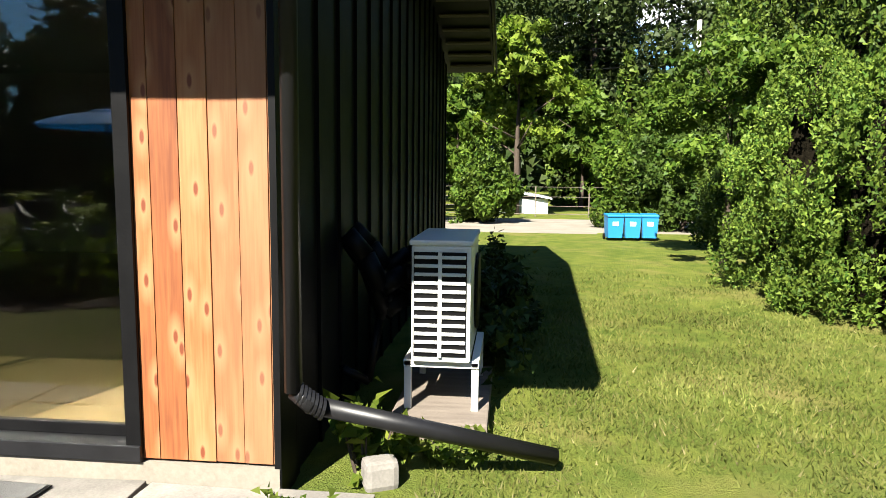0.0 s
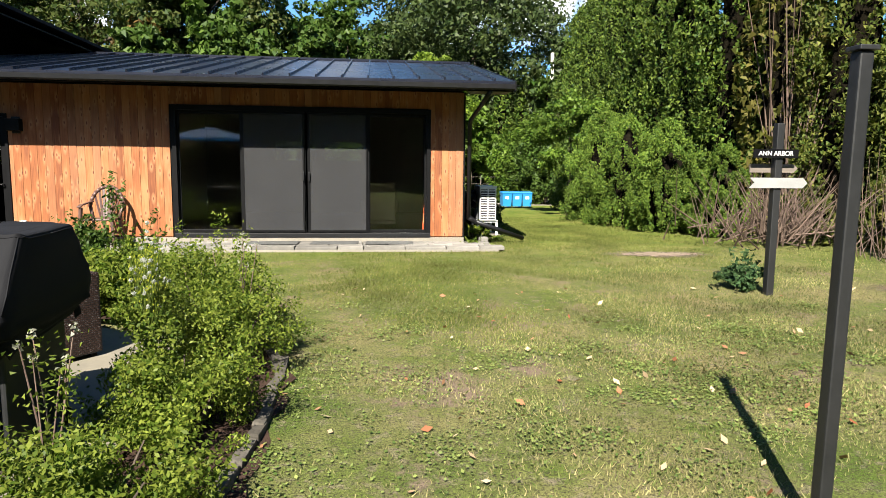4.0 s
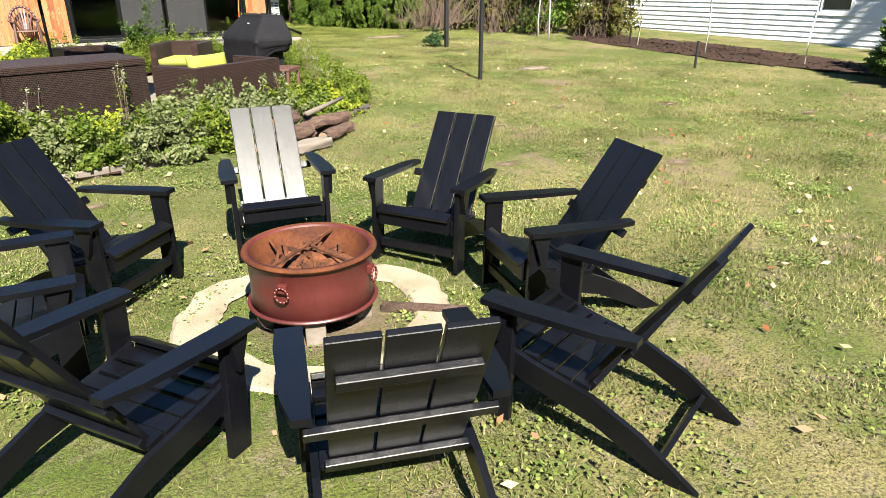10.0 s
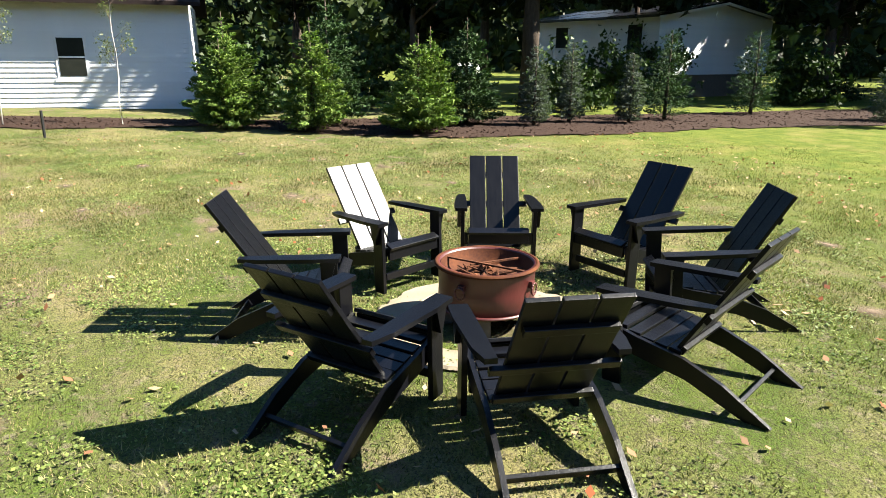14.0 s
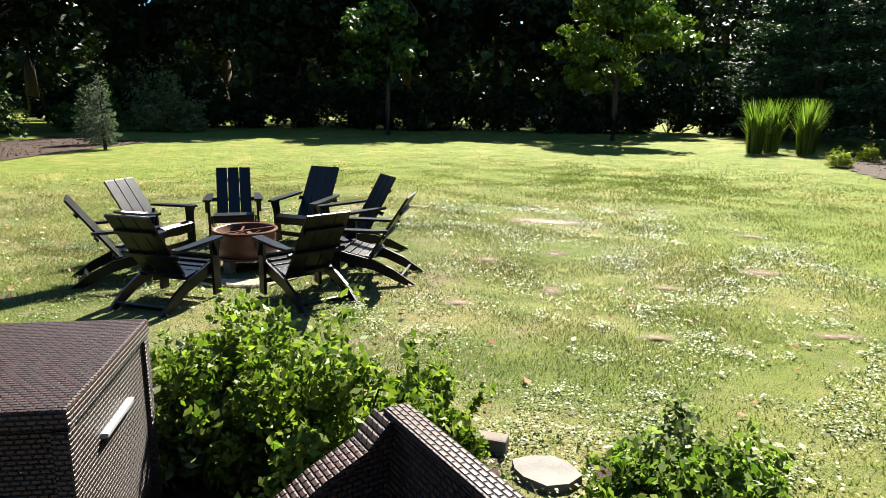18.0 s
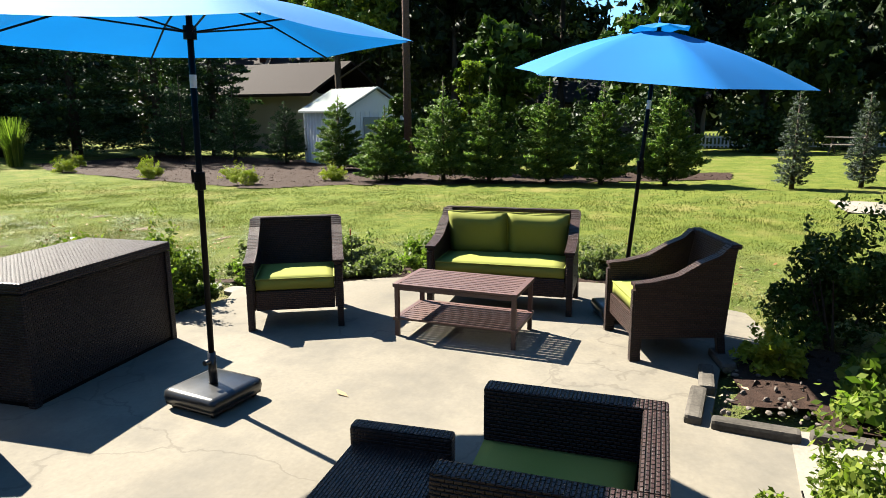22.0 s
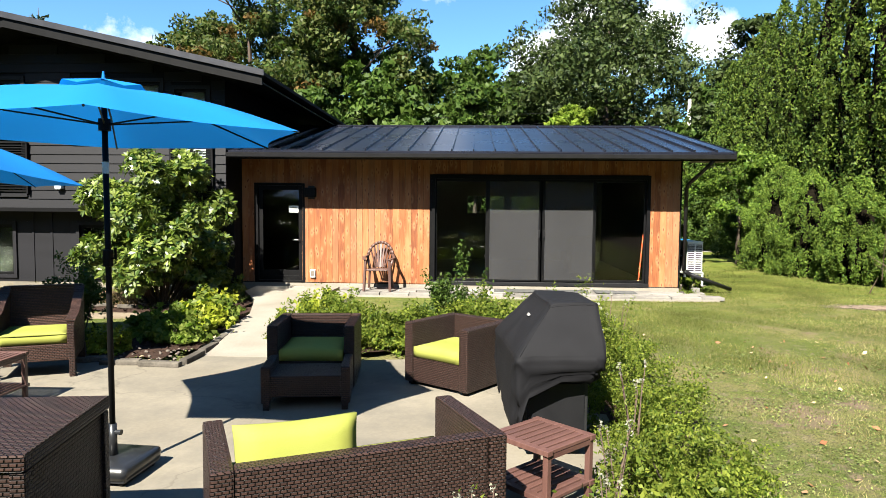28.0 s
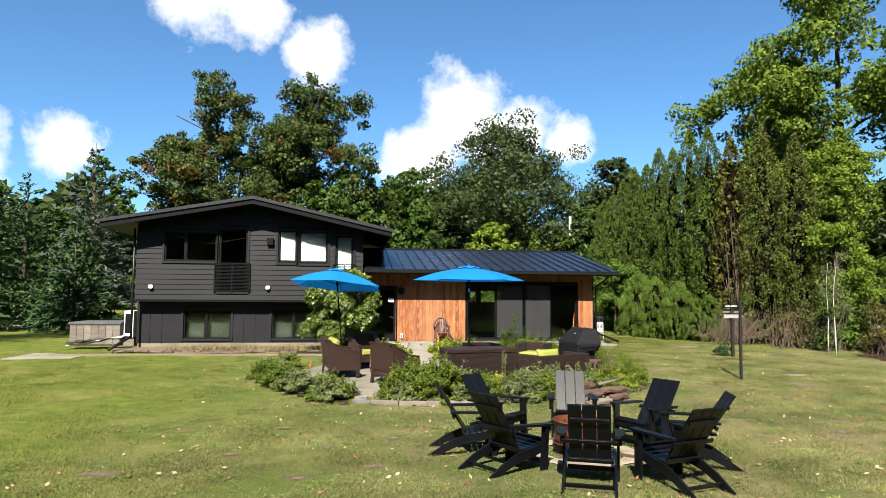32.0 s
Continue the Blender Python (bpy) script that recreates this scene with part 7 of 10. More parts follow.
def posts_and_signs():
    x, y = 0.28, -9.45
    ob = thing("post", x, y, gz(x, y), 0, "slender black iron post in the lawn", "post", "black yard posts")
    part("shaft", beam(bmesh.new(), (0, 0, -0.1), (0.02, 0, 2.03), 0.06, 0.06, 0.008), POSTM, ob)
    part("cap", box(bmesh.new(), 0.085, 0.085, 0.02, pose(0.02, 0, 2.04), 0.004), POSTM, ob)
    x, y = 3.10, -4.58
    ob = thing("signpost", x, y, gz(x, y), 0, "black signpost with pale arrow boards in the lawn", "signpost", "black yard posts")
    part("shaft", beam(bmesh.new(), (0, 0, -0.1), (0, 0, 2.02), 0.09, 0.09, 0.01), POSTM, ob)
    b = part("board", boxed(-0.33, -0.065, 1.62, 0.22, -0.05, 1.72), BLACK, ob, "black arrow board with pale lettering")
    txt = bpy.data.curves.new("lettering", "FONT")
    txt.body, txt.size, txt.align_x, txt.align_y, txt.extrude = "ANN ARBOR", 0.075, "CENTER", "CENTER", 0.002
    txt.materials.append(WHITE)
    t = new("lettering", txt)
    t.parent, t.matrix_basis = b, pose(-0.06, -0.069, 1.67, 90, 0, 0)
    part("board", prism(bmesh.new(), [(-0.36, 1.27), (0.30, 1.27), (0.36, 1.33), (0.30, 1.39), (-0.36, 1.39), (-0.30, 1.33)], "y", -0.065, -0.05), SIGNGREY, ob, "pale grey arrow board")
    part("board", prism(bmesh.new(), [(-0.30, 1.45), (0.25, 1.45), (0.30, 1.50), (0.25, 1.55), (-0.30, 1.55)], "y", 0.05, 0.065), GREYW, ob)
    for px, py, h, mat in ((5.32, -10.67, 0.55, POSTM), (7.9, -6.8, 0.5, POSTM)):
        s = thing("stake", px, py, gz(px, py), 0, "short black stake beside a young birch", "stake", "tree stakes")
        part("shaft", rod(bmesh.new(), (0, 0, -0.05), (0.01, 0, h), 0.03, 0.028, 8), mat, s)


posts_and_signs()


def bins():
    for i, (x, y) in enumerate([(3.48, 13.3), (3.90, 13.35), (4.32, 13.4)]):
        ob = thing("wheeled_bin", x, y, gz(x, y), 5 - i * 4, "blue wheeled waste bin with a closed lid", "bin", "blue bins")
        bm = bmesh.new()
        prism(bm, [(-0.16, 0.06), (0.16, 0.06), (0.19, 0.56), (-0.19, 0.56)], "y", -0.20, 0.20)
        part("body", bm, BINBLUE, ob)
        part("lid", box(bmesh.new(), 0.40, 0.45, 0.06, pose(0, 0, 0.585, 3, 0, 0), 0.02), BINBLUE, ob)
        part("label_plate", boxed(-0.07, -0.206, 0.34, 0.07, -0.201, 0.44), WHITE, ob)
        for s in (-1, 1):
            part("wheel", rod(bmesh.new(), (s * 0.17 - 0.02, 0.2, 0.07), (s * 0.17 + 0.02, 0.2, 0.07), 0.075, sides=14), BLACK, ob)


bins()


def indoor_chair():
    ob = thing("lounge_chair", -1.50, 3.15, 0.06, 4, "cream upholstered armchair behind the glass", "armchair")
    part("seat", box(bmesh.new(), 0.72, 0.7, 0.42, pose(0, 0.05, 0.24), 0.06), CREAM, ob, smooth=True)
    part("backrest", box(bmesh.new(), 0.68, 0.16, 0.86, pose(0, -0.34, 0.54, -6, 0, 0), 0.05), CREAM, ob, smooth=True)
    for s in (-1, 1):
        part("arm", box(bmesh.new(), 0.13, 0.66, 0.3, pose(s * 0.36, 0.05, 0.42), 0.05), CREAM, ob, smooth=True)


    br = thing("broom", -0.70, 0.42, 0.06, 0, "orange-handled broom leaning beside the glass door", "broom")
    part("handle", rod(bmesh.new(), (0.0, 0.0, 0.12), (0.06, -0.06, 1.12), 0.014, sides=8), ORANGE, br)
    part("bristles", boxed(-0.13, -0.03, 0.0, 0.13, 0.03, 0.14, 0.01), POSTM, br)


indoor_chair()


def spa():
    ob = thing("hot_tub", -18.6, 1.1, gz(-18.6, 1.1), 0, "grey panelled hot tub with a closed cover beside the house", "hot tub")
    part("cabinet", boxed(-0.85, -0.85, 0, 0.85, 0.85, 0.74, 0.03), GREYW, ob)
    part("cover", boxed(-0.9, -0.9, 0.745, 0.9, 0.9, 0.84, 0.03), HOSE, ob)
    for i in range(7):
        part("slat", boxed(-0.84 + i * 0.245, -0.868, 0.04, -0.62 + i * 0.245, -0.852, 0.72, 0.004), GREYW, ob)
    u = thing("heat_pump", -17.35, 0.3, gz(-17.3, 0.3), 0, "white outdoor heat pump unit at the grey wall", "heat pump")
    part("case", boxed(-0.16, -0.42, 0.30, 0.16, 0.42, 1.25, 0.02), WHITE, u)
    part("stand", boxed(-0.18, -0.36, 0, 0.18, 0.36, 0.30, 0.01), GREYW, u)
    part("grille", boxed(-0.12, -0.425, 0.45, 0.12, -0.419, 1.15), BLACK, u)
    c = thing("folded_canopy", -18.0, -1.1, gz(-18, -1.1) + 0.12, 0, "collapsed grey fabric canopy lying on the ground", "canopy")
    bm = bmesh.new()
    rr = random.Random(44)
    grid = [[bm.verts.new((-0.95 + i * 0.19, -0.35 + j * 0.14, 0.02 + rr.uniform(0, 0.12) + 0.018 * i)) for j in range(6)] for i in range(11)]
    for i in range(10):
        for j in range(5):
            bm.faces.new((grid[i][j], grid[i + 1][j], grid[i + 1][j + 1], grid[i][j + 1]))
    bmesh.ops.solidify(bm, geom=bm.faces[:], thickness=0.02)
    part("fabric", bm, HOSE, c)
    bm = bmesh.new()
    rod(bm, (-0.9, -0.3, 0.0), (0.95, 0.1, 0.3), 0.02)
    rod(bm, (-0.6, 0.3, 0.0), (1.0, 0.0, 0.35), 0.02)
    part("frame", bm, WHITE, c)
    s = slab("pavement", [(-19.6, -4.1), (-17.7, -4.0), (-17.3, -1.0), (-19.4, -0.9)], -0.09, 0.12, WALKC, "flat concrete pad beside the house")


spa()

# ---- trees and shrubs ----
def trunk_mesh(height, r, limbs, seed, lean=0.0):
    """A tapered, slightly bent trunk with limbs that rise from it."""
    rr = random.Random(seed)
    bm = bmesh.new()
    pts = [Vector((lean * k / 5 * height * 0.2 + rr.uniform(-0.04, 0.04) * height * 0.1, rr.uniform(-0.04, 0.04) * height * 0.1, height * k / 5)) for k in range(6)]
    pts[0] = Vector((0, 0, -0.2))
    tube(bm, pts, [r * (1 - k / 5.5) for k in range(6)], 9)
    ends = []
    for i in range(limbs):
        f = rr.uniform(0.35, 0.95)
        k = min(int(f * 5), 4)
        a = pts[k].lerp(pts[k + 1], f * 5 - k)
        t = rr.uniform(0, 6.28)
        ln = height * rr.uniform(0.15, 0.28) * (1.2 - f * 0.5)
        b = a + Vector((math.cos(t) * ln, math.sin(t) * ln, ln * rr.uniform(0.3, 0.9)))
        rod(bm, a, b, r * 0.35 * (1.1 - f), r * 0.1, 6)
        ends.append(b)
    return bm, ends


def broadleaf(x, y, height, width, material, n, size, seed, label, name="tree", bare=0.22, bark=None, category="tree", group="", rust=0.0):
    """A spreading tree: trunk, limbs and a crown of leaf clumps with gaps."""
    bark = bark or BARK
    ob = thing(name, x, y, gz(x, y), 0, label, category, group)
    rr = np.random.default_rng(seed)
    bm, ends = trunk_mesh(height * 0.8, max(0.05, height * 0.022), 9, seed)
    part("trunk", bm, bark, ob, smooth=True)
    R = width / 2
    base = height * bare
    mid, half = (height + base) / 2, (height - base) / 2
    # big boughs, each a cluster of smaller leaf clumps
    k = max(14, int(12 + height * 0.8))
    way = unit(rr.normal(0, 1, (k, 3)))
    bough = way * rr.uniform(0.30, 0.78, (k, 1)) * np.array([R, R, half])
    bough[0] = (0, 0, half * 0.70)
    bough[:, :2] *= (1 - 0.3 * np.clip(bough[:, 2:3] / half, 0, 1))
    m = 15
    c = np.repeat(bough, m, 0) + unit(rr.normal(0, 1, (k * m, 3))) * rr.uniform(0.3, 1.0, (k * m, 1)) * R * 0.33 * np.array([1.0, 1.0, 0.80])
    c[:, 2] += mid
    radii = rr.uniform(0.06, 0.145, (k * m, 1)) * R * np.array([1.0, 1.0, 0.66])
    turned = rr.uniform(0, 1, k * m) < rust
    foliage("crown", ob, material, c[~turned], radii[~turned], int(n * 1.15 * (1 - rust)), size, 0.62, 0.2, spread=0.6)
    if rust:
        foliage("turning_leaves", ob, L_RUST, c[turned], radii[turned] * 0.9, int(n * rust), size, 0.62, 0.2, spread=0.6, label="rust tinted early autumn leaves")
    return ob


def conifer(x, y, height, width, material, n, size, seed, label, name="conifer", tiers=11, droop=0.35, category="conifer", bark=None, group="", low=0.04, power=0.85, leader=0.0):
    """Tiers of branches round a straight stem, each a spray of needles."""
    ob = thing(name, x, y, gz(x, y), 0, label, category, group)
    part("trunk", rod(bmesh.new(), (0, 0, -0.2), (0, 0, height * 0.97), height * 0.018 + 0.02, 0.01, 8), bark or BARK, ob, smooth=True)
    rr = np.random.default_rng(seed)
    foot, way, ln = [], [], []
    tiers = int(tiers * 1.5)
    for t in range(tiers):
        f = (t + 0.5) / tiers
        g = f / (1 - leader)
        R = width / 2 * max(0.0, 1 - g) ** power * (0.80 + 0.20 * min(1.0, g * 7)) + (0.025 if g < 1 else 0.07 * (1.25 - f)) * width
        m = int(8 * (1 - f) + 5)
        for i in range(m):
            a = 2 * math.pi * (i + rr.uniform(-0.45, 0.45)) / m
            foot.append((0, 0, height * (low + (0.95 - low) * f) + rr.uniform(-0.02, 0.02) * height))
            way.append((math.cos(a), math.sin(a), 0.22 - droop + 0.55 * f + rr.uniform(-0.1, 0.1)))
            ln.append(R * rr.uniform(0.72, 1.15))
    foot, way, ln = np.array(foot), np.array(way), np.array(ln)
    pick = rr.choice(len(ln), n, p=ln ** 1.4 / (ln ** 1.4).sum())
    u = np.sqrt(rr.uniform(0.03, 1.0, (n, 1)))
    L, W = ln[pick][:, None], way[pick]
    pos = foot[pick] + W * L * u + rr.normal(0, 1, (n, 3)) * (0.13 * L * (1.15 - u) + 0.015) * np.array([1, 1, 0.6])
    axis = unit(unit(W) + rr.normal(0, 0.5, (n, 3)))
    up = np.tile(np.array([0, 0, 1.0]), (n, 1)) + W * 0.6
    part("crown", polygons("crown", leaf_faces(pos, up, size * 1.15, 0.30, 0.0, 0.6, axis), 3, material), material, ob)
    return ob


def arborvitae(x, y, height, width, n, size, seed, label, material=None, name="arborvitae", group="arborvitae hedge"):
    """A tall column of many upright feathery plumes."""
    ob = thing(name, x, y, gz(x, y), 0, label, "evergreen", group)
    part("trunk", rod(bmesh.new(), (0, 0, -0.2), (0, 0, height * 0.9), 0.11, 0.03, 8), BARK, ob, smooth=True)
    rr = np.random.default_rng(seed)
    # near-black core: inner twigs, with the deep shade between plumes in its colour
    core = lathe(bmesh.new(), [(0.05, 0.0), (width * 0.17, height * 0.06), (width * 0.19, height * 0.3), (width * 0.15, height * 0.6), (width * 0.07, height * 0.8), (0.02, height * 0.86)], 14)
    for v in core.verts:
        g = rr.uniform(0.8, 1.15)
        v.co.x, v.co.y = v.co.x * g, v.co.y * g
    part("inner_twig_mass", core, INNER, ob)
    k = int(150 * height * (width / 1.9) ** 1.3)
    f = rr.uniform(0.0, 1.0, k)
    R = width / 2 * (1 - f ** 3.0) ** 0.8 * (0.82 + 0.18 * np.minimum(1, f * 6)) * (1 + 0.12 * np.sin(f * 17 + seed))
    a = rr.uniform(0, 2 * math.pi, k)
    d = R * rr.uniform(0.62, 1.0, k)
    puff = np.stack([d * np.cos(a), d * np.sin(a), f * height * 0.97], 1)
    size_of = rr.uniform(0.028, 0.066, k)[:, None] * width * np.array([1.0, 1.0, 2.1]) * (0.55 + 0.45 * (1 - f))[:, None]
    pts, way = clumps(puff, size_of, n, 0.5)
    keep = pts[:, 2] > 0.02
    pts, way = pts[keep], way[keep]
    axis = unit(np.array([0, 0, 0.6]) + way * 0.5 + rr.normal(0, 0.5, (len(pts), 3)))
    material = material or L_ARB
    part("crown", polygons("crown", leaf_faces(pts, way, size, 0.55, 0.0, 0.55, axis), 3, material), material, ob)
    return ob


def shrub(x, y, w, d, h, material, n, size, seed, label, name="shrub", z=None, category="shrub", group="", lumps=16, ratio=0.55, stems=6):
    """A low bush: stems and leaf clumps heaped unevenly."""
    ob = thing(name, x, y, gz(x, y) if z is None else z, 0, label, category, group)
    rr = np.random.default_rng(seed)
    bm = bmesh.new()
    for i in range(stems):
        a = rr.uniform(0, 6.28)
        rod(bm, (0.06 * math.cos(a), 0.06 * math.sin(a), -0.03), (w * 0.28 * math.cos(a), d * 0.28 * math.sin(a), h * 0.5), 0.009 + 0.005 * h, 0.004, 5)
    tagged(part("stem", bm, BARK, ob), kind="stuff")
    lumps = int(lumps * 1.9)
    way = unit(rr.normal(0, 1, (lumps, 3)))
    way[:, 2] = np.abs(way[:, 2])
    c = way * rr.uniform(0.3, 0.92, (lumps, 1)) * np.array([w / 2, d / 2, h * 0.80])
    r = rr.uniform(0.14, 0.34, (lumps, 1)) * np.array([w / 2, d / 2, h * 0.5])
    c[:, 2] += h * 0.08
    pts, out = clumps(c, r, n, 0.2)
    # loose shoots that break the outline
    k = 14
    tip = unit(rr.normal(0, 1, (k, 3)) + np.array([0, 0, 0.9]))
    tip[:, 2] = np.abs(tip[:, 2])
    m = int(n * 0.10)
    pick = rr.integers(0, k, m)
    u = rr.uniform(0.75, 1.18, (m, 1))
    shoot = tip[pick] * u * np.array([w / 2, d / 2, h * 0.95]) + rr.normal(0, 0.03 * (w + d) / 2, (m, 3))
    pts, out = np.concatenate([pts, shoot]), np.concatenate([out, tip[pick]])
    keep = pts[:, 2] > 0.005
    q = 4 if -12.5 < x < 0 and y > -13 else 3
    part("leaves", polygons("leaves", leaf_faces(pts[keep], out[keep], size, ratio, corners=q), q, material), material, ob)
    return ob


L_RUST = leaf("turning leaves", (0.050, 0.034, 0.010), (0.095, 0.055, 0.014), 0.6, 0.3, 0.25)
# twig brown taken down almost to black, to read as shade
INNER = surface("shade-dark dry inner twigs", (0.0025, 0.0025, 0.0017), (0.0093, 0.0076, 0.0051), 0.95, 8, 50, 1.0, depth=0.05, spec=0.0)
L_ARBMIX = leaf("half yellowed sprays", (0.024, 0.042, 0.007), (0.080, 0.084, 0.017), 0.6, 0.45, 0.2)
L_WEST = leaf("fresh evergreen sprays", (0.026, 0.062, 0.013), (0.150, 0.205, 0.046), 0.55, 0.4, 0.25)
L_MAPLE = leaf("light maple leaves", (0.036, 0.0699, 0.0076), (0.106, 0.136, 0.019), through=0.25)
L_FEATHER = leaf("feathery sprays", (0.028, 0.064, 0.009), (0.112, 0.155, 0.024), 0.55, 0.4, 0.22)
# tall trees behind the house
broadleaf(-22.0, 38.1, 24.6, 16.5, L_OLIVE, 38000, 0.17, 1, "tall maple with olive and rust tinted leaves behind the house", bare=0.05, rust=0.10)
broadleaf(-13.2, 35.0, 23.8, 16.5, L_OLIVE, 40000, 0.17, 2, "tall maple with loose olive crown behind the house", bare=0.05, rust=0.08)
broadleaf(5.9, 38.3, 20.6, 25.5, L_OAK, 46000, 0.17, 3, "broad dark oak behind the cedar wing", bare=0.05)
broadleaf(14.4, 32.0, 15.4, 10, L_OAK, 12000, 0.22, 4, "dark oak behind the hedge")
broadleaf(-4.2, 22.6, 9.0, 6.0, L_TREE, 10000, 0.15, 5, "bright green young tree behind the cedar wing")
broadleaf(1.3, 24.0, 8.0, 5.5, L_BRIGHT, 9000, 0.14, 6, "bright green tree beyond the driveway")
for i, (x, y, h, w, m) in enumerate([(-9.5, 34, 15, 11, L_TREE), (-3.5, 39, 16, 11, L_TREE), (-11, 33, 12, 10, L_TREE), (-4, 36, 13.5, 10, L_TREE), (1.5, 38, 12.5, 9, L_TREE), (12, 32, 11, 8, L_TREE), (18, 34, 13, 9, L_TREE), (-30, 33, 14, 10, L_TREE), (22, 26, 14, 10, L_TREE), (-7.5, 27, 9, 7, L_TREE), (-14, 26, 9.5, 7, L_TREE),
                                     (-36, 24, 13, 9, L_TREE), (7.2, 41.9, 13, 12, L_OAK), (4.5, 30, 6.5, 5.0, L_HEDGE), (-1.5, 29, 6, 5, L_HEDGE)]):
    broadleaf(x, y, h, w, m, 8000, 0.24, 20 + i, "leafy green tree in the belt behind the house", bare=0.05)
for i in range(6):
    arborvitae(3.8 + i * 1.5, 31.5 + (i % 2), 6.8 + (i * 37 % 5) * 0.35, 1.7, 2400, 0.17, 60 + i, "upright arborvitae in a row beyond the road", group="far arborvitae row")
conifer(-25.0, 17.2, 11.5, 6.4, L_BLUESP, 7000, 0.19, 70, "tall grey-green spruce beside the house")
conifer(-30.2, 20.5, 10.2, 6.5, L_SPRUCE, 6000, 0.19, 71, "tall dark spruce behind the house")
conifer(-28.5, 12.0, 8.0, 6.0, L_SPRUCE, 6000, 0.18, 72, "bushy dark spruce behind the hot tub")
conifer(-23.5, 11.0, 6.0, 5.0, L_SPRUCE, 5000, 0.17, 73, "bushy dark spruce behind the hot tub")
# east boundary: columns of arborvitae, a bright maple over them
EASTROW = [(7.2, 16.5, 8.2, 2.3), (7.1, 14.7, 8.4, 2.3), (7.0, 12.9, 8.9, 2.3), (6.9, 11.1, 9.3, 2.3), (6.8, 9.3, 9.1, 2.3), (6.7, 7.6, 9.6, 2.3), (6.6, 5.9, 9.2, 2.3), (6.6, 4.3, 9.8, 2.2), (6.7, 2.8, 9.5, 2.2), (7.6, 0.2, 9.0, 2.1), (8.4, -0.8, 8.4, 2.0)]
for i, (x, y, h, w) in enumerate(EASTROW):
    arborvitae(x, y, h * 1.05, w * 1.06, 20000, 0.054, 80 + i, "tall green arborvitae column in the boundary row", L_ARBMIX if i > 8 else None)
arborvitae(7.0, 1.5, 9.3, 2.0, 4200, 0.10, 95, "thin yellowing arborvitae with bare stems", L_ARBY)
dead = thing("bare_shrub", 6.9, 0.9, gz(6.9, 0.9), 0, "dying evergreen with bare upright stems", "shrub")
bm, rr = bmesh.new(), random.Random(71)
for i in range(46):
    a, rad = rr.uniform(0, 6.28), rr.uniform(0, 0.35)
    b = Vector((rad * math.cos(a), rad * math.sin(a), 0))
    tip = b + Vector((rr.uniform(-0.8, 0.8), rr.uniform(-0.8, 0.5), rr.uniform(2.2, 6.2)))
    m = b.lerp(tip, 0.5) + Vector((rr.uniform(-0.1, 0.1), rr.uniform(-0.1, 0.1), 0))
    rod(bm, b, m, 0.024, 0.014, 5), rod(bm, m, tip, 0.014, 0.004, 5)
tagged(part("stem", bm, TWIG, dead), kind="stuff")
broadleaf(14.2, 3.6, 20.5, 14.5, L_MAPLE, 52000, 0.115, 7, "large green maple over the boundary row", bare=0.1)
broadleaf(10.6, -0.2, 9.6, 6.4, L_BRIGHT, 30000, 0.062, 9, "light yellow-green maple beside the boundary row", bare=0.05)
broadleaf(16.0, -3.0, 15.5, 10, L_TREE, 15000, 0.20, 8, "large green tree behind the boundary row", bare=0.1)
# hedge at their foot, by the lawn
for i, (x, y, w, h, m) in enumerate([(4.9, 6.4, 2.2, 2.6, L_HEDGE), (4.9, 4.6, 2.0, 2.3, L_HEDGE), (6.0, 11.6, 2.4, 3.2, L_TREE), (5.2, 2.9, 1.9, 2.1, L_HEDGE), (5.9, 1.6, 1.5, 1.6, L_HEDGE), (4.6, 17.6, 2.4, 3.6, L_HEDGE), (5.8, 16.5, 3.0, 4.0, L_TREE), (0.2, 18.8, 2.4, 3.0, L_HEDGE), (-2.5, 19.5, 3.0, 3.4, L_TREE)]):
    if m is L_HEDGE and y < 12:
        arborvitae(x, y, h * 1.25, w * 1.05, 34000, 0.030, 100 + i, "feathery yellow-green evergreen bush on the lawn edge", L_FEATHER, "evergreen_bush", "boundary shrubs")
        continue
    shrub(x, y, w, w * 0.95, h, m, 14000, 0.046 if y < 12 else 0.08, 100 + i, "dense green boundary shrub on the lawn edge", group="boundary shrubs", lumps=26)
broadleaf(4.6, 8.7, 3.9, 4.2, L_HEDGE, 15000, 0.055, 99, "many-stemmed dark green shrub arching over the lawn", "shrub", 0.3, category="shrub")
brush = thing("brush_pile", 6.0, -0.3, gz(6.0, -0.3), 0, "tangled heap of dead branches under the hedge", "brush pile")
bm = bmesh.new()
for i in range(260):
    a, rad = rr.uniform(0, 6.28), min(abs(rr.gauss(0, 0.7)), 1.4)
    b = Vector((rad * math.cos(a) * 1.6, rad * math.sin(a) * 0.8, rr.uniform(0, 0.35)))
    tip = b + Vector((rr.uniform(-0.9, 0.9), rr.uniform(-0.6, 0.4), rr.uniform(0.1, 1.25)))
    rod(bm, b, tip, rr.uniform(0.008, 0.02), 0.003, 4)
tagged(part("twig_tangle", bm, TWIG, brush), kind="stuff")
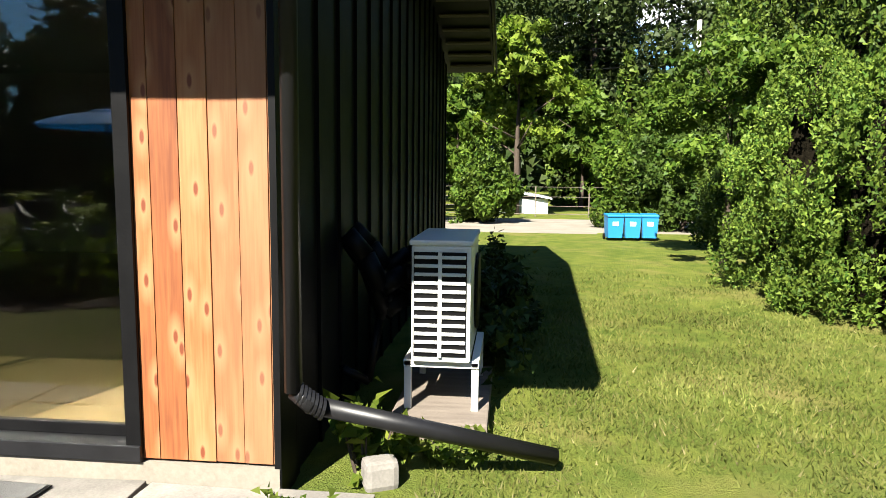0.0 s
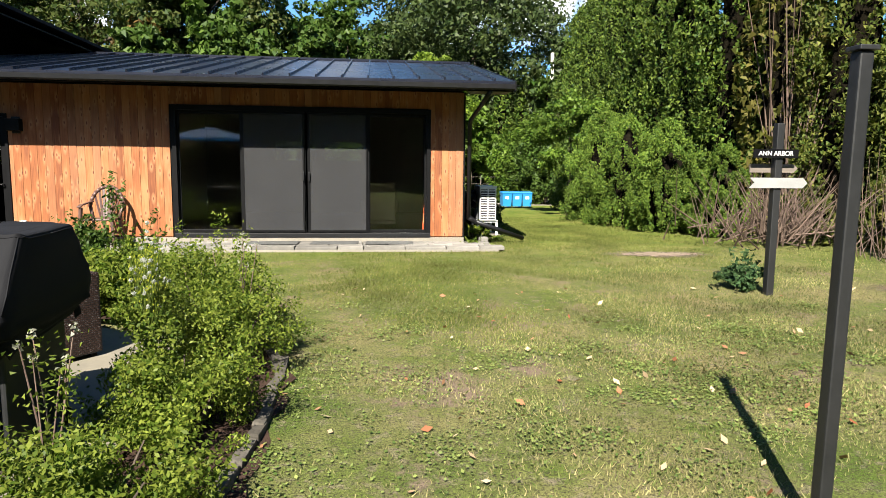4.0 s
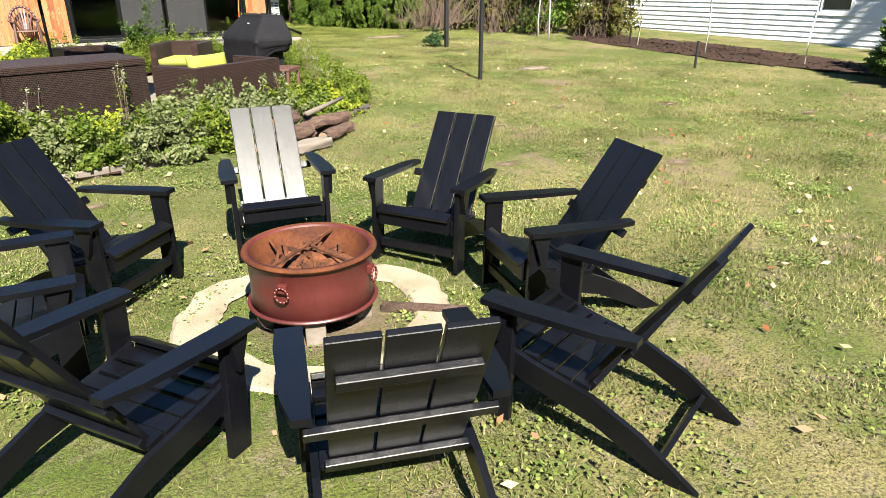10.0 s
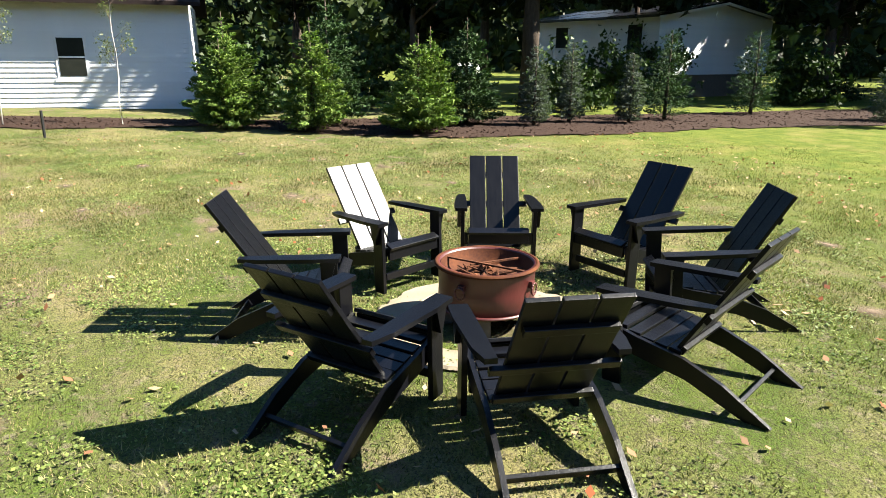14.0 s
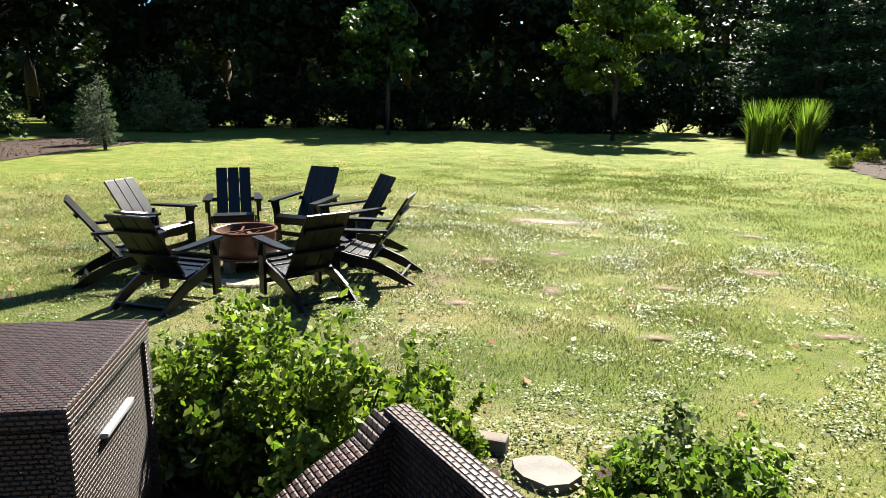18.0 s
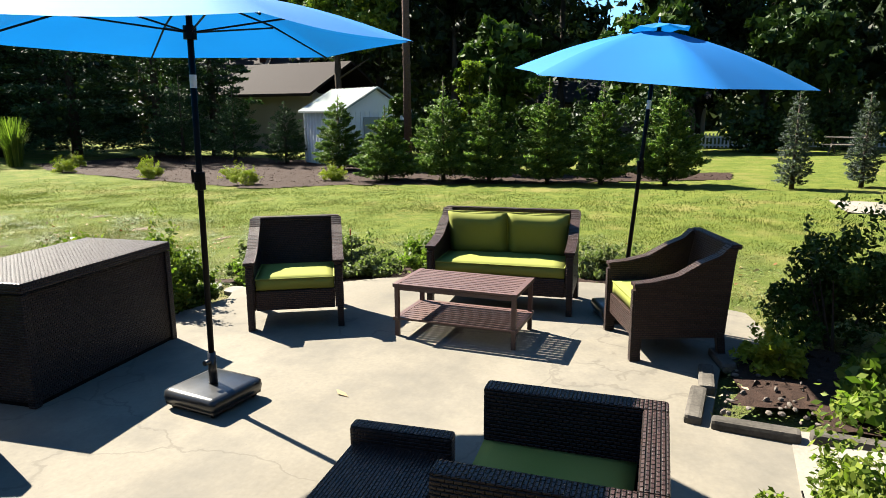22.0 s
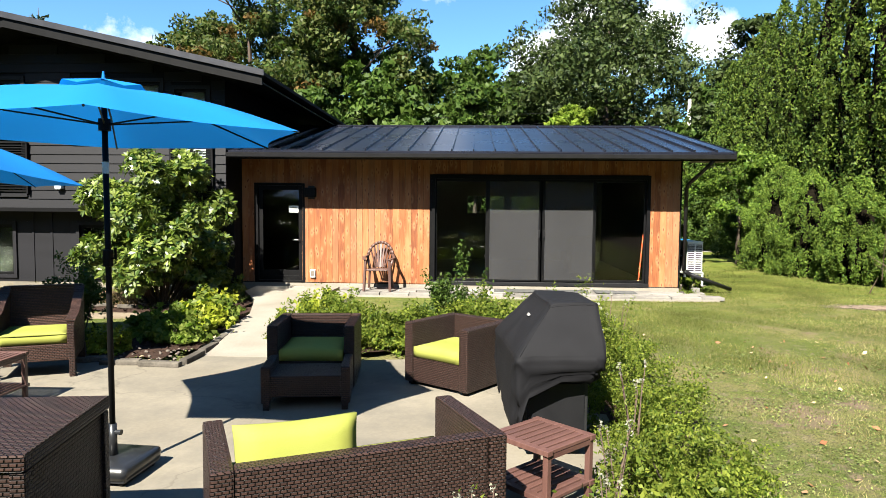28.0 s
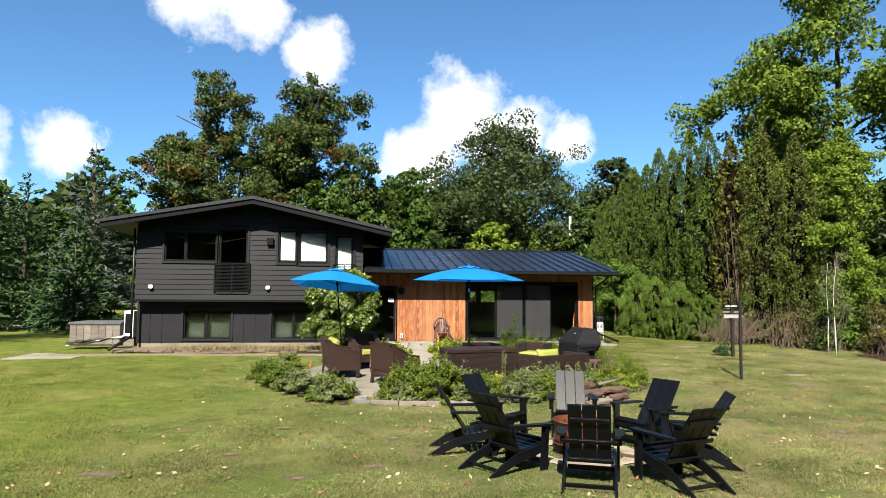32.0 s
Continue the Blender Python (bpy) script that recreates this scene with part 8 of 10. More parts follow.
for i, (x, y, w, h) in enumerate([(8.6, -2.4, 2.4, 2.6), (9.6, -4.2, 2.4, 2.4), (10.6, -1.2, 2.6, 3.4), (7.6, -1.6, 1.6, 1.5)]):
    shrub(x, y, w, w, h, L_ARBY if i % 2 else L_HEDGE, 4200, 0.075, 120 + i, "straggling yellow-green bush at the yard corner", lumps=22)
    bushy = thing("bare_shrub", x - 0.5, y - 0.4, gz(x, y), 0, "brown leafless thicket at the yard corner", "shrub")
    bm = bmesh.new()
    for k in range(70):
        b = Vector((rr.uniform(-0.7, 0.7), rr.uniform(-0.5, 0.5), 0))
        tip = b + Vector((rr.uniform(-0.6, 0.6), rr.uniform(-0.5, 0.5), rr.uniform(0.6, 2.0)))
        rod(bm, b, tip, 0.008, 0.002, 4)
    tagged(part("twig_tangle", bm, TWIG, bushy), kind="stuff")
# young birches with pale stems
for i, (x, y, h) in enumerate([(7.70, -11.87, 3.4), (7.9, -9.2, 3.6), (8.0, -7.0, 3.3), (6.9, -4.6, 3.5), (7.4, -3.6, 3.2)]):
    ob = thing("birch_sapling", x, y, gz(x, y), 0, "slender young birch with pale stem and sparse leaves", "tree", "young birches")
    bm = bmesh.new()
    bends = [(0, 0, -0.1)] + [(rr.uniform(-0.03, 0.03) + 0.008 * k, rr.uniform(-0.04, 0.04), h * (k + 1) / 6) for k in range(6)]
    tube(bm, bends, [0.026 * (1 - k / 7) for k in range(7)], 7)
    part("stem", bm, BIRCHB, ob, smooth=True)
    bm = bmesh.new()
    cs = []
    for k in range(14):
        f = rr.uniform(0.35, 0.98)
        a = rr.uniform(0, 6.28)
        b = Vector((0.15 * f, 0, h * f))
        tip = b + Vector((0.34 * math.cos(a), 0.34 * math.sin(a), 0.3))
        rod(bm, b, tip, 0.007, 0.003, 4)
        cs.append(tip)
    tagged(part("twig_tangle", bm, TWIG, ob), kind="stuff")
    foliage("leaves", ob, L_PALE, [tuple(c) for c in cs], [(0.22, 0.22, 0.20)] * len(cs), 700, 0.030, 0.6, 0.1)
# mulch bed shrubs on the east side
for i, (x, y, w, h) in enumerate([(8.1, -14.4, 2.2, 2.9), (6.6, -14.3, 1.5, 2.2), (6.2, -16.4, 1.9, 2.75), (5.1, -18.8, 1.9, 2.4), (6.1, -19.4, 1.7, 2.6), (7.6, -17.0, 2.3, 3.7), (7.0, -20.7, 2.2, 2.9)]):
    conifer(x, y, h, w, L_WEST if i < 5 else L_SPRUCE, 12000, 0.055, 140 + i, "bushy young evergreen in the mulch bed", "young_evergreen", 10, 0.12, "evergreen", group="east bed evergreens", power=0.65, leader=0.12)
for i, (x, y, w, h) in enumerate([(6.2, -22.4, 0.95, 2.2), (6.8, -23.8, 0.9, 2.3), (6.2, -25.4, 0.85, 2.0), (6.9, -27.1, 1.5, 2.7), (8.0, -31.3, 1.6, 2.8), (3.5, -32.1, 1.1, 2.7), (5.0, -34.0, 1.3, 2.3)]):
    conifer(x, y, h, w, L_BLUESP if i in (0, 1, 2, 5) else L_SPRUCE, 4500, 0.045, 150 + i, "narrow grey-green juniper in the mulch bed", "juniper", 12, 0.1, "evergreen", group="east bed junipers", power=0.5)
# big trees on the east and south, beyond the mown lawn; shade is in their leaf colour
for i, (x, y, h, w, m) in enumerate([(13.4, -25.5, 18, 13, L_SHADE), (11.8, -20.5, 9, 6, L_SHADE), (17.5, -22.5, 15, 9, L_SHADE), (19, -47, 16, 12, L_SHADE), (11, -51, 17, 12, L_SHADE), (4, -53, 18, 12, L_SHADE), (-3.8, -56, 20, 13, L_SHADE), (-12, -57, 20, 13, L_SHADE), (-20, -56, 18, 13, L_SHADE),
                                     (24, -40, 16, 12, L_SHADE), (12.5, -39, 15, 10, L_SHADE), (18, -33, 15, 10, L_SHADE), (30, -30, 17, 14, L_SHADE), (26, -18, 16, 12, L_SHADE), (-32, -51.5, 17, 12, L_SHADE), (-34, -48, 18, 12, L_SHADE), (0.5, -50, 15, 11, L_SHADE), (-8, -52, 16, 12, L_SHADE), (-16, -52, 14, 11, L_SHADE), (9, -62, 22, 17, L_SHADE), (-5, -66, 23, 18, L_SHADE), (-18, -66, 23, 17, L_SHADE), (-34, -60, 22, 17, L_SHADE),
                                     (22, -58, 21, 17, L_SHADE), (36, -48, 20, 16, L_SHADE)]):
    broadleaf(x, y, h, w, m, 6500, 0.31, 170 + i, "tall tree at the edge of the yard, shade in its leaf colour", bare=0.10 if y > -45 else 0.04)
broadleaf(-16.8, -41.7, 8.6, 7.6, L_MAPLE, 9000, 0.14, 195, "round green tree at the end of the lawn", bare=0.2)
broadleaf(-5.5, -43.5, 7.5, 6.0, L_TREE, 5000, 0.16, 196, "small green tree at the end of the lawn", bare=0.3)
shrub(6.3, -44.0, 4.5, 4.0, 3.6, L_PALE, 4500, 0.10, 197, "tall pale leafy thicket at the yard edge", lumps=26)
shrub(10.0, -43.0, 4.0, 3.5, 2.8, L_TREE, 4000, 0.10, 198, "dark leafy thicket at the yard edge", lumps=24)
# undergrowth takes the same leaves, its shade painted in
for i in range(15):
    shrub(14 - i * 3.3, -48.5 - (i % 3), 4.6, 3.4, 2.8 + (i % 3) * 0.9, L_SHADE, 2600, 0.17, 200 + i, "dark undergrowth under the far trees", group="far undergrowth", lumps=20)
# tall grass clump and west mulch bed
for i, (x, y) in enumerate([(-20.9, -35.2), (-21.9, -36.0), (-22.8, -35.0), (-23.6, -36.3)]):
    ob = thing("tall_grass", x, y, gz(x, y), 0, "clump of tall light green ornamental grass", "ornamental grass", "ornamental grasses")
    n = 260
    a, t = rng.uniform(0, 6.28, n), rng.uniform(0.05, 0.45, n)
    b = np.stack([np.cos(a) * t * 0.7, np.sin(a) * t * 0.7, np.zeros(n)], 1)
    ln = rng.uniform(1.1, 2.2, n)
    out = np.stack([np.cos(a), np.sin(a), np.zeros(n)], 1)
    side = np.stack([-np.sin(a), np.cos(a), np.zeros(n)], 1) * 0.022
    m = b + out * 0.10 + np.array([0, 0, 1]) * ln[:, None] * 0.6
    e = b + out * rng.uniform(0.2, 0.6, (n, 1)) + np.array([0, 0, 1]) * ln[:, None]
    part("blades", polygons("blades", np.stack([b - side, b + side, m + side, m - side], 1).reshape(-1, 4, 3), 4, L_SHRUB), L_SHRUB, ob)
    part("blade_tips", polygons("tips", np.stack([m - side, m + side, e + side * 0.2, e - side * 0.2], 1), 4, L_COVER), L_COVER, ob)
for i, (x, y) in enumerate([(-21.3, -30.0), (-23.6, -32.2), (-20.5, -24.6), (-22.2, -26.5), (-19.8, -19.9), (-21.3, -21.6), (-21.9, -18.0)]):
    shrub(x, y, 0.95, 0.95, 0.62, L_GOLD, 3400, 0.026, 220 + i, "small round golden green shrub in the mulch", group="golden shrubs", lumps=14)
for i, (x, y, h, w) in enumerate([(-22.5, -16.4, 2.5, 2.2), (-22.6, -14.4, 3.35, 2.3), (-22.4, -12.8, 3.25, 2.0), (-22.4, -11.0, 3.1, 1.95), (-22.4, -9.45, 3.05, 1.9), (-22.4, -7.7, 2.95, 2.0), (-25.6, -20.1, 3.0, 2.1), (-28.0, -24.4, 2.9, 2.2), (-28.4, -27.6, 3.4, 2.8), (-28.4, -30.8, 4.2, 3.2)]):
    conifer(x, y, h, w, L_WEST if i < 7 else L_SPRUCE, 16000 if i < 7 else 8000, 0.058, 230 + i, "young evergreen with upright leader in the west row", "young_evergreen", 11, 0.05, "evergreen", group="west row evergreens", power=0.62, leader=0.20 if i < 6 else 0.1)
for i, (x, y, h, w) in enumerate([(-22.0, -4.65, 2.45, 0.85), (-22.7, -3.05, 2.4, 0.8), (-24.6, -0.9, 2.0, 1.2)]):
    conifer(x, y, h, w, L_BLUESP if i < 2 else L_SPRUCE, 3600, 0.05, 245 + i, "narrow blue-green juniper on the west lawn", "juniper", 13, 0.05, "evergreen", group="west junipers", power=0.5)
for i, (x, y, h, w) in enumerate([(-28.6, -38.5, 14.5, 7.5), (-30.2, -34.2, 14, 7.0), (-27.6, -43.6, 14.0, 7.5), (-32.0, -32.0, 13.0, 5.0), (-27.0, -47.5, 10, 6.5)]):
    conifer(x, y, h, w, L_SPRUCE, 15000, 0.13, 250 + i, "dense dark spruce beyond the mulch bed", droop=0.3, power=0.6)
# bright growth behind the row
for i, (x, y, h, w, m, n, sz) in enumerate([(-36.0, -26.5, 14.0, 9.0, L_MAPLE, 14000, 0.16), (-25.4, -14.6, 4.2, 2.8, L_SHRUB, 9000, 0.07), (-25.6, -12.2, 3.4, 2.4, L_TREE, 7000, 0.07), (-26.3, -17.9, 3.0, 2.4, L_TREE, 7000, 0.07)]):
    broadleaf(x, y, h, w, m, n, sz, 256 + i, "light green leafy tree behind the west row", bare=0.22 if i == 0 else 0.1)
# pale pine by the west walk
ob = thing("pine_tree", -25.4, 1.1, gz(-25.4, 1.1), 0, "grey-green pine with bare lower trunk on the lawn", "pine")
part("trunk", rod(bmesh.new(), (0, 0, -0.4), (0.25, 0.1, 10.5), 0.17, 0.03, 10), PINEB, ob, smooth=True)
bm, cs = bmesh.new(), []
for k in range(95):
    f = rr.uniform(0.17, 1.0)
    a, ln = rr.uniform(0, 6.28), 2.7 * (1.15 - f) + 0.4
    b = Vector((0.25 * f, 0.1 * f, 10.5 * f))
    tip = b + Vector((ln * math.cos(a), ln * math.sin(a), -0.25 * ln + rr.uniform(-0.1, 0.3)))
    rod(bm, b, tip, 0.025, 0.006, 5)
    for g in (0.45, 0.7, 0.95):
        cs.append(tuple(b.lerp(tip, g)))
tagged(part("limb_whorl", bm, BARK, ob), kind="stuff")
foliage("crown", ob, L_PINE, cs, [(0.52, 0.52, 0.30)] * len(cs), 25000, 0.070, 0.35, 0.1, 0.3)
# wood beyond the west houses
# L_SHADE trees here carry the gloom of the wood in their colour
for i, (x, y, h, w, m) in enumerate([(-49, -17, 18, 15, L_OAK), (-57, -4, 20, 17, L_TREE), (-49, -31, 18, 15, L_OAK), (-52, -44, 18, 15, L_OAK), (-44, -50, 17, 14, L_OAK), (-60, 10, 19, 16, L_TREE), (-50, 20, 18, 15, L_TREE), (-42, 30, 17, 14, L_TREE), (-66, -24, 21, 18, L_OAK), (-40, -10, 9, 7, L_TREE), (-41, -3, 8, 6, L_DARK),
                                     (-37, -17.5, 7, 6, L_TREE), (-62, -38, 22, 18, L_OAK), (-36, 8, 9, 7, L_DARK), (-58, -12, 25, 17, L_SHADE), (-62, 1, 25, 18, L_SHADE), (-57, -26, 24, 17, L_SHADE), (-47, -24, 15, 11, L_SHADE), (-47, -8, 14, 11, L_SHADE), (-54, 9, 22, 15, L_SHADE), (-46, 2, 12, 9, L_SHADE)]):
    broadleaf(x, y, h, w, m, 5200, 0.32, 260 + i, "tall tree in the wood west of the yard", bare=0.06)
for i in range(10):
    shrub(-37 - (i % 3) * 2, -22 + i * 4.2, 4.6, 4.2, 2.8 + (i % 4) * 0.5, L_DARK, 2200, 0.14, 280 + i, "dark undergrowth west of the lawn", group="west undergrowth", lumps=20)
for i in range(8):
    shrub(11 + (i % 3) * 2.5, -15 - i * 3.6, 3.6, 3.4, 2.4 + (i % 3) * 0.6, L_DARK, 2400, 0.11, 300 + i, "dark undergrowth east of the mulch bed", group="east undergrowth", lumps=20)

# ---- planting round the patio ----
def rhododendron(x, y, w, d, h, n, seed, label):
    """A tall evergreen: branching stems and whorls of long leaves at the shoot ends."""
    ob = thing("rhododendron", x, y, gz(x, y), 0, label, "shrub")
    q = np.random.default_rng(seed)
    lumps = 110
    way = unit(q.normal(0, 1, (lumps, 3)))
    way[:, 2] = np.abs(way[:, 2]) * 1.25 - 0.12
    way[:42, 2] = q.uniform(-0.40, 0.1, 42)
    c = way * q.uniform(0.35, 0.90, (lumps, 1)) * np.array([w / 2, d / 2, h * 0.62]) + np.array([0, 0, h * 0.28])
    r = q.uniform(0.11, 0.22, (lumps, 1)) * np.array([w / 2, d / 2, h * 0.42])
    bm = bmesh.new()
    for p in c[:40]:
        low = Vector((p[0] * 0.15, p[1] * 0.15, -0.05))
        knee = low.lerp(Vector(p), 0.5) + Vector((0, 0, 0.12))
        rod(bm, low, knee, 0.022, 0.014, 6), rod(bm, knee, Vector(p), 0.014, 0.006, 5)
    tagged(part("stem", bm, BARK, ob), kind="stuff")
    pts, out = clumps(c, r, n, 0.5)
    keep = pts[:, 2] > 0.05
    pts, out = pts[keep], unit(out[keep] + np.array([0, 0, 0.55]))
    k = 9
    turn = q.uniform(0, 6.28, (len(pts), 1)) + np.arange(k)[None, :] * 2 * math.pi / k
    e1 = unit(np.cross(out, q.normal(0, 1, out.shape)))
    e2 = np.cross(out, e1)
    ray = np.cos(turn)[..., None] * e1[:, None] + np.sin(turn)[..., None] * e2[:, None]
    ray = unit(ray + out[:, None] * q.uniform(-0.15, 0.85, (len(pts), k, 1)))
    side = unit(np.cross(ray, out[:, None]))
    lift = np.cross(side, ray)
    s = q.uniform(0.095, 0.155, (len(pts), k, 1))
    a = np.repeat(pts[:, None], k, 1)
    quad = np.stack([a + ray * s * 0.12, a + ray * s * 0.62 + side * s * 0.19 + lift * s * 0.05, a + ray * s, a + ray * s * 0.62 - side * s * 0.19 + lift * s * 0.05], 2)
    part("leaves", polygons("leaves", quad.reshape(-1, 4, 3), 4, L_RHODO), L_RHODO, ob)


rhododendron(-9.8, -2.2, 3.05, 2.9, 3.35, 4000, 320, "large glossy rhododendron against the grey wall")
for i, (x, y, w, d, h, m, n, s) in enumerate([
        (-4.45, -4.6, 1.2, 1.0, 1.22, L_TREE, 9000, 0.026), (-4.1, -4.4, 1.1, 0.9, 0.62, L_SHRUB, 2600, 0.030), (-5.9, -4.8, 1.1, 1.0, 0.62, L_SHRUB, 2600, 0.030), (-6.5, -4.4, 0.9, 1.2, 0.55, L_GOLD, 2200, 0.034), (-3.4, -5.0, 1.0, 0.9, 0.60, L_SHRUB, 2400, 0.030),
        (-6.6, -3.4, 0.8, 0.9, 0.42, L_GOLD, 1500, 0.034),
        (-2.75, -6.9, 1.15, 1.4, 0.92, L_SHRUB, 16000, 0.0145), (-2.72, -8.15, 1.05, 1.3, 0.72, L_SHRUB, 14000, 0.0145), (-2.8, -9.3, 1.1, 1.3, 0.66, L_SHRUB, 14000, 0.015), (-3.2, -10.3, 1.2, 1.0, 0.55, L_SHRUB, 8000, 0.022), (-3.0, -6.05, 1.25, 1.1, 0.98, L_SHRUB, 13000, 0.015), (-4.0, -5.1, 1.2, 1.0, 0.8, L_SHRUB, 7000, 0.026), (-5.2, -5.2, 1.2, 0.9, 0.62, L_SHRUB, 6000, 0.026), (-6.2, -5.2, 1.0, 0.8, 0.55, L_GOLD, 4500, 0.030), (-6.3, -3.9, 1.0, 1.0, 0.6, L_SHRUB, 4500, 0.030)]):
    shrub(x, y, w, d, h, m, n, s, 330 + i, ("rounded light green shrub in the patio bed", "dark needle-leaved bush in the patio bed", "golden low shrub in the patio bed")[0 if m is L_SHRUB else 1 if m is L_DARK else 2], group="patio shrubs", lumps=24)
# beds of mixed low growth
rr = random.Random(55)
BEDS = [(-3.9, -10.85, 0.9, 0.7, 0.45, L_COVER), (-4.6, -11.25, 0.9, 0.6, 0.42, L_PALE), (-5.4, -11.55, 1.0, 0.6, 0.48, L_PALE), (-6.1, -11.75, 0.9, 0.6, 0.45, L_COVER), (-6.9, -11.8, 1.0, 0.7, 0.50, L_COVER), (-7.6, -11.75, 1.0, 0.75, 0.78, L_SHRUB), (-8.25, -11.6, 0.85, 0.9, 0.98, L_SHRUB),
        (-5.9, -11.35, 0.8, 0.5, 0.42, L_PALE), (-7.0, -12.0, 0.9, 0.4, 0.3, L_PALE), (-7.9, -12.0, 0.9, 0.4, 0.3, L_PALE), (-8.6, -11.8, 0.6, 0.5, 0.3, L_COVER), (-5.0, -11.6, 0.8, 0.4, 0.28, L_COVER),
        (-10.0, -11.3, 0.9, 0.8, 0.42, L_COVER), (-10.6, -10.5, 0.9, 0.9, 0.45, L_PALE), (-11.1, -9.6, 0.9, 0.9, 0.42, L_COVER), (-11.5, -8.6, 0.8, 1.0, 0.42, L_COVER), (-11.5, -7.5, 0.7, 0.9, 0.40, L_PALE), (-10.0, -10.7, 0.6, 0.6, 0.34, L_PALE), (-11.2, -6.7, 0.8, 0.7, 0.4, L_SHRUB),
        (-8.75, -5.75, 0.45, 0.4, 0.32, L_GOLD), (-8.9, -1.7, 0.8, 0.7, 0.5, L_RHODO), (-9.45, -5.25, 0.80, 0.85, 1.12, L_TREE), (-5.6, -11.35, 0.9, 0.6, 0.62, L_PALE), (-4.9, -11.15, 0.9, 0.5, 0.60, L_PALE), (-5.9, -11.85, 0.9, 0.5, 0.42, L_COVER), (-4.2, -10.95, 0.8, 0.5, 0.52, L_SHRUB), (-3.7, -10.9, 0.8, 0.5, 0.45, L_GOLD), (-7.5, -11.75, 0.9, 0.5, 0.50, L_PALE), (-6.6, -11.6, 0.8, 0.4, 0.48, L_GOLD), (-6.15, -12.05, 0.8, 0.55, 0.58, L_PALE), (-6.95, -12.1, 0.75, 0.5, 0.46, L_COVER), (-5.5, -11.9, 0.7, 0.5, 0.5, L_SHRUB), (-8.1, -11.8, 0.8, 0.6, 0.6, L_COVER), (-8.68, -11.75, 0.62, 0.6, 0.66, L_SHRUB), (-8.6, -11.3, 0.5, 0.45, 0.55, L_COVER), (-9.95, -11.6, 0.55, 0.6, 0.42, L_PALE), (-9.9, -11.05, 0.45, 0.5, 0.45, L_COVER), (-7.85, -12.05, 0.75, 0.58, 0.78, L_SHRUB), (-7.25, -12.1, 0.55, 0.45, 0.55, L_PALE), (-8.62, -12.0, 0.45, 0.35, 0.38, L_PALE)]
for i, (x, y, w, d, h, m) in enumerate(BEDS):
    w, d, h = w * 1.25, d * 1.25, h * 1.08
    shrub(x, y, w, d, h, m, int(2700 + 5000 * w * d), 0.0255 if m is not L_RHODO else 0.05, 360 + i, "low leafy perennial in the patio bed", "perennial", category="perennial", group="patio perennials", lumps=18, ratio=0.6)


# broad-leaved yellow-green border plants beside the walk
for i, (x, y, w, d, h) in enumerate([(-8.25, -5.05, 0.95, 0.75, 0.42), (-8.15, -4.4, 0.85, 0.9, 0.46), (-8.35, -3.7, 1.0, 0.9, 0.48), (-8.5, -3.0, 0.9, 0.9, 0.46), (-8.75, -4.6, 0.7, 0.9, 0.40), (-6.55, -4.7, 0.7, 0.9, 0.50), (-6.5, -3.9, 0.7, 0.9, 0.50), (-6.6, -3.1, 0.6, 0.8, 0.42)]):
    shrub(x, y, w * 1.15, d * 1.15, h, L_GOLD if i % 2 else L_COVER, 1900, 0.042, 460 + i, "broad-leaved yellow-green border plant beside the walk", "border_plant", category="border plant", group="border plants", lumps=16, ratio=0.72)
for i, (x, y, w, d, h) in enumerate([(-6.15, -5.6, 1.15, 0.75, 0.78), (-6.5, -5.1, 0.8, 0.7, 0.62), (-5.2, -5.25, 1.1, 0.7, 0.62), (-4.4, -5.2, 1.1, 0.7, 0.68), (-3.6, -5.5, 1.0, 0.8, 0.75)]):
    shrub(x, y, w, d, h, L_SHRUB, 8500, 0.020, 470 + i, "fine-leaved light green shrub at the patio edge", group="patio shrubs", lumps=24)


def weed(x, y, h, seed, material, label):
    ob = thing("weed", x, y, gz(x, y), 0, label, "plant", "tall weeds")
    q = random.Random(seed)
    bm, pts, heads = bmesh.new(), [], []
    for k in range(6):
        a = Vector((q.uniform(-0.06, 0.06), q.uniform(-0.06, 0.06), -0.02))
        b = a + Vector((q.uniform(-0.16, 0.16), q.uniform(-0.16, 0.16), h * q.uniform(0.7, 1.0)))
        rod(bm, a, b, 0.006, 0.003, 5)
        for j in range(6):
            c = a.lerp(b, q.uniform(0.15, 1.0))
            pts.append(tuple(c))
        heads.append(tuple(b))
    tagged(part("stem", bm, TWIG, ob), kind="stuff")
    foliage("leaves", ob, L_SHRUB, pts, [(0.07, 0.07, 0.06)] * len(pts), 300, 0.016, 0.4, 0.1)
    tagged(foliage("seed_spray", ob, material, heads, [(0.022, 0.022, 0.035)] * len(heads), 90, 0.010, 0.7, 0.0), kind="stuff")


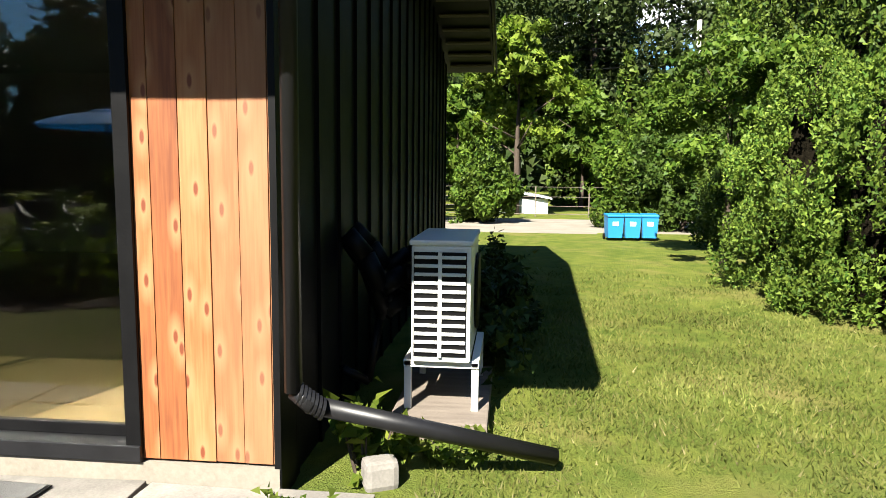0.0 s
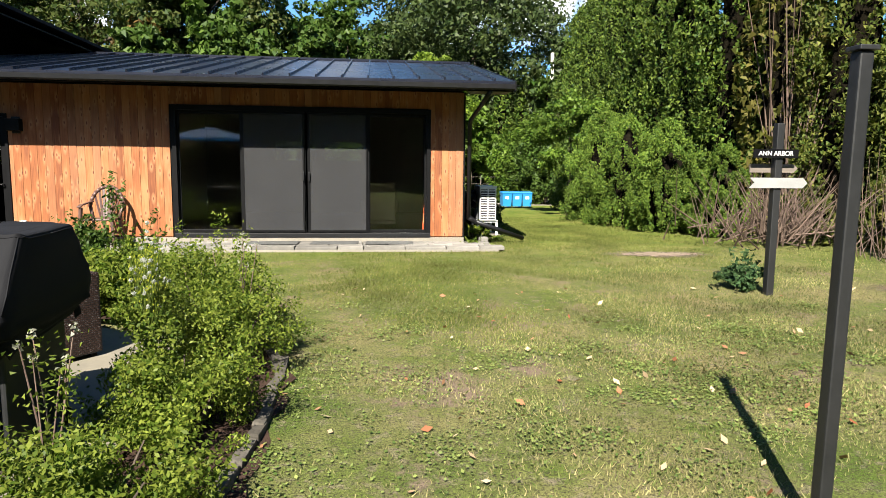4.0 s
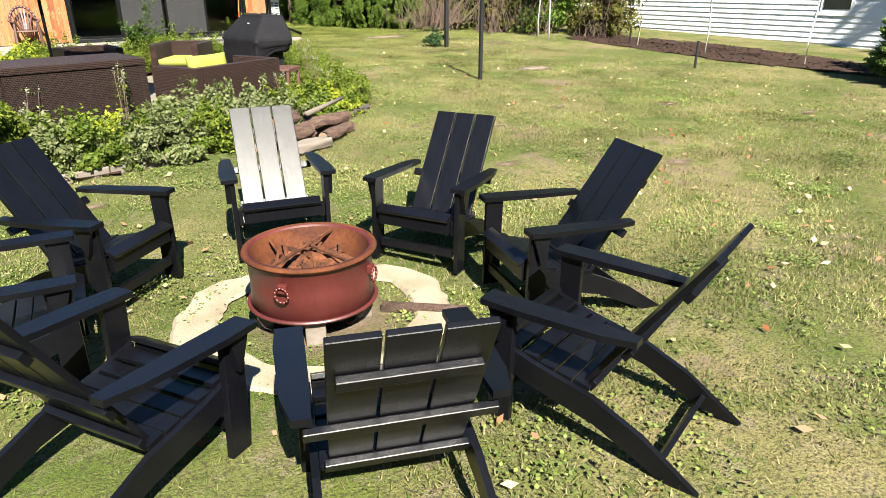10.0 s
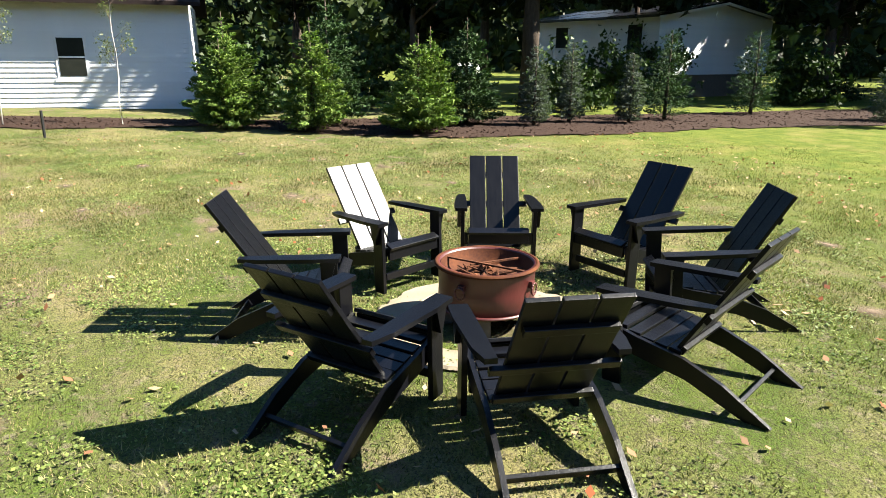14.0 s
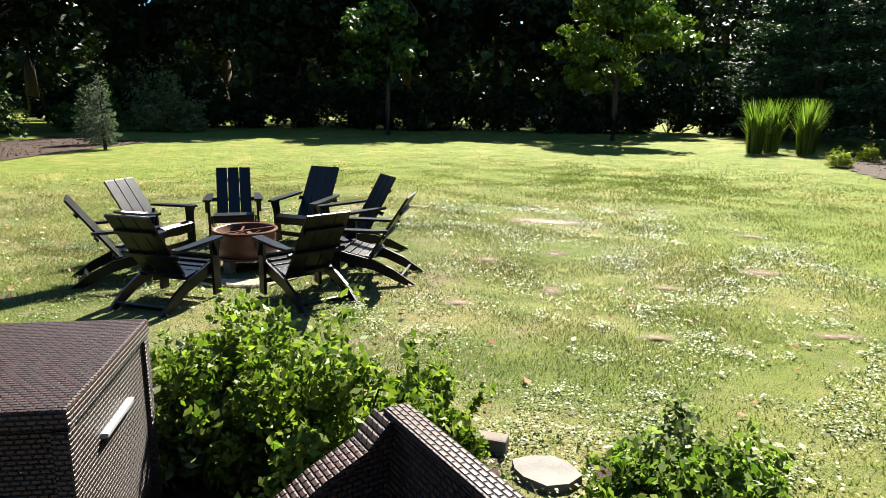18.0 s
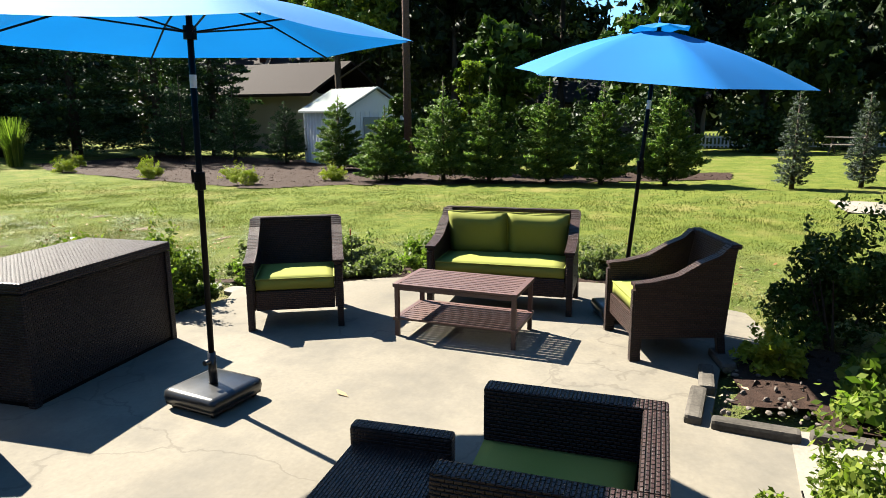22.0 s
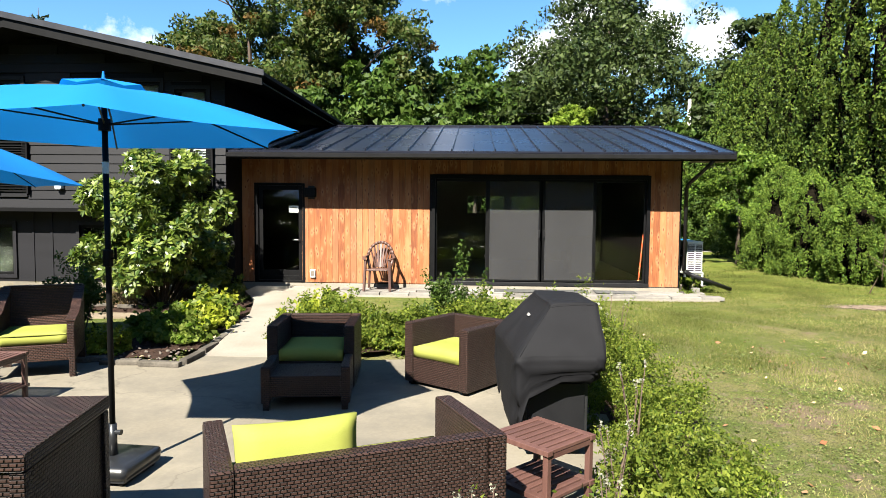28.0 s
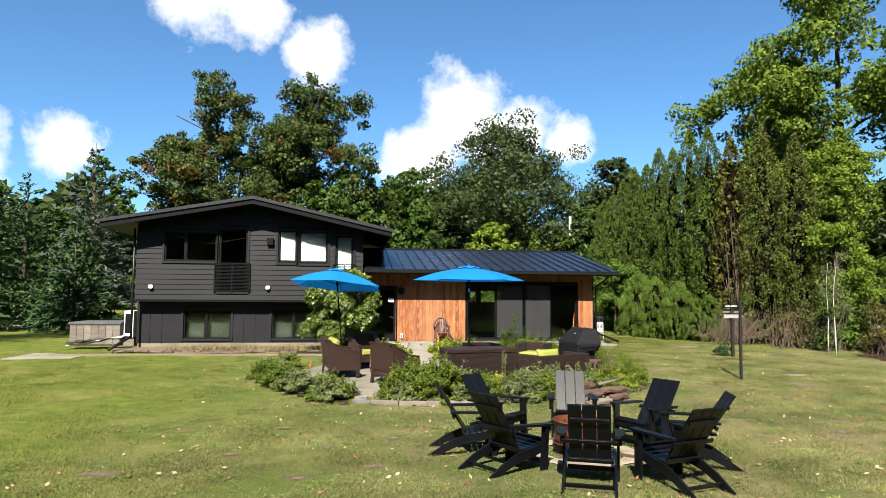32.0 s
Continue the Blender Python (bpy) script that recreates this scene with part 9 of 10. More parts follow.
for i, (x, y, h) in enumerate([(-3.35, -9.85, 0.72), (-3.05, -9.0, 0.9), (-3.5, -10.4, 0.62), (-6.4, -11.45, 0.95), (-7.3, -11.5, 0.85), (-2.7, -6.6, 1.0), (-4.1, -10.6, 0.62), (-3.2, -6.1, 0.95)]):
    weed(x, y, h, 400 + i, L_SEED, "tall thin weed with pale seed heads in the bed")
def bolted_weed(x, y, top, seed):
    """An upright weed gone to seed: forking green sprays with buds and a few white tufts."""
    q = random.Random(seed)
    ob = thing("weed", x, y, gz(x, y), 0, "tall green weed with buds and white fluffy seed tufts", "plant", "tall weeds")
    h = top - gz(x, y)
    bm, buds, tufts, low = bmesh.new(), bmesh.new(), [], []
    for k in range(5):
        foot = Vector((q.uniform(-0.04, 0.04), q.uniform(-0.04, 0.04), -0.02))
        knee = foot + Vector((q.uniform(-0.06, 0.06), q.uniform(-0.06, 0.06), h * q.uniform(0.55, 0.72)))
        rod(bm, foot, knee, 0.0052, 0.0038, 6)
        low += [tuple(foot.lerp(knee, q.uniform(0.2, 1.0))) for j in range(5)]
        for j in range(6):
            start = foot.lerp(knee, q.uniform(0.75, 1.0))
            fork = start + Vector((q.uniform(-0.05, 0.05), q.uniform(-0.05, 0.05), h * q.uniform(0.08, 0.16)))
            rod(bm, start, fork, 0.0028, 0.0022, 5)
            for m in range(3):
                end = fork + Vector((q.uniform(-0.035, 0.035), q.uniform(-0.035, 0.035), h * q.uniform(0.03, 0.15)))
                rod(bm, fork, end, 0.0020, 0.0015, 4)
                bud_at = pose(end.x, end.y, end.z, q.uniform(-20, 20), q.uniform(-20, 20), 0)
                bmesh.ops.create_icosphere(buds, subdivisions=1, radius=0.0062, matrix=bud_at @ Matrix.Diagonal((0.8, 0.8, 1.5, 1)))
                if q.random() < 0.09:
                    tufts.append(tuple(end + Vector((0, 0, 0.012))))
    tagged(part("stem", bm, L_COVER, ob), kind="stuff")
    tagged(part("bud", buds, L_GOLD, ob), kind="stuff")
    foliage("leaves", ob, L_SHRUB, low, [(0.05, 0.05, 0.05)] * len(low), 120, 0.026, 0.28, 0.1)
    tufts.append((0.0, 0.0, h * 0.99))
    tagged(foliage("seed_spray", ob, L_TUFT, tufts, [(0.013, 0.013, 0.013)] * len(tufts), 90 * len(tufts), 0.008, 0.25, 0.0, label="white fluffy seed tufts"), kind="stuff")


L_TUFT = leaf("white seed tufts", (0.30, 0.30, 0.29), (0.40, 0.40, 0.38), 0.8, 0.1, 0.4)
for i, (x, y, top) in enumerate([(-3.09, -7.48, 0.97), (-3.14, -7.34, 0.90), (-3.20, -7.18, 0.84), (-3.06, -7.64, 0.74), (-3.18, -7.04, 0.72)]):
    bolted_weed(x, y, top, 450 + i)
for x, y, h in ((-10.45, -10.45, 0.60),):
    ob = thing("garden_flag", x, y, gz(x, y), 20, "small orange marker flag in the bed", "marker flag", "marker flags")
    part("wire", rod(bmesh.new(), (0, 0, -0.03), (0, 0, h), 0.004, sides=5), DARKMETAL, ob)
    part("cloth", boxed(0.002, -0.003, h - 0.07, 0.06, 0.003, h, 0.001), ORANGE, ob)
# dry stems on the stony bed by the grey wall
ob = thing("dry_stems", -12.6, -1.7, gz(-12.6, -1.7), 0, "patch of tan dry stems by the house wall", "dry plants", kind="stuff")
n = 3200
bx, by = rng.uniform(-3.0, 3.2, n), rng.uniform(-0.75, 0.6, n)
base = np.stack([bx, by, np.zeros(n)], 1)
tip = base + np.stack([rng.normal(0, 0.10, n), rng.normal(0, 0.10, n), rng.uniform(0.05, 0.26, n)], 1)
side = np.stack([rng.normal(0, 0.006, n), rng.normal(0, 0.006, n), np.zeros(n)], 1)
tagged(part("stem", polygons("stem", np.stack([base - side, base + side, tip], 1), 3, L_TAN), L_TAN, ob), kind="stuff")
# weeds at the foot of the end wall
shrub(0.32, 0.35, 0.5, 0.4, 0.42, L_SHRUB, 300, 0.055, 420, "broad-leaved weed at the wall corner", lumps=8)
shrub(0.15, -0.25, 0.5, 0.3, 0.14, L_COVER, 500, 0.025, 421, "low weed on the bare soil", lumps=8)
shrub(0.75, 0.55, 0.5, 0.5, 0.16, L_COVER, 600, 0.022, 422, "low weed round the pad", lumps=8)
shrub(0.95, 2.6, 0.6, 2.2, 0.85, L_DARK, 3000, 0.04, 423, "dark leafy plants along the end wall", lumps=20)
shrub(0.80, 4.8, 0.5, 1.8, 0.75, L_DARK, 2200, 0.045, 424, "dark leafy plants along the end wall", lumps=18)
shrub(2.9, -4.3, 0.7, 0.6, 0.5, L_SPRUCE, 1200, 0.035, 425, "small dark shrub beside the signpost", lumps=12)

# ---- far woods all round, closing the view ----
def far_woods():
    n = 90000
    a = rng.uniform(0, 2 * math.pi, n)
    r = rng.uniform(72, 96, n)
    top = 13 + 3.0 * np.sin(a * 9 + 1) + 2.2 * np.sin(a * 23) + 1.4 * np.sin(a * 51)
    z = top * rng.uniform(0.0, 1.0, n) ** 0.75
    cen = np.stack([-10 + r * np.cos(a), -10 + r * np.sin(a), z - 0.5], 1)
    out = np.stack([-np.cos(a), -np.sin(a), np.full(n, 0.4)], 1)
    tagged(new("far_woods", polygons("far_woods", leaf_faces(cen, out, 0.75, 0.7, 0.0, 0.8), 3, L_OAK)), "belt of dark woodland far round the yard", "woodland", kind="stuff")
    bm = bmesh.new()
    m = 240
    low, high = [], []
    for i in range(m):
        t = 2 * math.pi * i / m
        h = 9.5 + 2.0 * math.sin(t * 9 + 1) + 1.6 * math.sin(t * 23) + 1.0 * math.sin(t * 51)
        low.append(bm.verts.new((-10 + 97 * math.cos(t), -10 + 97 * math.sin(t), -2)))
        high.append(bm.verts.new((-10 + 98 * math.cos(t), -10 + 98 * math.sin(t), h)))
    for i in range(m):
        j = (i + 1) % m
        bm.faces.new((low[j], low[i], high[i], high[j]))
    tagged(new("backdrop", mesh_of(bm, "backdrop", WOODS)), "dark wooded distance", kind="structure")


far_woods()

# ---- neighbours' buildings ----
def lap_wall(parent, x0, y0, x1, y1, z0, z1, material, step=0.2, out=0.02):
    """Lapped boards along a straight wall from one plan point to another."""
    ln = math.hypot(x1 - x0, y1 - y0)
    a = math.degrees(math.atan2(y1 - y0, x1 - x0))
    m = pose(x0, y0, 0, 0, 0, a)
    part("wall_core", boxed(0, 0.02, z0, ln, 0.2, z1), material, parent, at=m)
    board = mesh_of(prism(bmesh.new(), [(0.018, step + 0.01), (0.006, step + 0.01), (-out, 0.0), (0.018, 0.0)], "x", 0, ln), "siding_board", material)
    z = z0
    while z < z1 - 0.05:
        part("siding_board", board, material, parent, at=m @ pose(0, 0, z))
        z += step
    return m


def white_house():
    ob = thing("house", 13.0, -8.0, 0, 0, "white clapboard neighbour house in dappled sun", "house")
    lap_wall(ob, 0.0, 5.9, 0.0, -5.35, -0.35, 3.0, WHITESIDE, 0.15, 0.018)
    lap_wall(ob, 0.0, -5.35, 7.0, -5.35, -0.35, 3.0, WHITESIDE, 0.15, 0.018)
    part("foundation", boxed(0.03, -5.3, -0.7, 6.8, 5.8, -0.34), GREYW, ob)
    part("roof", prism(bmesh.new(), [(-0.55, 2.85), (3.5, 4.6), (7.6, 2.85), (7.6, 2.97), (3.5, 4.72), (-0.55, 2.97)], "y", -5.8, 6.3), BROWNROOF, ob)
    part("wall_far", boxed(6.8, -5.3, -0.35, 7.0, 5.8, 3.0), WHITESIDE, ob)
    part("wall_north", boxed(0.2, 5.7, -0.35, 6.8, 5.9, 3.0), WHITESIDE, ob)
    w = part("window", boxed(-0.035, -2.45, 0.56, 0.0, -1.38, 0.66), WHITESIDE, ob)
    part("frame", boxed(-0.03, -2.37, 0.66, -0.018, -1.46, 1.95), WHITESIDE, w)
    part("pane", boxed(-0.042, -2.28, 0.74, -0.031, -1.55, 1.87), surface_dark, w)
    part("mullion", boxed(-0.05, -2.28, 1.28, -0.043, -1.55, 1.33), WHITESIDE, w)
    part("corner_board", boxed(-0.03, -5.42, -0.35, 0.06, -5.33, 2.9), WHITESIDE, ob)


white_house()


def bungalow():
    """White single-storey house with a small porch, half hidden by trees."""
    ob = thing("house", 25.1, -31.0, 0.5, 191, "low white clapboard bungalow with a small porch", "house")
    lap_wall(ob, 0, 0, 9.5, 0, 0.1, 2.62, WHITESIDE, 0.18)
    lap_wall(ob, 9.5, 0, 9.5, 7.6, 0.1, 2.62, WHITESIDE, 0.18)
    part("wall_back", boxed(0.0, 7.4, 0.1, 9.3, 7.6, 2.62), WHITESIDE, ob)
    part("wall_far", boxed(0.0, 0.2, 0.1, 0.2, 7.4, 2.62), WHITESIDE, ob)
    part("foundation", boxed(0.05, 0.05, -1.3, 9.4, 7.5, 0.1), GREYW, ob)
    part("roof", prism(bmesh.new(), [(-0.5, 2.56), (3.8, 3.25), (8.1, 2.56), (8.1, 2.68), (3.8, 3.37), (-0.5, 2.68)], "x", -0.5, 9.9), ROOFM, ob, "slate-blue metal roof")
    part("rake_board", prism(bmesh.new(), [(-0.5, 2.50), (3.8, 3.19), (8.1, 2.50), (8.1, 2.60), (3.8, 3.30), (-0.5, 2.60)], "x", 9.905, 9.94), WHITE, ob)
    part("gable", prism(bmesh.new(), [(0, 2.62), (7.6, 2.62), (3.8, 3.24)], "x", 9.35, 9.5), WHITESIDE, ob)
    for x0, x1, z0, z1 in ((2.2, 3.2, 1.2, 2.3), (7.6, 8.5, 1.2, 2.3)):
        w = part("window", boxed(x0 - 0.06, -0.04, z0 - 0.08, x1 + 0.06, -0.02, z1 + 0.06), WHITESIDE, ob)
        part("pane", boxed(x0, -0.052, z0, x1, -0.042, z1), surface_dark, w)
    w = part("gable_vent", boxed(9.52, 3.5, 2.55, 9.55, 4.1, 2.95), WHITE, ob)
    d = part("door", boxed(5.0, -0.05, 0.3, 5.9, -0.02, 2.35), WHITE, ob)
    porch = part("porch", boxed(4.2, -1.9, 0.05, 7.0, -0.02, 0.3), GREYW, ob)
    for x in (4.25, 5.6, 6.95):
        part("post", boxed(x - 0.05, -1.88, 0.3, x + 0.05, -1.78, 1.25), WHITE, porch)
    for z in (0.55, 0.9, 1.22):
        part("rail", boxed(4.25, -1.85, z - 0.03, 6.95, -1.81, z + 0.03), WHITE, porch)
    for k in range(3):
        part("step", boxed(4.6, -2.2 - k * 0.28, -0.05 - k * 0.15, 5.7, -1.9 - k * 0.28, 0.12 - k * 0.15), GREYW, porch)
    t = thing("gas_tank", 24.5, -26.5, 0.05, 40, "white propane tank with a red valve cap", "gas tank")
    part("tank", rod(bmesh.new(), (-1.0, 0, 0.55), (1.0, 0, 0.55), 0.42, sides=20), WHITE, t, smooth=True)
    part("cap", rod(bmesh.new(), (0, 0, 0.95), (0, 0, 1.12), 0.14, sides=12), ORANGE, t)
    for s in (-1, 1):
        part("foot", boxed(s * 0.7 - 0.08, -0.3, -0.4, s * 0.7 + 0.08, 0.3, 0.25), GREYW, t)


bungalow()


def west_houses():
    ob = thing("house", -42.5, -36.0, 0.35, 0, "tan clapboard house with a brown shingle roof", "house")
    part("wall_core", boxed(-4.0, -6.0, -0.95, 4.0, 6.0, 2.7), TANSIDE, ob)
    bd = mesh_of(prism(bmesh.new(), [(0.018, 0.21), (0.006, 0.21), (-0.02, 0.0), (0.018, 0.0)], "x", 0, 12.0), "siding_board", TANSIDE)
    for k in range(17):
        part("siding_board", bd, TANSIDE, ob, at=pose(4.02, -6.0, -0.75 + k * 0.2, 0, 0, 90))
    part("roof", prism(bmesh.new(), [(-5.0, 2.5), (0, 4.7), (5.0, 2.5), (5.0, 2.68), (0, 4.88), (-5.0, 2.68)], "y", -6.5, 6.5), BROWNROOF, ob)
    part("upper_wall", boxed(-9.0, -9.0, -0.95, -1.5, 1.2, 4.4), TANSIDE, ob)
    part("upper_roof", prism(bmesh.new(), [(-10.0, 4.0), (-5.2, 6.3), (-0.6, 4.2), (-0.6, 4.38), (-5.2, 6.48), (-10.0, 4.18)], "y", -9.5, 1.7), BROWNROOF, ob)
    ch = part("chimney", boxed(-3.4, -3.0, 4.3, -2.5, -2.1, 7.0, 0.02), RUST2, ob)
    part("pot", rod(bmesh.new(), (-2.95, -2.55, 7.0), (-2.95, -2.55, 7.4), 0.16, 0.14, 10), GREYW, ch)
    dish = thing("satellite_dish", -43.6, -37.0, 4.95, 60, "small grey dish on the shingle roof", "dish")
    part("bowl", lathe(bmesh.new(), [(0.02, 0.0), (0.25, 0.05), (0.42, 0.16)], 18), GREYW, dish, at=pose(0, 0, 0.45, 65, 0, 0))
    part("mast", rod(bmesh.new(), (0, 0, 0), (0, 0, 0.5), 0.025), DARKMETAL, dish)
    sh = thing("shed", -29.2, -21.5, -0.35, 64, "white metal garden shed with a pitched ribbed roof", "shed")
    part("wall_core", boxed(-1.7, -1.6, 0, 1.7, 1.6, 2.25), WHITESIDE, sh)
    part("gable", prism(bmesh.new(), [(-1.6, 2.25), (1.6, 2.25), (0, 3.12)], "x", -1.7, 1.7), WHITESIDE, sh)
    for q in (-1, 1):
        part("roof", prism(bmesh.new(), [(0, 3.24), (q * 1.78, 2.27), (q * 1.78, 2.19), (0, 3.16)], "x", -1.85, 1.85), BLIND, sh)
        for k in range(13):
            part("roof_rib", beam(bmesh.new(), (-1.8 + k * 0.3, 0, 3.255), (-1.8 + k * 0.3, q * 1.78, 2.285), 0.03, 0.02), BLIND, sh)
    rib = mesh_of(boxed(-0.012, -0.025, 0.05, 0.012, 0.025, 2.22), "rib", WHITESIDE)
    for k in range(14):
        part("rib", rib, WHITESIDE, sh, at=pose(1.712, -1.5 + k * 0.23, 0))
        part("rib", rib, WHITESIDE, sh, at=pose(-1.6 + k * 0.246, -1.612, 0, 0, 0, 90))
    part("door", boxed(1.726, -0.7, 0.05, 1.75, 0.7, 2.0), BLIND, sh)
    pl = thing("utility_pole", -25.6, -17.1, -0.4, 0, "brown wooden utility pole among the trees", "utility pole", "utility poles")
    part("shaft", rod(bmesh.new(), (0, 0, -0.3), (0.1, 0, 11), 0.15, 0.11, 12), LOG, pl, smooth=True)
    p2 = thing("utility_pole", 10.1, 31.6, -0.15, 0, "pale wooden utility pole beyond the road", "utility pole", "utility poles")
    part("shaft", rod(bmesh.new(), (0, 0, -0.3), (0, 0, 9.2), 0.14, 0.11, 10), BIRCHB, p2, smooth=True)
    for z in (7.2, 8.2, 8.9):
        bm = bmesh.new()
        pts = [Vector((-45 + 55 * k / 14 - 10.0, -1.0 + 1.0 * k / 14, z - 1.2 * math.sin(math.pi * k / 14))) for k in range(15)]
        rows = [[bm.verts.new(p + Vector((0, 0.012 * math.cos(t), 0.012 * math.sin(t)))) for t in (0, 2.1, 4.2)] for p in pts]
        for a, b in zip(rows, rows[1:]):
            for i in range(3):
                bm.faces.new((a[i], a[(i + 1) % 3], b[(i + 1) % 3], b[i]))
        part("wire", bm, BLACK, p2)
    wh = thing("house", -50.5, 7.5, -0.3, 20, "white neighbour cottage with a porch, far off", "house")
    part("wall_core", boxed(-3, -3, 0, 3, 3, 3.0), WHITESIDE, wh)
    part("roof", prism(bmesh.new(), [(-3.6, 2.9), (0, 4.6), (3.6, 2.9), (3.6, 3.05), (0, 4.75), (-3.6, 3.05)], "y", -3.5, 3.5), SHINGLE, wh)
    for s in (-1.8, 0.6):
        part("window", boxed(3.0, s, 1.0, 3.03, s + 1.0, 2.2), surface_dark, wh)
    dh = thing("house", -56, -14, -0.3, 0, "dark low house among the west trees", "house")
    part("wall_core", boxed(-4, -6, 0, 4, 6, 2.8), GREYW, dh)
    part("roof", prism(bmesh.new(), [(-4.6, 2.7), (0, 4.4), (4.6, 2.7), (4.6, 2.85), (0, 4.55), (-4.6, 2.85)], "y", -6.5, 6.5), SHINGLE, dh)
    f = thing("picket_fence", -44, -2, -0.35, 0, "white picket fence beyond the west lawn", "fence")
    pk = mesh_of(boxed(-0.02, -0.045, 0, 0.02, 0.045, 0.95, 0.004), "picket", WHITE)
    for k in range(60):
        part("picket", pk, WHITE, f, at=pose(0, -6 + k * 0.2, 0))
    for z in (0.3, 0.75):
        part("rail", boxed(-0.05, -6.1, z - 0.04, -0.025, 6.0, z + 0.04), WHITE, f)
    tb = thing("picnic_table", -36.5, -1.4, gz(-36, -1.4), 70, "grey wooden picnic table on the far lawn", "picnic table")
    part("tabletop", boxed(-0.9, -0.38, 0.71, 0.9, 0.38, 0.75, 0.005), GREYW, tb)
    for s in (-1, 1):
        part("bench", boxed(-0.9, s * 0.72 - 0.13, 0.42, 0.9, s * 0.72 + 0.13, 0.46, 0.005), GREYW, tb)
        part("leg_frame", beam(beam(bmesh.new(), (s * 0.65, -0.65, 0), (s * 0.65, 0.2, 0.7), 0.04, 0.09), (s * 0.68, 0.65, 0), (s * 0.68, -0.2, 0.7), 0.04, 0.09), GREYW, tb)
    ga = thing("garage", 1.83, 24.5, -0.15, 0, "white shed across the road behind a wire fence", "shed")
    part("wall_core", boxed(-2.05, -0.1, 0, 0.75, 2.5, 0.62), WHITESIDE, ga)
    part("roof", prism(bmesh.new(), [(-2.2, 0.6), (-0.65, 0.86), (0.9, 0.6), (0.9, 0.66), (-0.65, 0.93), (-2.2, 0.66)], "y", -0.3, 2.7), WHITE, ga)
    part("door", boxed(-1.2, -0.13, 0.02, -0.2, -0.1, 0.58), BLIND, ga)
    wf = thing("wire_fence", 2, 22.6, -0.15, 0, "grey wire mesh fence along the road", "fence")
    for k in range(13):
        part("post", rod(bmesh.new(), (-12 + k * 2, 0, 0), (-12 + k * 2, 0, 1.15), 0.025, sides=6), GREYW, wf)
    for z in (0.1, 0.4, 0.75, 1.12):
        part("wire", rod(bmesh.new(), (-12, 0, z), (12, 0, z), 0.01, sides=4), GREYW, wf)
    bs = thing("shed", -20.5, -62, -0.45, 10, "small blue shed far off under the trees", "shed")
    part("wall_core", boxed(-1.4, -1.2, 0, 1.4, 1.2, 2.1), HOSE, bs)
    part("roof", prism(bmesh.new(), [(-1.6, 2.05), (0, 2.9), (1.6, 2.05), (1.6, 2.15), (0, 3.0), (-1.6, 2.15)], "y", -1.4, 1.4), SHINGLE, bs)


west_houses()

# ---- grass, clover and fallen leaves ----
BLOCK = [PATIO, BED_S, BED_N, BED_NW, BED_W, MULCH_E, MULCH_W, ROCKY]


def free(x, y):
    ok = ~((y > -1.0) & (x > -17.0) & (x < 0.6) & (y < 9))
    for poly in BLOCK:
        ok &= ~inside(poly, x, y)
    d = np.hypot(x - PIT[0] - 0.08, y - PIT[1] + 0.03)
    sand = (d > 0.58) & (d < 0.78) & (rng.uniform(0, 1, len(x)) > 0.06)
    inner = (d < 0.56) & (rng.uniform(0, 1, len(x)) > 0.10 + 0.4 * (x > PIT[0] + 0.2))
    return ok & ~sand & ~inner & (d > 0.33)


def thin(x, y):
    """How thick the grass stands: less in the worn spots, uneven all over."""
    k = 0.60 + 0.5 * np.sin(x * 2.1 + np.sin(y * 1.7) * 1.5) * np.sin(y * 2.4 + np.sin(x * 1.3) * 1.5) + 0.2 * np.sin(x * 5.3 + 1.7 * np.sin(y * 4.1)) * np.sin(y * 6.1 + np.sin(x * 3.7))
    for wx, wy, rx, ry in WORN:
        d = np.hypot((x - wx) / rx, (y - wy) / ry)
        k = k * np.clip((d - 0.5) / 0.65, 0.03, 1.0)
    return k


def grass(name, n, spine, reach, h, w, material, label, spread=0.5):
    """Blades strewn along a line of the plan, thinning away from it."""
    spine = np.array(spine, float)
    seg = rng.integers(0, len(spine) - 1, n)
    base = spine[seg] + (spine[seg + 1] - spine[seg]) * rng.uniform(0, 1, (n, 1)) + rng.normal(0, reach, (n, 2))
    x, y = base[:, 0], base[:, 1]
    keep = (x > -26) & (x < 8.5) & (y > -40) & (y < 8)
    x, y = x[keep], y[keep]
    keep = free(x, y) & (rng.uniform(0, 1, len(x)) < thin(x, y))
    x, y = x[keep], y[keep]
    m = len(x)
    far = np.clip(np.hypot(x + 5, y + 13) / 12, 0.9, 2.2)
    hh = h * rng.uniform(0.5, 1.3, m) * (0.75 + 0.25 * far)
    a = rng.uniform(0, 6.28, m)
    z = gz_many(x, y) - 0.015
    b = np.stack([x, y, z], 1)
    side = np.stack([np.cos(a), np.sin(a), np.zeros(m)], 1) * (w * far * rng.uniform(0.6, 1.3, m))[:, None]
    tip = b + np.stack([rng.normal(0, spread, m) * hh, rng.normal(0, spread, m) * hh, hh], 1)
    ob = new(name, polygons(name, np.stack([b - side, b + side, tip], 1), 3, material))
    return tagged(ob, label, "grass", kind="stuff")


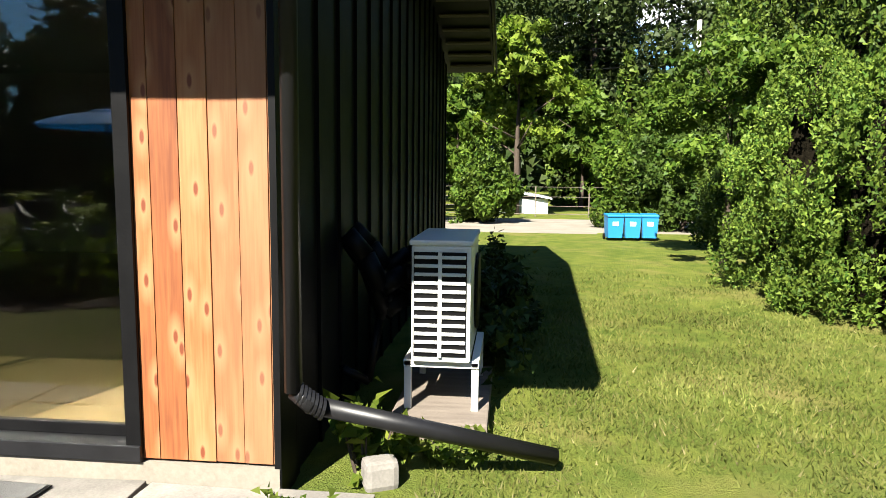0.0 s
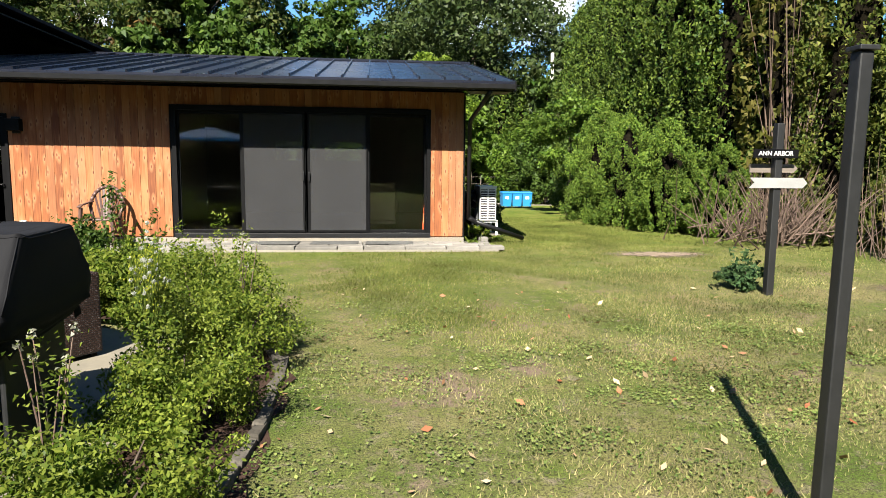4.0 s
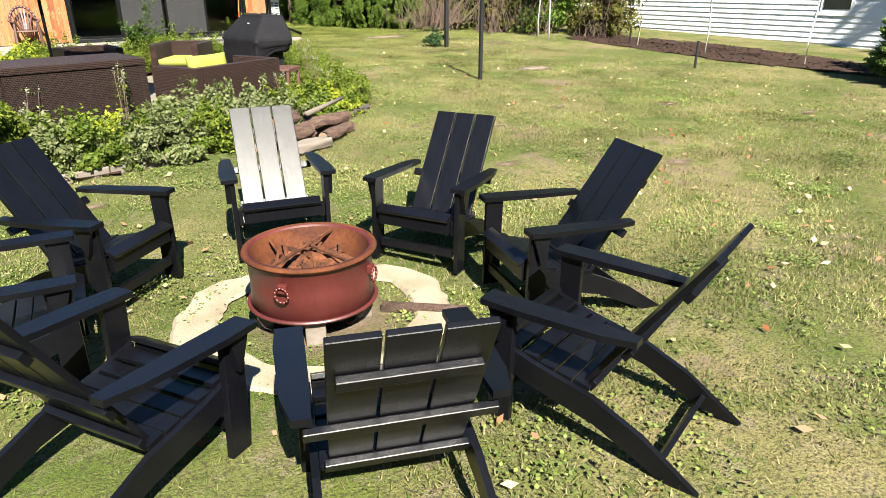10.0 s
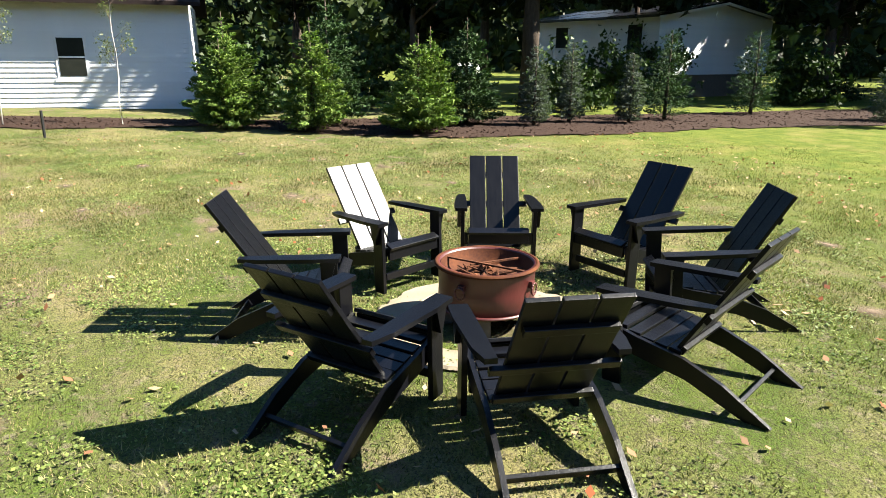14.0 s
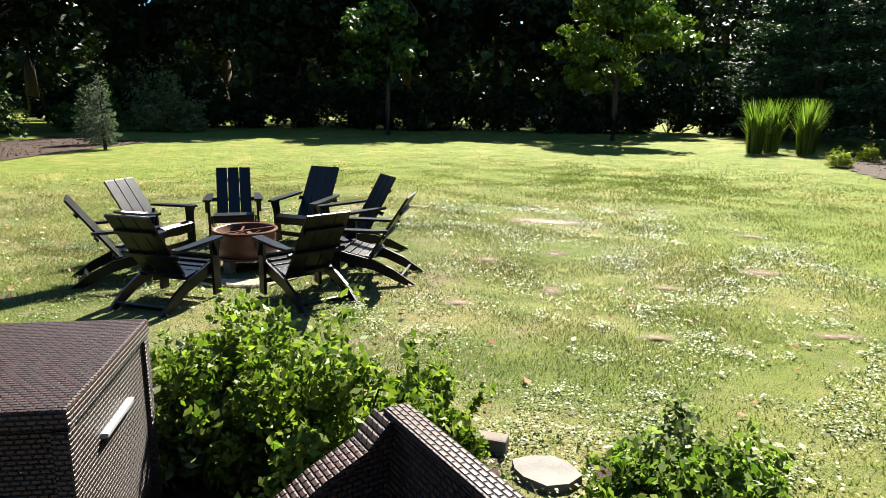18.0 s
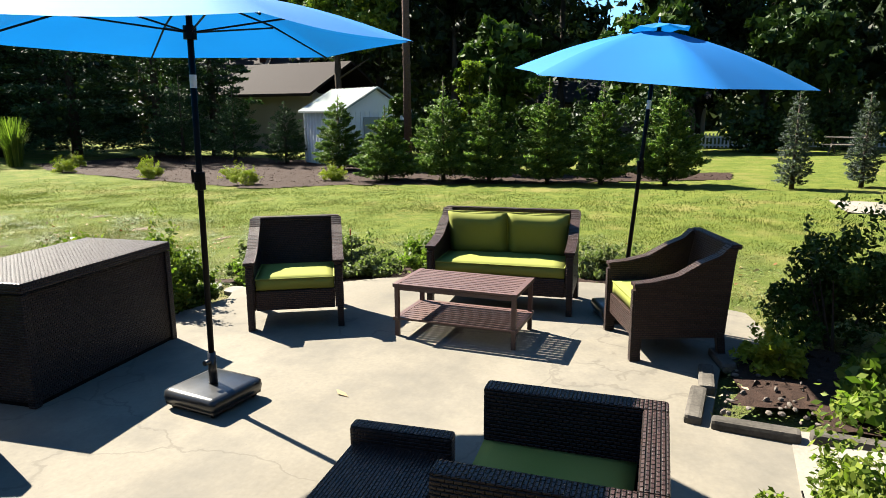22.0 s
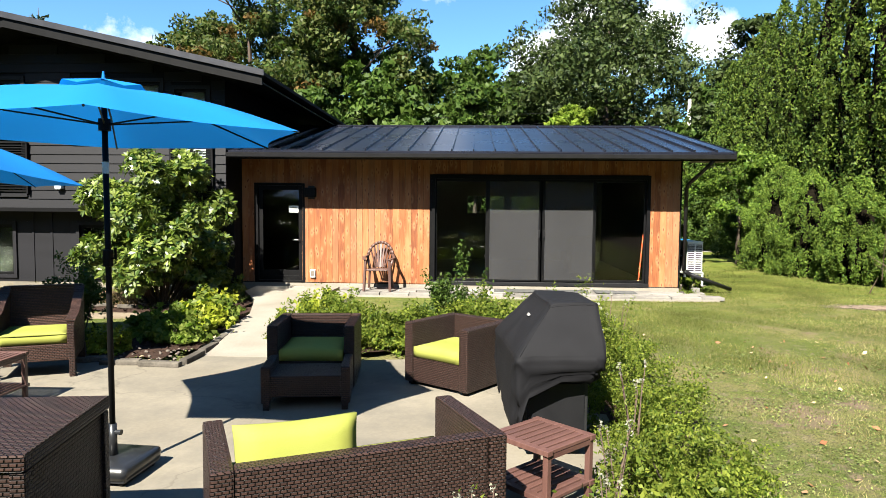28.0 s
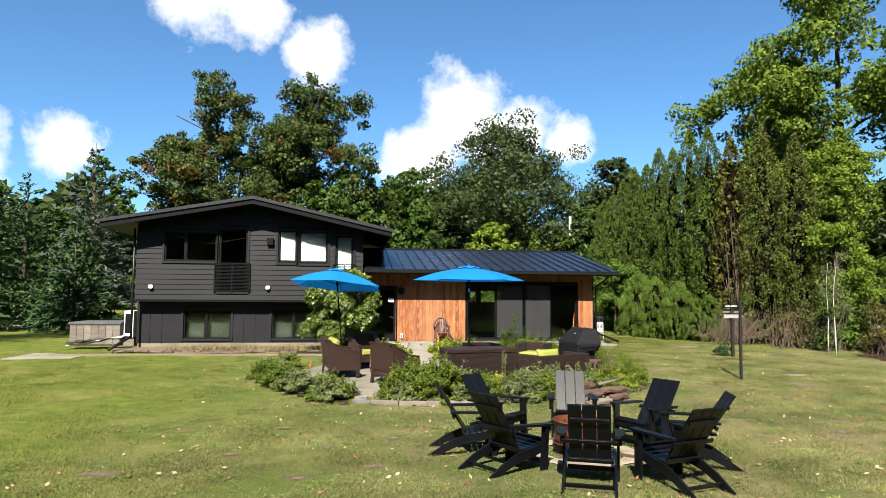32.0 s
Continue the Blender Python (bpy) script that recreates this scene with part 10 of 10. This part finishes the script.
ROUND = [(2.5, -2), (1.5, -6), (0.5, -10), (-1.5, -13.5), (-4.5, -14), (-3, -18), (-7, -20), (-10, -18), (-11, -15), (-8.5, -13.5)]
grass("grass", 480000, ROUND, 1.7, 0.030, 0.0040, L_GRASS, "short mown grass blades round the patio and fire pit")
grass("grass", 200000, [(3, -3.5), (2, -12), (0, -20), (-6, -23)], 2.6, 0.034, 0.0058, L_GRASS, "short mown grass blades on the east lawn")
grass("grass", 240000, [(-7, -25), (-12, -25), (-15, -22), (-16, -16), (-15, -8), (-14, -4)], 3.0, 0.036, 0.0062, L_GRASS_DEEP, "short lush grass blades on the open west lawn")
grass("grass", 70000, [(2.4, 6), (2.4, 1), (1.6, -2.5)], 1.4, 0.034, 0.0055, L_GRASS_DEEP, "short lush grass blades beside the end wall")
grass("grass", 70000, [(0.8, -2.4), (-1.6, -2.4), (-2.2, -5.0), (0.8, -5.2)], 0.9, 0.034, 0.0048, L_GRASS_DEEP, "short green grass blades in front of the glass doors")
grass("grass", 60000, ROUND, 2.2, 0.020, 0.0036, L_STRAW, "dry straw-coloured blades among the green", 1.3)


def clover(n, label):
    """Round-leaved patches in the lawn."""
    c = np.stack([rng.uniform(-14, 3.5, 900), rng.uniform(-21, -5, 900)], 1)
    pick = rng.integers(0, len(c), n)
    r = rng.uniform(0.15, 0.5, len(c))
    pts = c[pick] + rng.normal(0, 1, (n, 2)) * r[pick][:, None] * 0.5
    keep = free(pts[:, 0], pts[:, 1]) & (thin(pts[:, 0], pts[:, 1]) > 0.22)
    pts = pts[keep]
    z = gz_many(pts[:, 0], pts[:, 1]) + rng.uniform(0.006, 0.020, len(pts))
    cen = np.stack([pts[:, 0], pts[:, 1], z], 1)
    up = np.tile(np.array([0, 0, 1.0]), (len(cen), 1))
    faces = leaf_faces(cen, up, 0.0105, 0.9, 0.0, 0.30, None, 4)
    tagged(new("clover", polygons("clover", faces, 4, L_CLOVER)), label, "clover", kind="stuff")


clover(150000, "patches of round-leaved clover in the lawn")
n = 2600
x, y = rng.uniform(-13.5, 5, n), -24 + 20 * rng.uniform(0, 1, n) ** 1.5
keep = free(x, y)
x, y = x[keep], y[keep]
cen = np.stack([x, y, gz_many(x, y) + 0.018], 1)
tagged(new("fallen_leaves", polygons("fallen_leaves", leaf_faces(cen, np.tile(np.array([0, 0, 1.0]), (len(cen), 1)), 0.032, 0.62, 0.0, 0.45, None, 4), 4, L_DRY)), "scattered orange and tan fallen leaves on the lawn", "fallen leaves", kind="stuff")
ob = thing("fallen_leaf", -7.15, -8.55, PATIO_Z + 0.028, 30, "single brown fallen leaf on the patio", "leaf")
part("blade", polygons("blade", leaf_faces(np.zeros((1, 3)), np.array([[0, 0, 1.0]]), 0.06, 0.5, 0, 0.2, None, 4), 4, L_DRY), L_DRY, ob)
# bark chips on the mulch
cx, cy = [], []
for poly, k in ((MULCH_E, 9000), (MULCH_W, 6000), (BED_S, 2500), (BED_NW, 1500), (BED_N, 1200)):
    xs, ys = [p[0] for p in poly], [p[1] for p in poly]
    x, y = rng.uniform(min(xs), max(xs), k), rng.uniform(min(ys), max(ys), k)
    ok = inside(poly, x, y)
    cx.append(x[ok]), cy.append(y[ok])
x, y = np.concatenate(cx), np.concatenate(cy)
cen = np.stack([x, y, gz_many(x, y) + 0.03], 1)
tagged(new("bark_chips", polygons("bark_chips", leaf_faces(cen, np.tile(np.array([0, 0, 1.0]), (len(cen), 1)), 0.04, 0.4, 0.0, 0.5), 3, MULCH)), "loose bark chips on the beds", "bark chips", kind="stuff")
